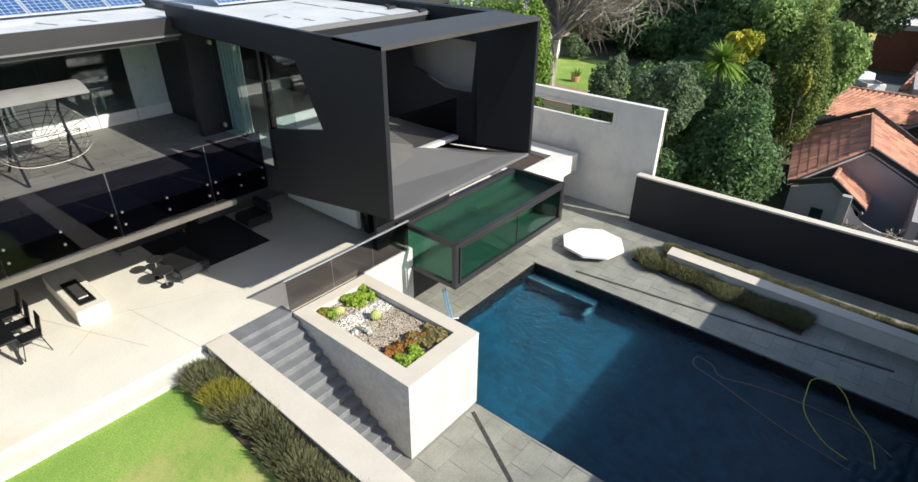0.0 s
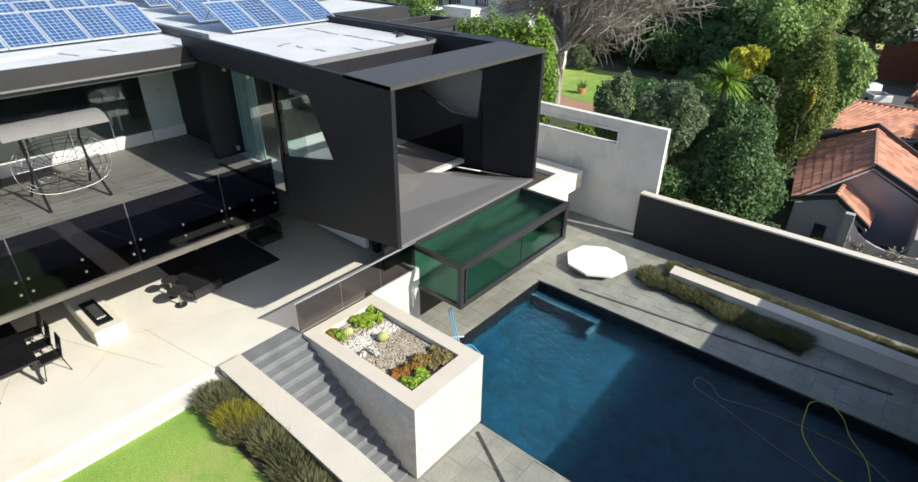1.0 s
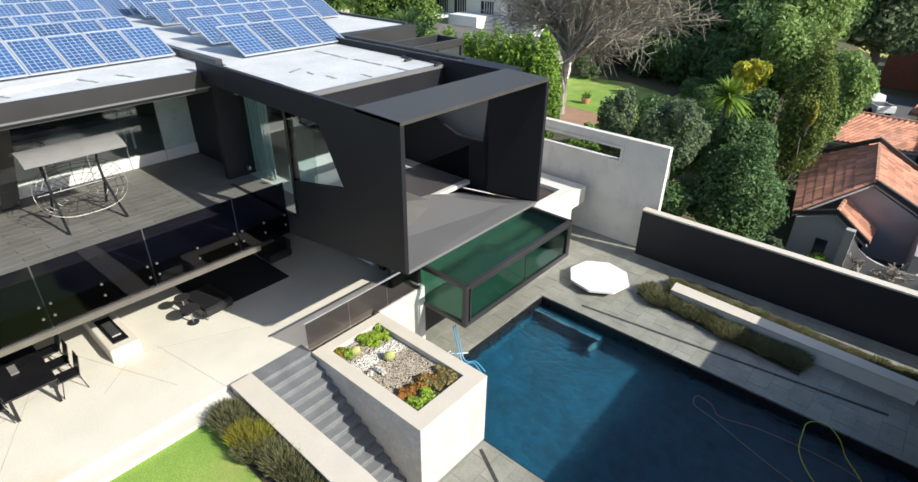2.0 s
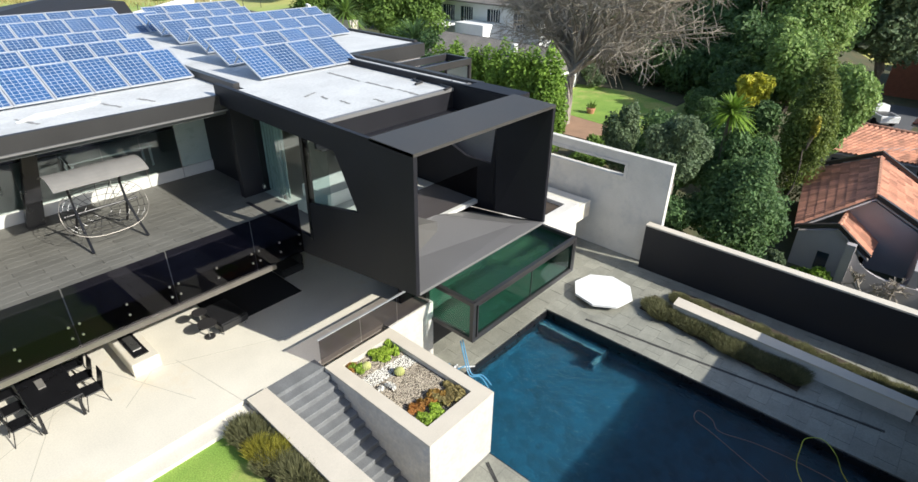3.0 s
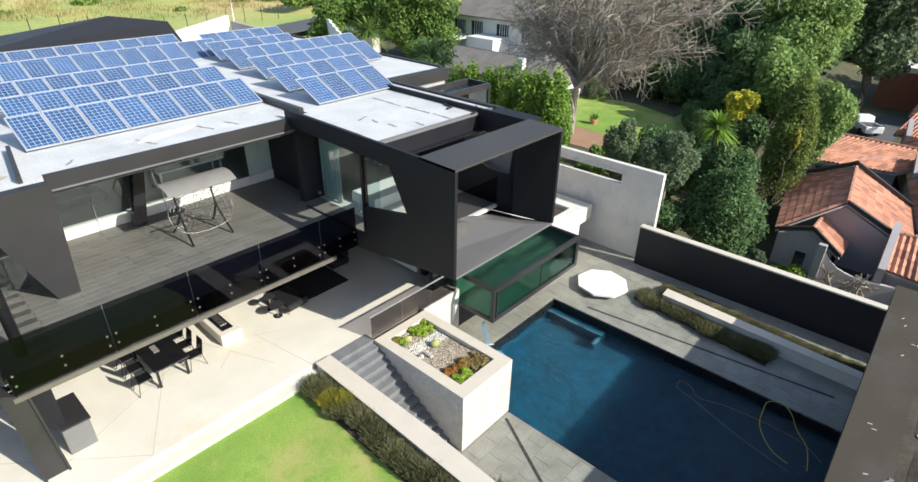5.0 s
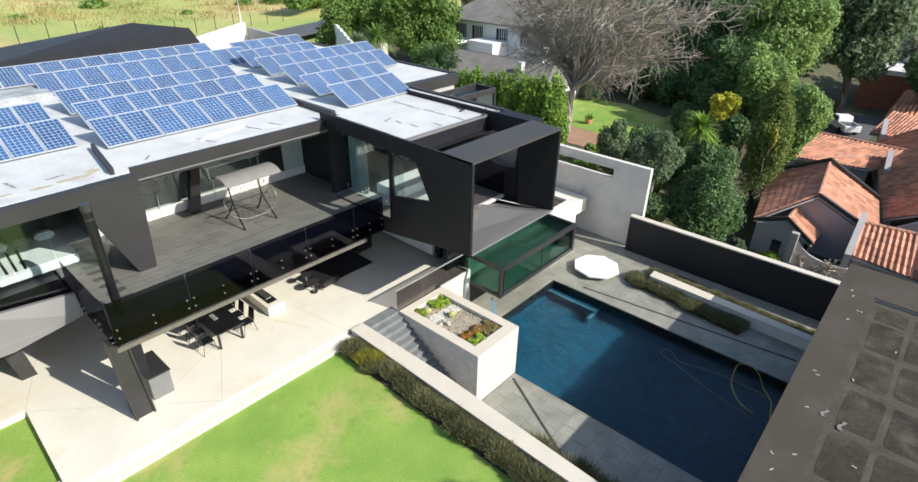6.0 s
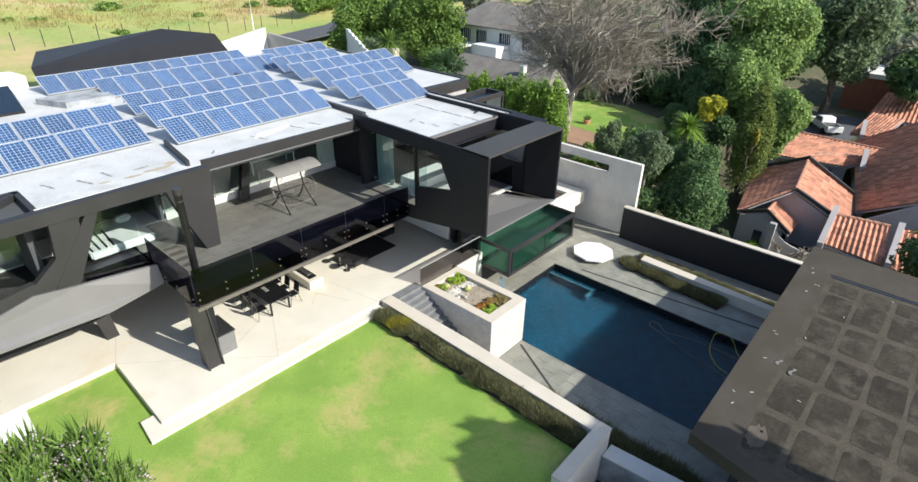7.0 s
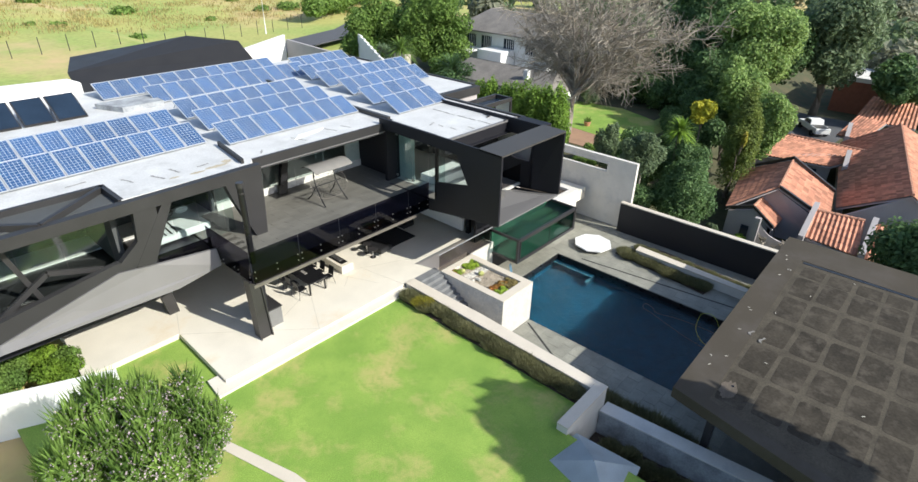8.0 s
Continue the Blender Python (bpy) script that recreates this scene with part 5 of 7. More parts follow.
def roofing_sheet(w, d, seed):
    """A roofing sheet with rounded corners and a slightly uneven outline."""
    r = random.Random(seed)
    pts = []
    for k in range(28):
        a = math.tau * k / 28
        c, q = math.cos(a), math.sin(a)
        e = 1 + r.uniform(-0.035, 0.02)
        pts.append((w / 2 * math.copysign(abs(c) ** 0.2, c) * e, d / 2 * math.copysign(abs(q) ** 0.2, q) * e, 0))
    return shared("sheet", solid(B(), pts, (0, 0, 0.012)), "pavroof")


long_sheets = [roofing_sheet(1.72, 0.88, k) for k in range(6)]
short_sheets = [roofing_sheet(0.95, 0.88, 10 + k) for k in range(3)]
for i, x in enumerate((9.44, 7.95, 5.92, 3.86, 1.86, -0.16)):
    for j in range(8):
        y = -9.53 - 1.045 * j
        piece("sheet", rng.choice(long_sheets if i else short_sheets), (x + rng.uniform(-0.06, 0.06), y - 0.03 * (5 - i) * (i > 2) + rng.uniform(-0.03, 0.03), 1.233), pav, rng.uniform(-0.025, 0.025))
bm = B()
tube(bm, [(-0.13, -9.36, 1.235), (-0.13, -9.36, 1.249)], 0.05, 12)
part("outlet", bm, "black", pav, "small dark roof outlet")
bm = B()
pts = [(-0.4 + 0.48 * math.cos(a) * rng.uniform(0.75, 1.15), -9.30 + 0.24 * math.sin(a) * rng.uniform(0.7, 1.2), 1.2455) for a in (math.tau * k / 24 for k in range(24))]
solid(bm, pts, (0, 0, 0.002))
part("silt_stain", bm, "silt", pav, "pale silt stain round the outlet")
for x, y, l in ((3.22, -8.85, 0.32), (3.02, -9.28, 0.38)):
    bm = B()
    pts = [(x + l * (k / 6 - 0.5), y + 0.05 * math.sin(k * 0.9), 1.262) for k in range(7)] + [(x + l * (k / 6 - 0.5), y - 0.09 + 0.05 * math.sin(k * 0.7), 1.262) for k in range(6, -1, -1)]
    solid(bm, pts, (0, 0, 0.015))
    top("litter_scrap", bm, "fabric", "pale torn scrap lying on the pavilion roof", "litter", group="scraps on the pavilion roof")
for k in range(16):
    x, y, a = rng.uniform(-1.0, 11.8), rng.choice((rng.uniform(-8.85, -8.1), rng.uniform(-8.6, -8.1), rng.uniform(-13.0, -9.2))), rng.uniform(0, 3)
    bm = B()
    bar(bm, (x, y, 1.266), (x + 0.10 * math.cos(a), y + 0.10 * math.sin(a), 1.266), 0.025, 0.012)
    top("leaf_scrap", bm, "sawcut", "small pale dry leaf on the pavilion roof", "leaf", group="scraps on the pavilion roof")
bm = B()
box(bm, 8.6, 12.3, -17.5, -8.8, -2.05, 0.86)
part("wall", bm, "render", pav)
bm = B()
box(bm, -1.2, 12.3, -17.8, -17.5, -2.05, 0.86)
part("wall", bm, "render", pav)
for x, y in ((-0.8, -9.2), (4.5, -13.5)):
    bm = B()
    box(bm, x - 0.12, x + 0.12, y - 0.12, y + 0.12, -2.05, 0.86)
    part("post", bm, "steel", pav)

# second parasol on the lower terrace
par = thing("parasol", (-4.6, -7.4, -0.4), "pale blue grey parasol with a flat square canopy", "parasol")
bm = B()
c = Vector((-4.9, -7.2, 0.20))
v0 = bm.verts.new(c)
rim = [bm.verts.new((px, py, -0.35 + 0.02)) for px, py in ((-5.65, -5.74), (-3.88, -6.04), (-3.72, -8.2), (-6.3, -8.6))]
for i in range(4):
    bm.faces.new((rim[i], rim[(i + 1) % 4], v0))
bmesh.ops.solidify(bm, geom=bm.faces[:], thickness=0.02)
part("canopy", bm, "bluecanvas", par)
bm = B()
tube(bm, [(-4.9, -7.2, -0.9), (-4.9, -7.2, 0.19)], 0.03, 8)
part("pole", bm, "steel", par)

bm = B()
for k in range(7):
    box(bm, -12.6, -12.1, 3.75 + 0.06 * k, 3.78 + 0.06 * k, -0.225, -0.20)
for x in (-12.6, -12.13):
    box(bm, x, x + 0.03, 3.75, 4.15, -0.225, -0.202)
top("drain_grate", bm, "steel", "dark metal drain grate set in the lawn", "grate")

# roof clutter: pipes, stains and tar patches
rng = random.Random(3)
for x, y, l, a in ((2.4, 6.6, 0.5, 0.4), (4.3, 7.6, 1.5, 1.55), (4.35, 6.1, 1.1, 1.6), (2.6, 5.4, 0.4, 1.5), (4.4, 5.0, 0.8, 1.56), (2.5, 6.1, 0.35, 1.4), (3.3, 4.9, 0.4, 1.5), (-3.2, 9.3, 0.8, 1.9), (-1.4, 9.4, 0.7, 1.9), (-0.6, 9.3, 0.6, 1.9), (-9.3, 9.2, 0.7, 1.9), (-8.6, 9.4, 0.6, 1.8), (-10.2, 9.6, 0.6, 1.9), (-11.6, 10.5, 0.7, 0.1), (-7.6, 9.2, 0.5, 0.1), (-5.2, 9.0, 0.4, 0.9)):
    bm = B()
    z = 5.905 if x > 1.5 else 5.826
    n = 9
    u = Vector((math.cos(a), math.sin(a), 0))
    w = Vector((-u.y, u.x, 0))
    up = [Vector((x, y, z)) + u * l * (k / n - 0.5) + w * rng.uniform(0.02, 0.07) for k in range(n + 1)]
    lo = [Vector((x, y, z)) + u * l * (k / n - 0.5) - w * rng.uniform(0.0, 0.05) for k in range(n, -1, -1)]
    solid(bm, up + lo, (0, 0, 0.004))
    top("tar_patch", bm, "tar", "grey smear of tar on the roof membrane", "patch")
for x0, y0 in ((5.9, 5.9), (6.0, 4.9)):
    bm = B()
    tube(bm, [(x0, y0, 5.94), (x0 - 0.5, y0 - 0.05, 5.94), (x0 - 0.55, y0 - 0.45, 5.94), (x0 - 0.85, y0 - 0.5, 5.94)], 0.035, 8)
    top("roof_pipe", bm, "steel", "bent dark pipe lying on the roof", "pipe")
for x, y, w, d in ((-7.3, 8.75, 0.55, 0.14), (-8.1, 8.65, 0.35, 0.10), (-6.75, 9.0, 0.22, 0.2), (-8.9, 8.75, 0.2, 0.08)):
    bm = B()
    pts = [(x + w * math.cos(a) * rng.uniform(0.6, 1.1), y + d * math.sin(a) * rng.uniform(0.6, 1.1), 5.8215) for a in (math.tau * k / 18 for k in range(18))]
    solid(bm, pts, (0, 0, 0.003))
    top("rust_stain", bm, "rust", "pale brown rust stain on the roof membrane", "stain")
bm = B()
solid(bm, [(-3.4, 9.3, 5.83), (-2.0, 9.55, 5.83), (-1.5, 9.85, 5.83), (-2.9, 9.75, 5.83)], (0, 0, 0.03))
top("roof_sheet", bm, "white", "loose white sheet lying on the roof", "sheet")

# ---- neighbours' houses ----
def tiled_slope(bm, e0, e1, r1, r0, cols, rows, h=0.11):
    """Rows of barrel tiles over the slope with eave e0-e1 and ridge r0-r1."""
    e0, e1, r0, r1 = (Vector(p) for p in (e0, e1, r0, r1))
    n = (e1 - e0).cross(r0 - e0).normalized()
    if n.z < 0:
        n = -n
    for i in range(cols):
        for j in range(rows):
            q = []
            for u, v, k in ((i, j, 0.0), (i + 0.5, j, 1.0), (i + 1, j, 0.0), (i + 1, j + 1.06, 0.0), (i + 0.5, j + 1.06, 0.75), (i, j + 1.06, 0.0)):
                a, b = e0.lerp(e1, u / cols), r0.lerp(r1, u / cols)
                q.append(bm.verts.new(a.lerp(b, min(v / rows, 1.0)) + n * (h * k + 0.03)))
            bm.faces.new((q[0], q[1], q[4], q[5])), bm.faces.new((q[1], q[2], q[3], q[4]))
            bm.faces.new((q[0], q[2], q[1]))


def slope(house, e0, e1, r1, r0, size=0.30):
    """One tiled roof slope: boards below, tiles above."""
    e0, e1, r0, r1 = (Vector(p) for p in (e0, e1, r0, r1))
    bm = B()
    dn = Vector((0, 0, 0.07))
    solid(bm, [e0 - dn, e1 - dn, r1 - dn, r0 - dn], (0, 0, -0.10))
    roof = part("roof", bm, "render", house)
    bm = B()
    tiled_slope(bm, e0, e1, r1, r0, max(2, round((e1 - e0).length / size)), max(2, round((r0 - e0).length / (size * 1.5))))
    part("tiles", bm, "terracotta", roof, kind="stuff")
    return roof


def ridge_line(house, p, q):
    bm = B()
    p, q = Vector(p), Vector(q)
    n = max(2, int((q - p).length / 0.4))
    for i in range(n):
        tube(bm, [p.lerp(q, i / n), p.lerp(q, (i + 0.95) / n)], 0.11, 6, 0.09)
    part("ridge_tiles", bm, "ridge", house, kind="stuff")


def wall_part(house, pts, off, mat="render", name="wall"):
    bm = B()
    solid(bm, pts, off)
    return part(name, bm, mat, house)


villa = thing("villa", (27, -4.5, -4.4), "neighbour villa with brown and salmon terracotta roof slopes", "house")
slope(villa, (31.1, -0.7, -2.4), (22.6, -2.2, -2.4), (24.4, -4.7, -0.7), (30.6, -3.95, -0.7))
slope(villa, (25.0, -8.0, -2.45), (30.9, -7.1, -2.45), (30.6, -3.95, -0.7), (24.4, -4.7, -0.7))
ridge_line(villa, (24.4, -4.7, -0.62), (30.6, -3.95, -0.62))
wall_part(villa, [(31.2, -0.6, -2.35), (30.7, -3.95, -0.55), (31.0, -7.2, -2.4), (31.0, -7.2, -2.2), (30.7, -3.95, -0.33), (31.2, -0.6, -2.15)], (0.25, 0.03, 0), "steel", "parapet")
wall_part(villa, [(24.6, -2.4, -4.6), (24.8, -7.8, -4.6), (24.8, -7.8, -2.6), (24.5, -4.7, -0.95), (24.6, -2.4, -2.4)], (0.2, 0, 0))
wall_part(villa, [(24.35, -4.72, -0.75), (24.95, -8.05, -2.45), (24.95, -8.05, -2.25), (24.35, -4.72, -0.55)], (0.2, 0, 0), "steel", "parapet")
wall_part(villa, [(24.8, -7.8, -4.6), (31.0, -7.0, -4.6), (31.0, -7.0, -2.6), (24.8, -7.8, -2.6)], (0, 0.2, 0))
wall_part(villa, [(22.7, -2.35, -4.6), (22.7, -5.2, -4.6), (22.7, -5.2, -2.95), (22.7, -3.85, -2.05), (22.7, -2.35, -2.6)], (0.2, 0, 0))
wall_part(villa, [(22.7, -5.2, -4.6), (24.7, -5.2, -4.6), (24.7, -5.2, -2.95), (22.7, -5.2, -2.95)], (0, 0.2, 0))
wall_part(villa, [(24.6, -2.4, -4.6), (31.0, -0.9, -4.6), (31.0, -0.9, -2.5), (24.6, -2.4, -2.5)], (0, -0.2, 0))
slope(villa, (22.6, -5.35, -2.95), (24.7, -5.35, -2.95), (24.7, -3.85, -1.85), (22.6, -3.85, -1.85))
ridge_line(villa, (22.6, -3.85, -1.78), (24.8, -3.85, -1.78))
wall_part(villa, [(22.55, -2.2, -2.45), (22.55, -3.85, -1.85), (22.55, -5.4, -2.95), (22.55, -5.4, -2.78), (22.55, -3.85, -1.68), (22.55, -2.2, -2.28)], (0.18, 0, 0), "steel", "parapet")
wall_part(villa, [(22.68, -3.4, -4.2), (22.68, -3.9, -4.2), (22.68, -3.9, -3.3), (22.68, -3.4, -3.3)], (0.03, 0, 0), "greyblue", "window")
# curved gate wall with a stepped top
bm = B()
pts = [(20.9 + 0.12 * k, -4.8 - 0.38 * k, -2.0 - 1.3 * (1 - math.exp(-k * 0.55))) for k in range(12)]
for p, q in zip(pts, pts[1:]):
    solid(bm, [(p[0], p[1], -4.6), (q[0], q[1], -4.6), q, p], (0.18, 0.1, 0))
box(bm, 20.75, 21.05, -4.85, -4.5, -4.6, -1.75)
top("gate_wall", bm, "render", "curved lilac grey garden wall sweeping down", "wall")

villa2 = thing("villa", (38, -4, -4.4), "neighbour wing with a long salmon terracotta roof", "house")
slope(villa2, (36.4, 0.3, -2.6), (37.6, -5.6, -2.6), (40.3, -8.4, -1.5), (40.5, -1.5, -1.5), 0.28)
slope(villa2, (42.0, 1.2, -2.6), (36.4, 0.3, -2.6), (40.5, -1.5, -1.5), (40.6, -1.5, -1.5), 0.28)
slope(villa2, (43.8, -8.0, -2.6), (43.8, 1.2, -2.6), (40.5, -1.5, -1.5), (40.3, -8.4, -1.5), 0.28)
ridge_line(villa2, (40.5, -1.5, -1.42), (40.3, -8.4, -1.42))
wall_part(villa2, [(36.9, 0.1, -4.8), (38.0, -5.6, -4.8), (38.0, -5.6, -2.75), (36.9, 0.1, -2.75)], (0.3, 0, 0))
for k in range(3):
    y = -1.0 - 1.5 * k
    wall_part(villa2, [(37.08 - 0.19 * y - 0.22, y, -4.2), (37.08 - 0.19 * y - 0.22 + 0.13, y - 0.7, -4.2), (37.08 - 0.19 * y - 0.22 + 0.13, y - 0.7, -3.1), (37.08 - 0.19 * y - 0.22, y, -3.1)], (0.04, 0, 0), "greyblue", "window")
villa4 = thing("villa", (36, -9, -4.4), "large neighbour house with brown and salmon tiled roof", "house")
slope(villa4, (46.0, -4.8, -2.7), (28.8, -7.8, -2.7), (27.0, -11.6, 0.0), (45.6, -8.7, 0.0), 0.30)
slope(villa4, (27.4, -16.0, -2.7), (48.0, -13.0, -2.7), (45.6, -8.7, 0.0), (27.0, -11.6, 0.0), 0.30)
ridge_line(villa4, (27.0, -11.6, 0.08), (45.6, -8.7, 0.08))
slope(villa4, (48.0, -4.0, -2.6), (46.5, -6.4, -2.2), (50.5, -7.4, -1.2), (51.5, -4.8, -1.2), 0.30)
wall_part(villa4, [(29.2, -7.9, -4.8), (45.8, -5.0, -4.8), (45.8, -5.0, -2.8), (29.2, -7.9, -2.8)], (0, -0.3, 0))
wall_part(villa4, [(27.3, -8.4, -4.8), (27.6, -15.6, -4.8), (27.6, -15.6, -2.8), (27.2, -11.6, -0.15), (27.3, -8.4, -2.6)], (0.3, 0, 0))
for p in ((36.9, -6.5), (46.4, -4.9)):
    wall_part(villa4, [(p[0], p[1], -4.6), (p[0] + 2.2, p[1] + 0.3, -4.6), (p[0] + 2.2, p[1] + 0.3, -1.3), (p[0], p[1], -2.1)], (0.06, -0.35, 0), "render", "parapet")
villa3 = thing("villa", (24, -10, -4.4), "neighbour wing with salmon tiles between grey parapets", "house")
slope(villa3, (22.5, -7.2, -2.8), (21.85, -10.3, -2.8), (25.0, -9.9, -1.7), (24.6, -7.0, -1.7))
slope(villa3, (21.8, -10.7, -2.8), (21.2, -14.5, -2.8), (25.6, -14.2, -1.7), (25.1, -10.3, -1.7))
ridge_line(villa3, (24.6, -7.0, -1.62), (25.0, -9.9, -1.62))
for y in (-6.95, -10.3, -14.4):
    wall_part(villa3, [(21.7, y - 0.05, -4.6), (25.2, y + 0.1, -4.6), (25.2, y + 0.1, -1.3), (21.7, y - 0.05, -2.45)], (0.03, -0.32, 0), "render", "parapet")
wall_part(villa3, [(22.6, -7.2, -4.8), (21.6, -14.4, -4.8), (21.6, -14.4, -2.9), (22.6, -7.2, -2.9)], (0.3, 0, 0))
# brick house far east
brickh = thing("brick_house", (68, -4, -4), "distant red brick house with flat pale roof", "house")
wall_part(brickh, [(66, 0, -4.5), (66, -9, -4.5), (66, -9, -0.6), (66, 0, -0.6)], (7, 0, 0), "brick")
wall_part(brickh, [(65.8, 0.3, -0.6), (65.8, -9.3, -0.6), (73.3, -9.3, -0.6), (73.3, 0.3, -0.6)], (0, 0, 0.5), "plaster", "roof")
slope(brickh, (57, -4.0, -2.8), (57, -9.5, -2.8), (62, -9.0, -1.2), (62, -4.5, -1.2), 0.4)

# white house to the north-east
wh = thing("white_house", (40, 31, -1), "white two-storey house with grey tiled roofs", "house")
wall_part(wh, [(39.5, 24.5, -2), (39.5, 37.5, -2), (39.5, 37.5, 3.6), (39.5, 24.5, 3.6)], (8, 0, 0), "white")
for p in (((38.8, 24, 3.55), (38.8, 38, 3.55), (43.5, 36, 5.6), (43.5, 26, 5.6)), ((38.8, 24, 3.55), (43.5, 26, 5.6), (48, 24, 3.55), (44, 24, 3.55)), ((38.8, 38, 3.55), (48, 38, 3.55), (46, 36, 5.6), (43.5, 36, 5.6))):
    wall_part(wh, p, (0, 0, 0.12), "slatetile", "roof")
for y0 in (26.0, 29.2, 32.6, 35.0):
    w = wall_part(wh, [(39.46, y0, 1.7), (39.46, y0 + 1.5, 1.7), (39.46, y0 + 1.5, 3.1), (39.46, y0, 3.1)], (0.06, 0, 0), "greyblue", "window")
    bm = B()
    for k in range(4):
        box(bm, 39.42, 39.46, y0 + 0.3 * k + 0.13, y0 + 0.3 * k + 0.18, 1.7, 3.1)
    part("window_bar", bm, "white", w)
wall_part(wh, [(36.8, 29.0, -2), (36.8, 32.5, -2), (36.8, 32.5, 2.0), (36.8, 29.0, 2.0)], (2.6, 0, 0), "white", "terrace_wall")
for k in range(6):
    wall_part(wh, [(36.2, 33.6 + 0.6 * k, 1.5), (39.4, 33.6 + 0.6 * k, 1.5), (39.4, 33.75 + 0.6 * k, 1.5), (36.2, 33.75 + 0.6 * k, 1.5)], (0, 0, 0.18), "white", "pergola_beam")
gh = thing("garden_house", (33, 25, -2), "low white house with a weathered grey roof", "house")
wall_part(gh, [(31, 18.5, -2.2), (31, 31.5, -2.2), (36.5, 31.5, -2.2), (36.5, 18.5, -2.2)], (0, 0, 2.3), "white")
for p in (((30.4, 18, 0.1), (30.4, 32, 0.1), (33.8, 31, 1.5), (33.8, 19.5, 1.5)), ((37.2, 18, 0.1), (30.4, 18, 0.1), (33.8, 19.5, 1.5), (34, 19.5, 1.5)), ((37.2, 32, 0.1), (37.2, 18, 0.1), (34, 19.5, 1.5), (34, 31, 1.5))):
    wall_part(gh, p, (0, 0, 0.12), "slatetile", "roof")
wall_part(gh, [(32.0, 21.8, 0.5), (32.0, 22.3, 0.5), (32.5, 22.3, 0.5), (32.5, 21.8, 0.5)], (0, 0, 1.3), "white", "chimney")
bm = B()
box(bm, 31.5, 31.8, 16.2, 18.6, -2.4, 0.2)
top("garden_wall", bm, "white", "white garden wall behind the neighbour lawn", "wall")

# garage and street side to the north
gar = thing("garage", (4, 38, 0), "dark faceted garage roof behind a white wall", "garage")
for p in (((-2.4, 43.5, 3.2), (9.1, 36.4, 5.35), (6.7, 40.7, 5.5), (-0.9, 47.3, 3.7)), ((-2.4, 43.5, 3.2), (-2.7, 40.3, 1.86), (9.0, 34.2, 4.2), (9.1, 36.4, 5.35))):
    wall_part(gar, p, (0, 0, -0.2), "panelgrey", "roof")
wall_part(gar, [(-2.6, 40.5, -0.5), (9.0, 34.4, -0.5), (9.0, 34.4, 4.0), (-2.6, 40.5, 1.7)], (0, 0.3, 0), "charcoal")
wall_part(gar, [(9.2, 36.2, 0), (13.6, 36.2, 0), (13.6, 36.2, 5.4), (9.2, 36.2, 4.6)], (0, 0.3, 0), "white", "white_wall")
wall_part(gar, [(13.7, 36.2, 0), (13.0, 25.5, 0), (13.0, 25.5, 4.9), (13.7, 36.2, 5.0)], (0.25, 0, 0), "render", "side_wall")
wall_part(house, [(-18, 24.0, 5.0), (-6.9, 24.0, 5.0), (-6.9, 24.0, 6.35), (-7.4, 24.0, 6.6), (-18, 24.0, 6.9)], (0, 0.3, 0), "white", "parapet")
wall_part(house, [(-7.6, 20.2, 5.8), (-6.9, 18.6, 5.8), (-4.9, 18.6, 5.8), (-4.9, 20.2, 5.8)], (0, 0, 0.28), "stainwall", "roof_plinth")
bm = B()
solid(bm, [(22, 52, 0.35), (46, 60, 0.35), (60, 72, 0.35), (56, 76, 0.35), (40, 64, 0.35), (18, 56, 0.35)], (0, 0, 0.12))
top("street", bm, "asphalt", "grey asphalt street curving past the field", "street", "structure")
sw = thing("stepped_wall", (25, 38, 0), "white street wall with a stepped top and spikes", "wall")
for k in range(9):
    bm = B()
    x, y = 26.6 - 0.55 * k, 41.5 - 1.2 * k
    solid(bm, [(x, y, -1), (x - 0.55, y - 1.2, -1), (x - 0.75, y - 1.1, -1), (x - 0.2, y + 0.1, -1)], (0, 0, 4.6 - 0.17 * k))
    part("wall_step", bm, "white", sw)
bm = B()
box(bm, 19.5, 20.2, 26.5, 28.0, -1, 4.2)
top("gate_pillar", bm, "coping", "cream gate pillar beside the street", "pillar")
# field fence and lamp
fence = thing("field_fence", (15, 72, 0.6), "thin dark fence along the grassy field", "fence")
for k in range(26):
    bm = B()
    x, y = -34 + 3.0 * k, 63 + 0.45 * k
    tube(bm, [(x, y, ground_height(x, y) - 0.1), (x, y, ground_height(x, y) + 1.9)], 0.05, 5)
    part("post", bm, "steel", fence)
lamp = thing("street_lamp", (30.5, 68, 0.5), "pale tall street lamp pole at the field", "street lamp")
bm = B()
tube(bm, [(30.5, 68, 0.2), (30.5, 68, 7.0), (30.2, 67.6, 8.5)], 0.10, 8, 0.06)
part("pole", bm, "white", lamp)
bm = B()
box(bm, 29.7, 30.3, 67.3, 67.7, 8.45, 8.6)
part("head", bm, "white", lamp)
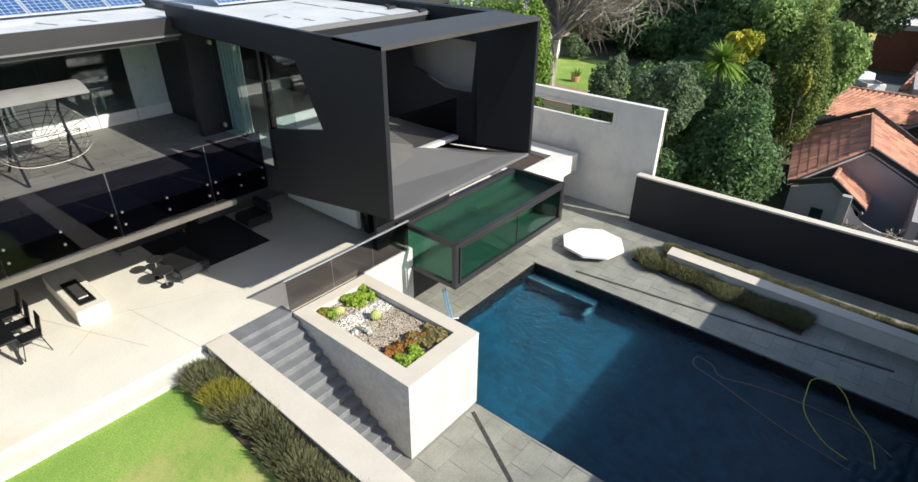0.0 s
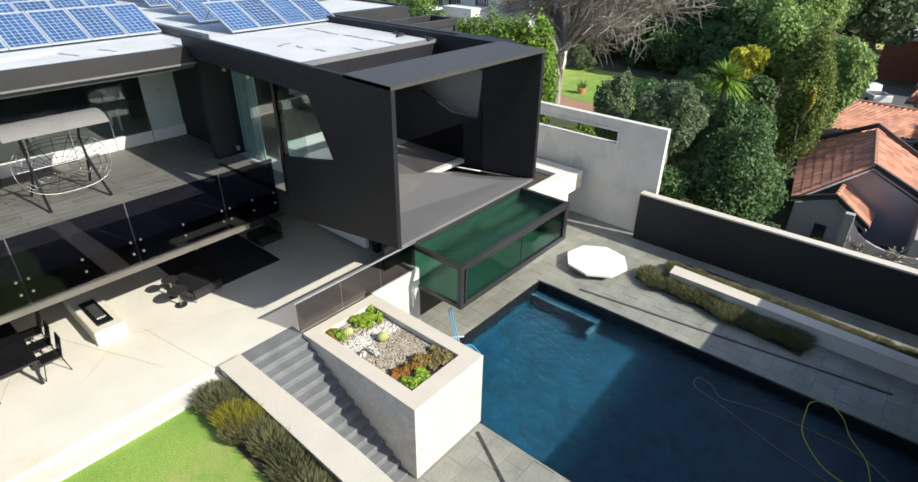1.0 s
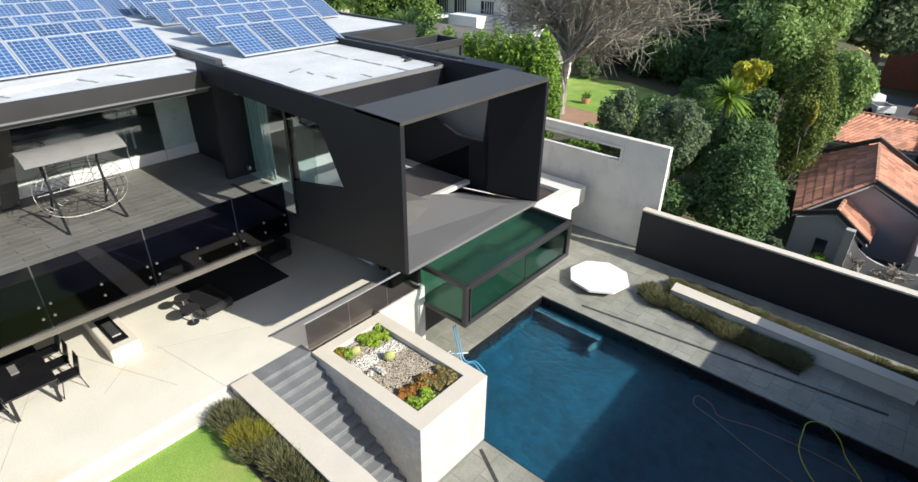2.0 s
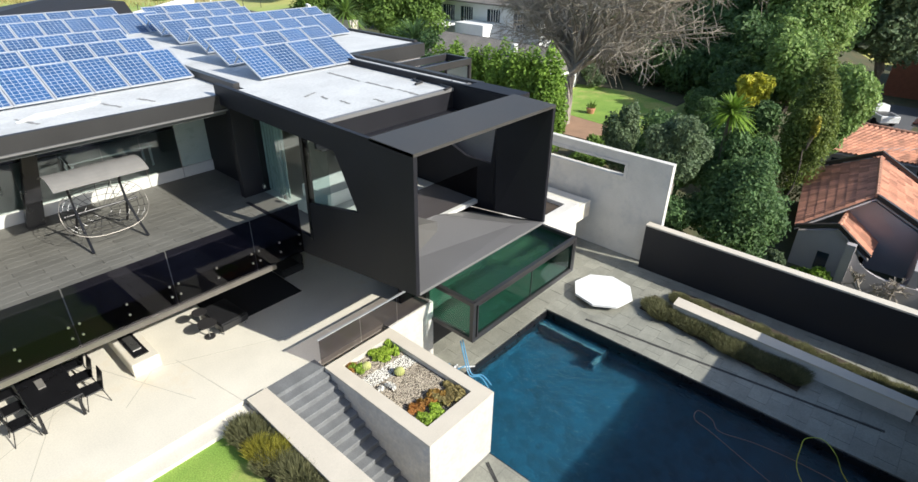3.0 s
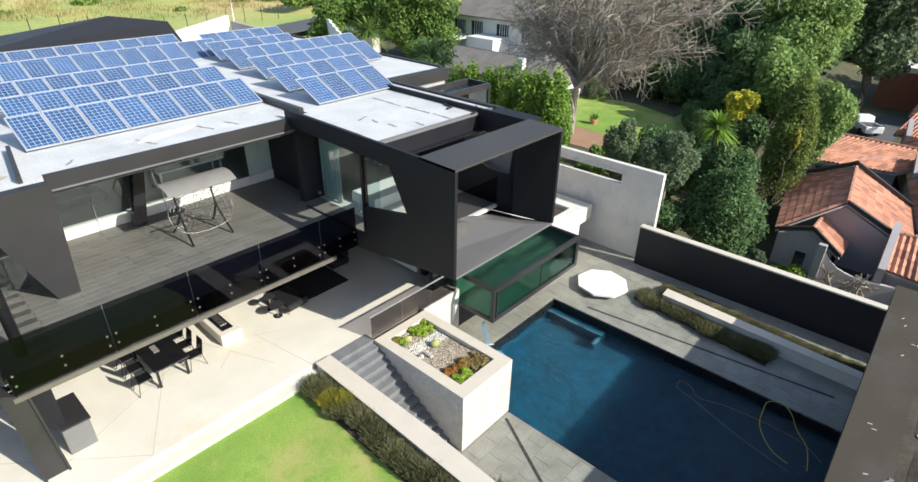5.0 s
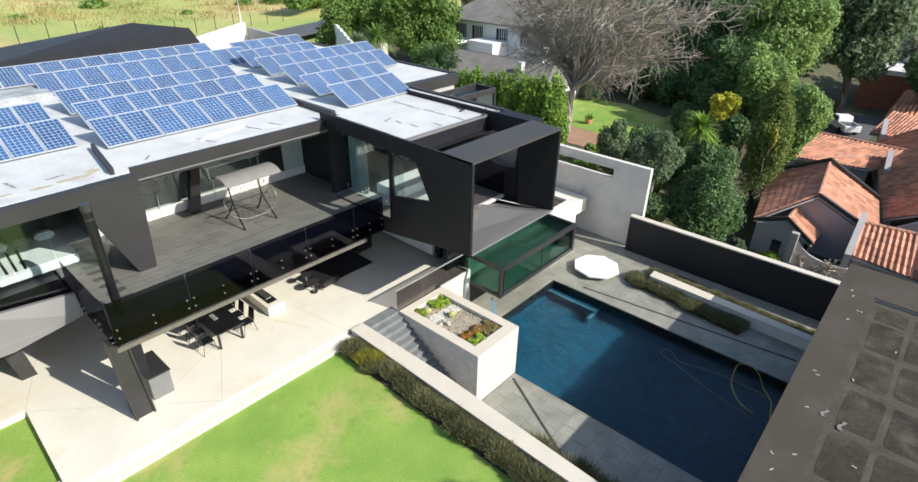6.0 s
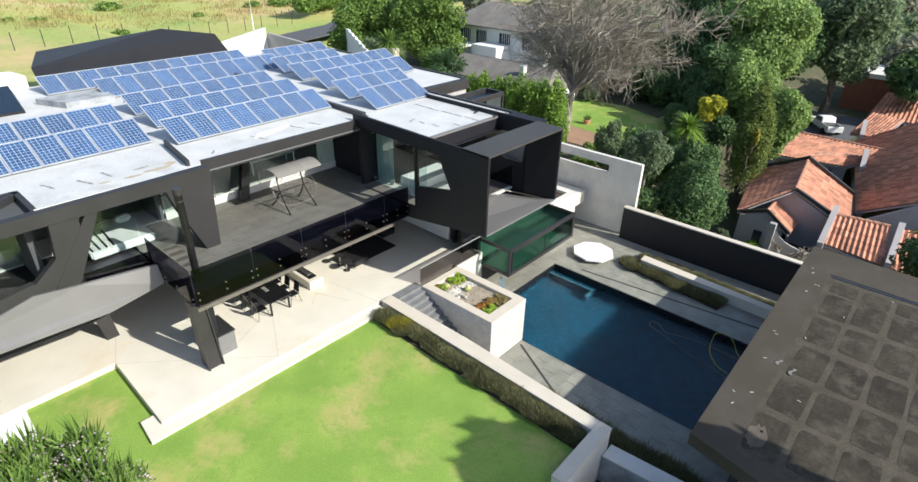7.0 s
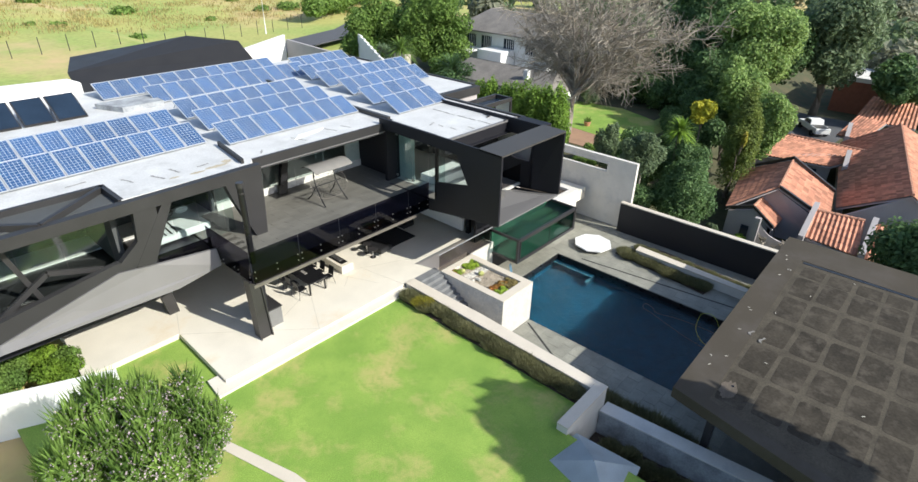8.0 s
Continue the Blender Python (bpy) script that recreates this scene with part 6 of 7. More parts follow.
# neighbour garden
bm = B()
gx = [14.3 + 2.0 * i for i in range(36)]
gy = [-40 + 2.0 * j for j in range(46)]
gv = [[bm.verts.new((x, y, ground_height(x, y) + 0.04)) for x in gx] for y in gy]
for j in range(len(gy) - 1):
    for i in range(len(gx) - 1):
        bm.faces.new((gv[j][i], gv[j][i + 1], gv[j + 1][i + 1], gv[j + 1][i]))
top("garden_ground", bm, "leaflitter", "dark shaded garden ground with leaf litter", "ground", "structure")
bm = B()
solid(bm, [(28, 7.5, -1.85), (32, 7.6, -1.85), (36.6, 9.6, -1.85), (38.4, 14, -1.85), (37.5, 19, -1.85), (31, 18.2, -1.85), (29, 14.6, -1.85)], (0, 0, 0.14))
top("garden_lawn", bm, "grass", "bright green neighbour lawn", "lawn", "structure")
bm = B()
solid(bm, [(25, 9, -1.8), (28.2, 8.5, -1.8), (29.4, 14.8, -1.8), (27, 18, -1.8), (25, 16, -1.8)], (0, 0, 0.08))
top("garden_path", bm, "paving", "terracotta paved garden path", "path", "structure")
pot = thing("flower_pot", (30.4, 13.5, -1.75), "small terracotta pot on the lawn edge", "pot")
bm = B()
tube(bm, [(30.4, 13.5, -1.75), (30.4, 13.5, -1.35)], 0.22, 12, 0.34)
part("bowl", bm, "terracotta", pot)
leaf_part("plant", blades([(30.4, 13.5, -1.4, 0.2)], 60, 0.6, 0.5, 9, 0.06), "leaf_mid", pot)
# driveway's dark bluish tone carries the shade that lies on it
bm = B()
solid(bm, [(44, 3, -3.95), (60, 4, -3.95), (60, -4.5, -3.95), (45, -3.5, -3.95)], (0, 0, 0.04))
top("driveway", bm, "asphalt", "grey paved driveway", "driveway", "structure")

truck = thing("pickup_truck", (52.5, -1.2, -3.9), "white pickup truck parked on the driveway", "pickup truck")
truck.rotation_euler = (0, 0, radians(35))
bm = B()
solid(bm, [(-2.5, -0.85, 0.45), (2.4, -0.85, 0.45), (2.45, -0.85, 0.95), (1.2, -0.85, 1.05), (0.6, -0.85, 1.1), (-2.5, -0.85, 1.1)], (0, 1.7, 0))
bevel(bm, 0.05)
part("body", bm, "white", truck, local=True)
bm = B()
solid(bm, [(-0.7, -0.75, 1.08), (1.3, -0.75, 1.06), (0.6, -0.75, 1.62), (-0.55, -0.75, 1.66)], (0, 1.5, 0))
bevel(bm, 0.06)
cab = part("cab", bm, "white", truck, local=True)
bm = B()
solid(bm, [(-0.5, -0.78, 1.14), (1.05, -0.78, 1.12), (0.52, -0.78, 1.54), (-0.42, -0.78, 1.57)], (0, 1.56, 0))
part("side_window", bm, "greyblue", cab, local=True)
bm = B()
solid(bm, [(1.27, -0.62, 1.12), (1.27, 0.62, 1.12), (0.68, 0.6, 1.6), (0.68, -0.6, 1.6)], (0.04, 0, 0.03))
part("windscreen", bm, "greyblue", cab, local=True)
bm = B()
box(bm, -2.42, -0.75, -0.72, 0.72, 0.95, 1.112)
part("load_bed", bm, "steel", truck, local=True)
for wx in (-1.6, 1.6):
    for wy in (-0.8, 0.8):
        bm = B()
        tube(bm, [(wx, wy - 0.12, 0.36), (wx, wy + 0.12, 0.36)], 0.36, 16)
        part("wheel", bm, "rug", truck, local=True)

# ---- trees ----
def tree(name, at, crown, trunk_r, leaf, n, size, seed, label, bark="bark", subs=12, category="tree", flat=0.35, shell=0.5, cone=0.0):
    """A tapered trunk with limbs into a crown of many small leaf clumps. at: foot; crown: (centre, radii)."""
    t = thing(name, at, label, category)
    rng = random.Random(seed)
    c, r = Vector(crown[0]), crown[1]
    bm = B()
    fork = Vector(at).lerp(c, 0.75)
    limb(bm, at, fork, trunk_r, trunk_r * 0.6, seed)
    clumps = []
    for k in range(subs):
        d = Vector((rng.gauss(0, 1), rng.gauss(0, 1), rng.gauss(0, 0.9))).normalized()
        p = c + Vector((d.x * r[0], d.y * r[1], d.z * r[2])) * rng.uniform(0.35, 0.78)
        s = rng.uniform(0.30, 0.5)
        if cone:
            f = 1.25 - cone * (p.z - c.z + r[2]) / (2 * r[2])
            p.x, p.y, s = c.x + (p.x - c.x) * f, c.y + (p.y - c.y) * f, s * (0.55 + 0.4 * f)
        clumps.append((tuple(p), (r[0] * s, r[1] * s, r[2] * s * 0.85)))
        if k < 7:
            limb(bm, fork, p, trunk_r * 0.4, trunk_r * 0.12, seed + k, 0.1, 5)
    part("trunk", bm, bark, t)
    leaf_part("crown", leaves(clumps, n, size, seed, flat, 1.7, shell), leaf, t)
    return t


tree("slender_tree", (16.4, 1.6, -4.3), ((17.0, 2.1, 2.0), (1.35, 1.35, 1.55)), 0.11, "leaf_grey", 20000, 0.085, 31, "slender pale-stemmed tree with a grey green crown", "palebark", 14)
tree("shrub_tree", (17.6, 4.9, -2.5), ((17.6, 4.9, 1.6), (0.8, 0.8, 2.2)), 0.10, "leaf_grey", 12000, 0.08, 32, "narrow grey green shrub behind the white wall", "bark", 14)
tree("round_tree", (18.2, -0.7, -4.4), ((18.2, -0.6, -0.1), (2.0, 2.1, 2.7)), 0.16, "leaf_dark", 34000, 0.10, 33, "dense dark green glossy tree beside the black wall", "bark", 24)
tree("round_tree", (16.6, 1.4, -4.4), ((16.8, 1.6, -1.3), (1.6, 1.7, 1.6)), 0.12, "leaf_dark", 16000, 0.10, 34, "dark green tree in the shade of its neighbours", "bark", 16)
tree("shrub_tree", (20.6, 0.6, -4.2), ((20.6, 0.6, 0.2), (1.5, 1.5, 2.3)), 0.12, "leaf_dark", 16000, 0.10, 351, "dark green shrub below the yucca palms", "bark", 16)
tree("shrub_tree", (19.0, 3.6, -3.5), ((19.0, 3.6, 0.3), (1.5, 1.6, 2.2)), 0.12, "leaf_dark", 14000, 0.10, 35, "dark green shrub behind the white wall", "bark", 16)
tree("yellow_shrub", (28.0, 2.7, -3.0), ((28.0, 2.4, 2.3), (0.85, 1.0, 0.9)), 0.10, "leaf_yellow", 3600, 0.2, 36, "bright yellow flowering shrub", "bark", 12)
tree("conifer", (28.8, -0.4, -4.2), ((28.8, -0.5, 0.9), (1.8, 1.8, 4.3)), 0.2, "leaf_conifer", 30000, 0.10, 37, "tall upright green conifer with golden tips", "bark", 60, cone=1.15)
tree("conifer", (27.2, -0.6, -4.2), ((27.4, -1.0, 1.2), (0.22, 0.22, 0.8)), 0.05, "leaf_golden", 500, 0.10, 38, "golden tipped conifer shoots", "bark", 14)
tree("feathery_tree", (34.5, -0.2, -4.3), ((33.8, -0.9, 0.9), (2.0, 2.0, 3.4)), 0.2, "leaf_sunny", 22000, 0.15, 39, "soft grey green feathery tree", "bark", 20)
tree("feathery_tree", (37.0, 3.0, -4.3), ((37.0, 2.5, 2.4), (2.6, 2.4, 3.2)), 0.25, "leaf_sunny", 20000, 0.17, 40, "light green feathery tree", "bark", 18)
tree("tall_tree", (46, 6.2, -3.4), ((45.5, 4.6, 5.4), (4.2, 4.6, 4.0)), 0.4, "leaf_sunny", 40000, 0.19, 41, "tall broad light green tree", "bark", 26)
tree("tall_tree", (44, 9.5, -3.0), ((46, 9.5, 2.0), (4.0, 4.0, 5.5)), 0.45, "leaf_dark", 28000, 0.22, 42, "tall dark evergreen tree", "bark", 24)
tree("tall_tree", (54, 12, -3.0), ((54, 12.5, 4.5), (5.0, 5.0, 7.0)), 0.5, "leaf_dark", 30000, 0.26, 43, "tall dark evergreen tree", "bark", 26)
tree("tall_tree", (60, 0.5, -4), ((60, 0.7, 4.2), (5.2, 5.0, 6.0)), 0.5, "leaf_grey", 28000, 0.27, 44, "large grey green tree", "bark", 26)
tree("tall_tree", (56, 6.0, -4), ((56, 6.0, 3.0), (4.0, 4.0, 6.0)), 0.5, "leaf_dark", 20000, 0.26, 45, "tall dark evergreen tree", "bark", 22)
tree("dark_tree", (60, -7, -4), ((60, -7, 1.2), (2.6, 2.8, 3.0)), 0.3, "leaf_dark", 6000, 0.3, 46, "dark purple brown tree near the brick house", "bark", 14)
tree("street_tree", (34, 37, 0), ((34, 37, 4.2), (4.5, 4.5, 4.5)), 0.4, "leaf_mid", 28000, 0.2, 47, "leafy green tree by the street", "bark", 24)
tree("street_tree", (30, 43, 0), ((30, 43, 3.6), (4.0, 3.6, 3.6)), 0.35, "leaf_mid", 20000, 0.2, 48, "leafy green tree by the street", "bark", 20)
tree("street_tree", (44, 48, 0), ((44, 47, 4.0), (5.5, 5.0, 4.6)), 0.4, "leaf_dark", 20000, 0.25, 49, "dark green tree by the street", "bark", 22)
tree("dark_tree", (17.2, -12.6, -4.4), ((17.2, -12.8, 0.2), (1.9, 2.4, 2.6)), 0.2, "leaf_dark", 12000, 0.15, 50, "dense dark green tree behind the pavilion", "bark", 20)
for k, (x, y, z, r, leaf) in enumerate(((22.5, 8.2, -1.0, 1.0, "leaf_mid"), (21.5, 7.0, -1.0, 0.8, "leaf_lime"), (24, 7.0, -1.1, 0.9, "leaf_grey"), (19.6, 7.6, -1.0, 0.9, "leaf_mid"), (20.4, -3.6, -3.7, 0.9, "leaf_lime"), (18.4, -4.9, -3.4, 0.95, "leaf_lime"), (17.8, -3.2, -3.6, 0.7, "leaf_yellow"), (21.0, -2.0, -3.8, 0.7, "leaf_grey"), (26.5, 5.5, -1.2, 1.2, "leaf_dark"), (30, 5.0, -1.0, 1.5, "leaf_dark"), (33, 6.0, -1.0, 1.4, "leaf_dark"), (37.5, 17.5, -1.0, 1.3, "leaf_grey"), (36.5, 8.0, -1.0, 1.5, "leaf_dark"), (22, 22, 2.0, 2.2, "leaf_dark"), (25, 27, 2.0, 2.2, "leaf_mid"), (19.5, 19.5, 1.5, 1.6, "leaf_dark"))):
    tree("garden_shrub", (x, y, z - r), ((x, y, z), (r, r, r * 0.9)), 0.05, leaf, 4200, 0.07 + 0.03 * r, 60 + k, {"leaf_mid": "rounded green garden shrub", "leaf_lime": "bright green garden shrub in sun", "leaf_grey": "grey green garden shrub", "leaf_yellow": "yellowish dry garden shrub", "leaf_dark": "dark green garden shrub in shade"}[leaf], "bark", 9, "shrub")
# tall hedge east of the house
for k in range(7):
    y = 8.2 + 1.05 * k
    tree("hedge_tree", (16.2, y, -1.7), ((16.2 + 0.2 * (k % 2), y, 2.3), (1.15, 0.95, 3.2 + 0.25 * math.sin(k * 2.1))), 0.10, "leaf_hedge", 11000, 0.105, 90 + k, "bright green tall hedge tree beside the house", "bark", 18)


def rosette(name, at, n, length, leaf, seed, label, trunk=True):
    """A palm or yucca: a short trunk and long arching leaves."""
    p = thing(name, at, label, "palm")
    rng = random.Random(seed)
    bm = B()
    tube(bm, [(at[0], at[1], at[2] - (3.0 if trunk else 0.3)), at], 0.14, 8, 0.12)
    part("trunk", bm, "bark", p)
    bm = B()
    for k in range(n):
        a, e = rng.random() * math.tau, rng.uniform(-0.5, 1.3)
        d = Vector((math.cos(a) * math.cos(e), math.sin(a) * math.cos(e), math.sin(e)))
        w = Vector((-math.sin(a), math.cos(a), 0)) * 0.055
        l = length * rng.uniform(0.75, 1.1)
        pts = [Vector(at) + d * l * s + Vector((0, 0, -0.55 * l * s * s * 0.6)) for s in (0.05, 0.4, 0.75, 1.0)]
        v = [(bm.verts.new(q - w * f), bm.verts.new(q + w * f)) for q, f in zip(pts, (0.7, 1.0, 0.7, 0.08))]
        for a2, b2 in zip(v, v[1:]):
            bm.faces.new((a2[0], a2[1], b2[1], b2[0]))
    part("leaves", bm, leaf, p, kind="stuff")


rosette("palm", (20.2, 1.2, 2.9), 170, 1.3, "leaf_lime", 1, "pale green yucca palm among the trees")
rosette("palm", (20.8, 0.7, 1.6), 130, 1.2, "leaf_mid", 2, "green yucca palm among the trees")
rosette("palm", (20.0, 27.6, 4.6), 150, 1.9, "leaf_mid", 3, "spiky green yucca beside the street wall")
rosette("palm", (23.5, 24.4, 2.8), 220, 2.4, "leaf_dark", 4, "broad dark fan palm behind the roof")
for k in range(4):
    rosette("palm", (20.6 + 0.3 * k, 29.5 + 0.9 * k, 3.9), 60, 0.9, "leaf_grey", 10 + k, "small spiky agave along the wall", False)


def bare_tree(name, at, height, spread, seed, label, mat="twig", r=0.32, depth=5, sides=5):
    """A leafless tree: limbs that fork again and again into fine twigs."""
    t = thing(name, at, label, "tree")
    rng = random.Random(seed)
    bm, fine = B(), []

    def grow(p, d, l, rad, level):
        q = p + d * l
        if level <= 2:
            mid = p.lerp(q, 0.5) + Vector((rng.uniform(-1, 1), rng.uniform(-1, 1), 0)) * l * 0.06
            tube(bm, [p, mid, q], rad, sides, rad * 0.62)
        else:
            fine.append((p, q, rad))
        if level >= depth:
            return
        for k in range(3 if level < 2 else rng.choice((3, 4))):
            nd = (d + Vector((rng.gauss(0, 1), rng.gauss(0, 1), rng.gauss(0.1, 0.6))) * spread).normalized()
            grow(p.lerp(q, rng.uniform(0.55, 1.0)), nd, l * rng.uniform(0.6, 0.82), rad * 0.56, level + 1)

    grow(Vector(at), Vector((0.05, 0.02, 1)).normalized(), height * 0.30, r, 0)
    part("trunk", bm, "palebark", t)
    vs, fs = [], []
    for p, q, rad in fine:
        d = (q - p).normalized()
        for w in (d.cross(Vector((0, 0, 1))), d.cross(Vector((1, 0.3, 0)))):
            w = w.normalized() * max(rad, 0.026)
            b = len(vs)
            vs += [p - w, p + w, q + w * 0.4, q - w * 0.4]
            fs.append((b, b + 1, b + 2, b + 3))
    leaf_part("fine_branching", (np.array([tuple(v) for v in vs]), np.array(fs)), mat, t)["kind"] = "stuff"


def broad_bare_tree(at, centre, radii, limbs, seed, label):
    """A broad leafless tree: limbs out to an ellipsoid, boughs and drooping twigs along them."""
    t = thing("bare_tree", at, label, "tree")
    rng = random.Random(seed)
    bm = B()
    c = Vector(centre)
    fork = Vector((at[0] + 0.2, at[1], at[2] + 3.2))
    tube(bm, [at, Vector(at).lerp(fork, 0.5) + Vector((0.08, 0.05, 0)), fork], 0.42, 9, 0.34)
    fine = []

    def unit():
        return Vector((rng.gauss(0, 1), rng.gauss(0, 1), rng.gauss(0, 1))).normalized()

    for k in range(limbs):
        d = unit()
        e = c + Vector((d.x * radii[0], d.y * radii[1], d.z * radii[2])) * rng.uniform(0.6, 0.92)
        base = fork.lerp(c, rng.uniform(0.0, 0.45))
        mid = base.lerp(e, 0.45) + Vector((0, 0, 1.0)) + unit() * 0.5
        pts = [base, base.lerp(mid, 0.6), mid, mid.lerp(e, 0.5) + unit() * 0.3, e]
        tube(bm, pts, 0.13, 5, 0.03)
        for j in range(16):
            s = rng.uniform(0.3, 1.0)
            i = min(int(s * 4), 3)
            p = pts[i].lerp(pts[i + 1], s * 4 - i)
            q = p + (unit() + (e - base).normalized() * 0.8 + Vector((0, 0, 0.15))).normalized() * rng.uniform(1.0, 2.4)
            m = p.lerp(q, 0.5) + unit() * 0.2
            fine.append((p, m, 0.034)), fine.append((m, q, 0.024))
            for w in range(9):
                o = p.lerp(m, rng.random()) if w % 2 else m.lerp(q, rng.random())
                r = o + (unit() + (q - p).normalized() * 0.7 + Vector((0, 0, -0.25))).normalized() * rng.uniform(0.5, 1.3)
                fine.append((o, r, 0.016))
    part("trunk", bm, "palebark", t)
    vs, fs = [], []
    for p, q, rad in fine:
        d = (q - p).normalized()
        for w in (d.cross(Vector((0, 0, 1))), d.cross(Vector((1, 0.3, 0)))):
            w = w.normalized() * rad
            b = len(vs)
            vs += [p - w, p + w, q + w * 0.5, q - w * 0.5]
            fs.append((b, b + 1, b + 2, b + 3))
    leaf_part("fine_branching", (np.array([tuple(v) for v in vs]), np.array(fs)), "twig", t)["kind"] = "stuff"


broad_bare_tree((27.0, 13.6, -1.75), (28.8, 12.2, 7.0), (6.4, 9.6, 5.2), 64, 7, "large leafless winter tree with fine grey twigs")
for k, (x, y, z, r, h, m) in enumerate(((43, 14, 1.0, 3.2, 4.0, "leaf_dark"), (41.5, 10.5, 0.0, 2.6, 3.0, "leaf_dark"), (47, 17.5, 2.5, 4.0, 5.0, "leaf_dark"), (45, 22, 2.0, 3.5, 4.5, "leaf_mid"), (40, 6.5, 1.0, 2.8, 4.0, "leaf_dark"), (52, 24, 3.0, 4.5, 5.5, "leaf_dark"), (37, 5.0, -0.5, 2.0, 2.4, "leaf_dark"), (31.5, 3.4, -0.8, 1.8, 2.4, "leaf_dark"), (24.5, 2.2, -1.0, 1.8, 2.6, "leaf_dark"), (22.5, 4.6, -1.0, 1.6, 2.2, "leaf_dark"))):
    tree("garden_tree", (x, y, ground_height(x, y)), ((x, y, z), (r, r, h)), 0.2, m, 12000, 0.07 * r ** 0.5 + 0.08, 500 + k, "dense dark green tree at the back of the gardens" if m == "leaf_dark" else "leafy mid green tree at the back of the gardens", "bark", 18)
bare_tree("bare_shrub", (20.3, -5.6, -4.2), 2.6, 0.8, 9, "pale leafless frangipani shrub", r=0.10, depth=4)
bare_tree("bare_shrub", (21.0, -6.6, -4.2), 2.4, 0.8, 10, "pale leafless frangipani shrub", r=0.10, depth=4)

# flowering bush at the lawn's west edge
bush = thing("flowering_bush", (-14.2, 0.8, -0.6), "big green bush covered in pale pink blossom", "bush")
rng = random.Random(77)
clumps, spikes = [], []
for k in range(70):
    d = Vector((rng.gauss(0, 1), rng.gauss(0, 1), rng.gauss(0.35, 0.8))).normalized()
    s = rng.uniform(0.55, 0.98)
    p = Vector((-14.2 + 2.1 * d.x * s, 0.8 + 2.1 * d.y * s, 1.9 + 2.0 * d.z * s))
    if p.z < -0.2:
        continue
    clumps.append((tuple(p), (0.42, 0.42, 0.5)))
    spikes.append((p.x, p.y, p.z + 0.15, 0.3))
leaf_part("foliage", leaves(clumps, 30000, 0.075, 5, 0.5, 2.2, 0.3), "leaf_mid", bush)
leaf_part("shoot_mass", blades(spikes, 5000, 0.75, 0.4, 8, 0.035), "leaf_mid", bush)
leaf_part("blossom", leaves(clumps, 17000, 0.042, 6, 0.5, 1.2, 0.95), "blossom", bush, "pale pink blossom")
bm = B()
for k in range(6):
    limb(bm, (-14.2 + 0.05 * k, 0.8, -0.6), (-14.2 + math.cos(k) * 1.0, 0.8 + math.sin(k) * 1.0, 1.8), 0.07, 0.02, k)
part("stem", bm, "bark", bush)
# tall tree south of the pavilion, whose shade falls on lawn and roof
tree("tall_tree", (-1.0, -22.4, -2.0), ((-0.3, -21.3, 8.9), (2.5, 3.1, 3.1)), 0.3, "leaf_dark", 14000, 0.28, 401, "tall leafy tree south of the pavilion", "bark", 20)
for k, (x, y) in enumerate(((-13.9, 9.6), (-14.4, 10.3), (-15.2, 10.6), (-14.5, 9.3), (-15.6, 9.8), (-14.0, 8.9))):
    s = thing("garden_shrub", (x, y, -0.55), "bright green low shrub below the house", "shrub")
    leaf_part("foliage", leaves([((x, y, -0.15), (0.5, 0.5, 0.4)), ((x + 0.2, y - 0.2, 0.0), (0.35, 0.35, 0.35))], 1800, 0.07, 200 + k, 0.5), "leaf_lime" if k % 2 else "leaf_mid", s)

# far woods and field scrub
rngw = np.random.default_rng(4)
clumps = []
for k in range(230):
    x, y = rngw.uniform(62, 190), rngw.uniform(-70, 95)
    if y > 60 and x < 90:
        continue
    h = rngw.uniform(3, 7)
    clumps.append(((x, y, ground_height(x, y) + h * 0.55), (h * 0.6, h * 0.6, h * 0.6)))
half = len(clumps) // 2
leaf_stuff("far_woods", leaves(clumps[:half], 45000, 0.75, 300, 0.4), "leaf_grey", "distant green woods", "woods")
leaf_stuff("far_woods", leaves(clumps[half:], 45000, 0.75, 301, 0.4), "leaf_far", "distant hazy grey brown woods", "woods")
clumps = []
for k in range(40):
    x, y = rngw.uniform(-60, 75), rngw.uniform(78, 150)
    h = rngw.uniform(0.4, 1.3) * (1 + (y > 115))
    clumps.append(((x, y, ground_height(x, y) + h * 0.3), (h * 1.8, h * 1.5, h * 0.8)))
for k in range(14):
    x = 46 + 2.2 * k
    clumps.append(((x, 78 + 1.4 * k, 2.2), (1.8, 1.8, 1.8)))
leaf_stuff("field_scrub", leaves(clumps, 42000, 0.32, 302, 0.5), "leaf_mid", "green scrub and bushes on the field", "scrub")
spots = [(rngw.uniform(-70, 80), rngw.uniform(84, 190)) for _ in range(1600)]
spots = [(x, y, ground_height(x, y), rngw.uniform(1.5, 4.5)) for x, y in spots]
M["straw"] = foliage("dry straw", (0.45, 0.36, 0.16), (0.28, 0.25, 0.09))
leaf_stuff("dry_grass", blades(spots, 60000, 0.7, 0.3, 303, 0.10), "straw", "tall dry yellow grass on the field", "grass")

# ---- paving and deck pieces ----
rng = random.Random(21)
tile_meshes = [shared("paving_tile", bevel(box(B(), -w / 2, w / 2, -0.257, 0.257, -0.03, 0.0), 0.004), "slate") for w in (0.778, 0.780)]
count = 0
rest = B()


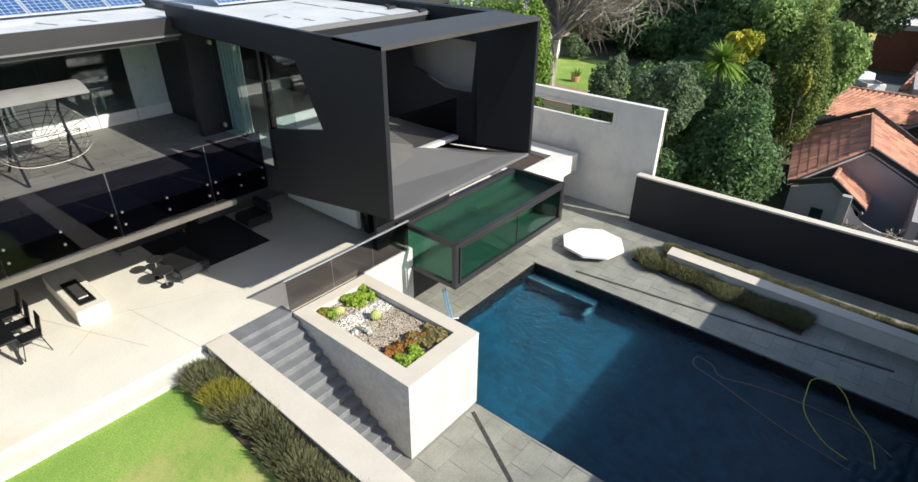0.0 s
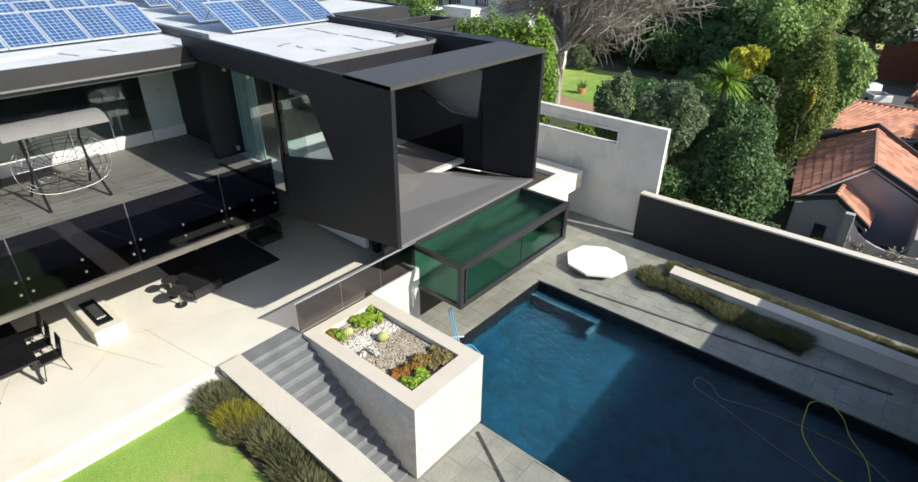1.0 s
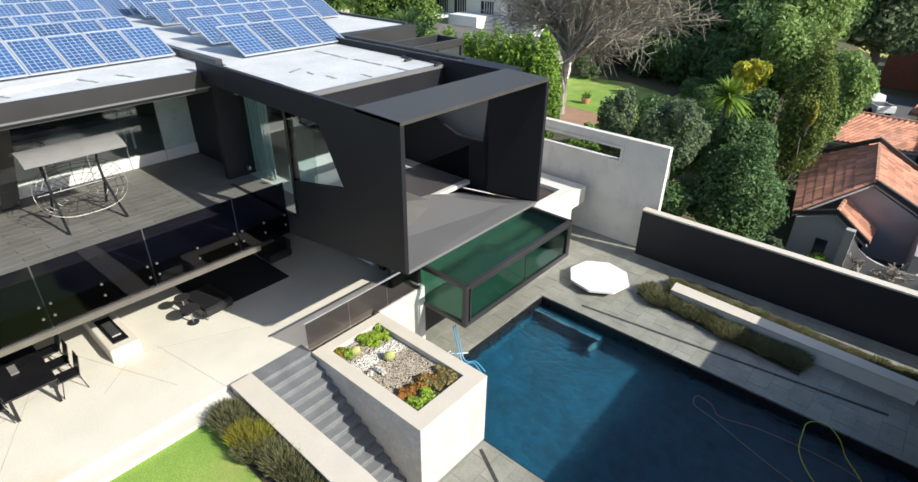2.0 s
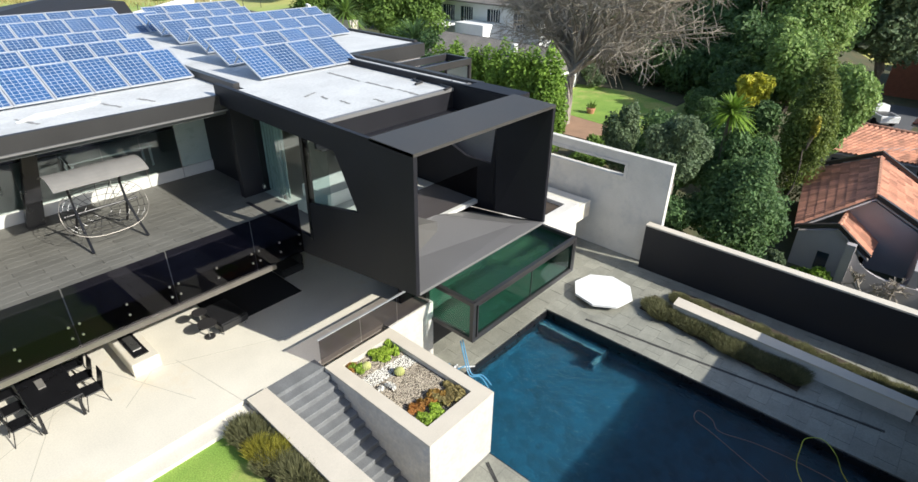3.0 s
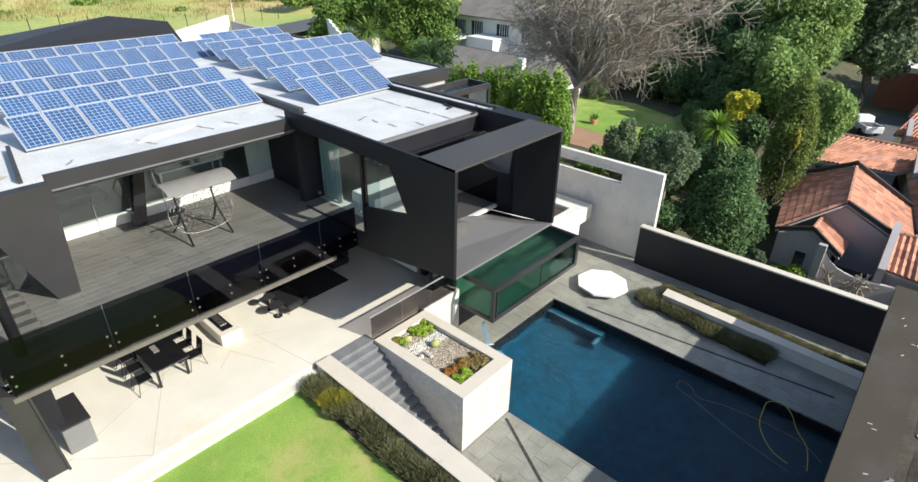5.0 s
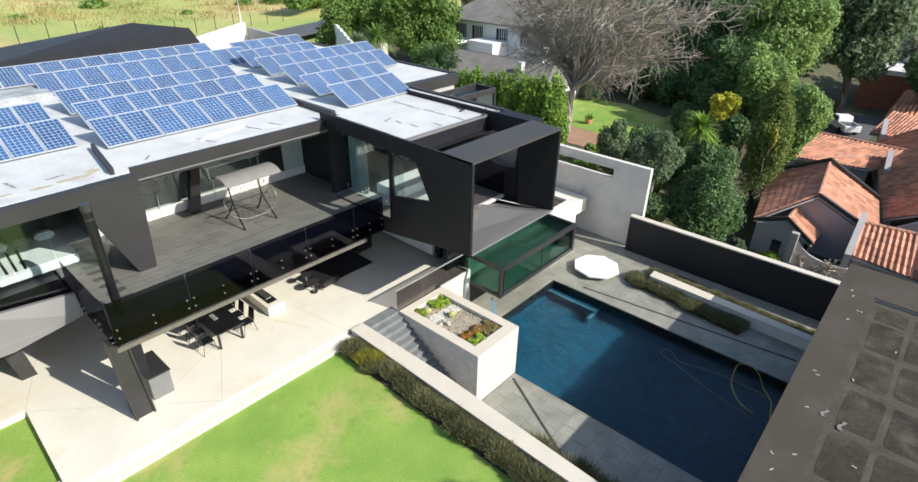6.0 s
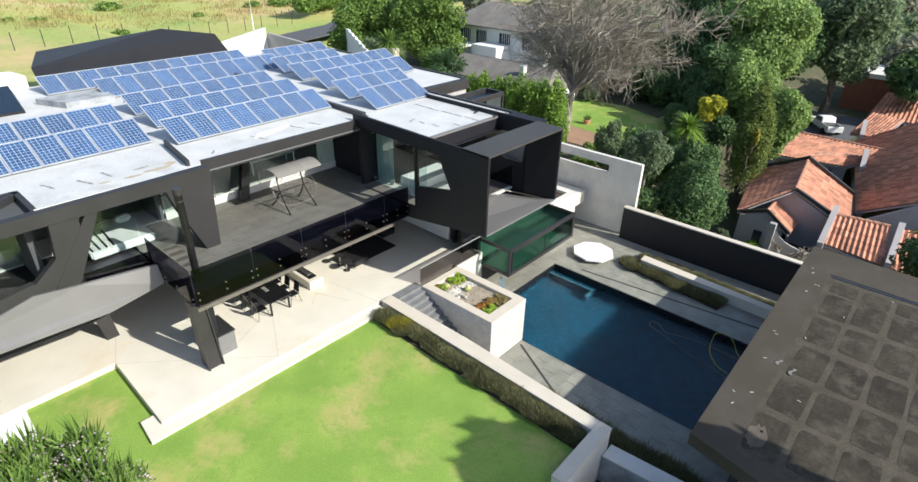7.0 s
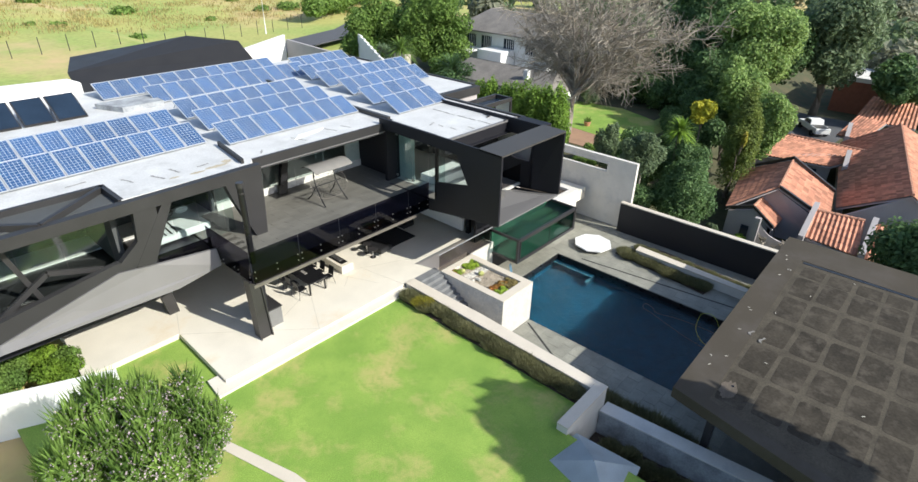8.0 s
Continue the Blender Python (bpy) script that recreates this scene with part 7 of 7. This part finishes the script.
def clip_tile(x, y):
    """The tile's rectangle cut back at the pool's edge and the walls, or nothing."""
    x0, x1, y0, y1 = x - 0.389, x + 0.389, y - 0.257, y + 0.257
    if y > 0.12:
        x0 = max(x0, 2.36)
    x0, x1 = max(x0, -1.42), min(x1, 13.39 if y < 1.4 else 13.89)
    if y0 < 2.46 and x1 > 2.15 and x0 < 8.45:
        if x1 <= 8.45 and x0 >= 2.15:
            y0 = 2.465
        elif x > 8.0 and y < 2.46:
            x0 = 8.455
        elif x < 3.0 and y < 2.46:
            x1 = 2.145
        else:
            y0 = 2.465
    return (x0, x1, y0, y1) if x1 - x0 > 0.03 and y1 - y0 > 0.03 else None


for j in range(-18, 15):
    y = 0.525 * j + 0.2
    for i in range(-3, 19):
        x = 0.79 * i + (0.395 if j % 2 else 0.0) + 0.1
        r = clip_tile(x, y)
        if not r or (y > 4.0 and x < 9.4) or (9.6 < x < 12.4 and y > 4.2):
            continue
        whole = r[1] - r[0] > 0.76 and r[3] - r[2] > 0.5
        z = -2.05 + rng.uniform(-0.003, 0.003)
        if whole and count < 300 and y > -7.5:
            piece("paving_tile", rng.choice(tile_meshes), (x, y, z), pool_deck)
            count += 1
        elif y > -7.5:
            part("paving_tile", box(B(), r[0], r[1], r[2], r[3], z - 0.03, z), "slate", pool_deck)
        else:
            box(rest, r[0], r[1], r[2], r[3], z - 0.03, z)
part("paving_rest", rest, "slate", pool_deck, "", kind="stuff")
# gravel slots in the paving
for p, q in (((8.86, 1.13), (9.95, -7.5)), ((1.88, -0.15), (0.1, -3.4))):
    bm = B()
    bar(bm, (*p, -2.047), (*q, -2.047), 0.09, 0.012)
    slot = top("drain_slot", bm, "darkgravel", "narrow gravel drain slot in the paving", "drain", "structure")

plank = [shared("deck_tile", bevel(box(B(), -0.518, 0.518, -0.124, 0.124, -0.02, 0.0), 0.003), "decktile") for _ in range(2)]
for j in range(23):
    y = 5.48 + 0.252 * j
    for i in range(-1, 10):
        x = -7.75 + 1.042 * i + (0.52 if j % 2 else 0)
        if x < -8.35 or x > 1.12:
            continue
        piece("deck_tile", plank[j % 2], (max(x, -7.76), y, 2.89), deck)
# saw-cut joints in the patio, laid as thin dark strips
for p, q in (((-10.4, 7.8), (-6.5, 4.2)), ((-6.5, 4.2), (-4.2, 8.6)), ((-4.2, 8.6), (-2.7, 5.0)), ((-3.0, 6.7), (-3.9, 5.9)), ((-2.7, 6.7), (0.6, 5.2)), ((-8.0, 5.4), (-4.4, 7.2)), ((-2.0, 4.2), (-2.4, 6.7)), ((-10.4, 7.85), (-9.2, 11.0))):
    bm = B()
    bar(bm, (*p, 0.0015), (*q, 0.0015), 0.016, 0.003)
    part("joint", bm, "sawcut", patio)
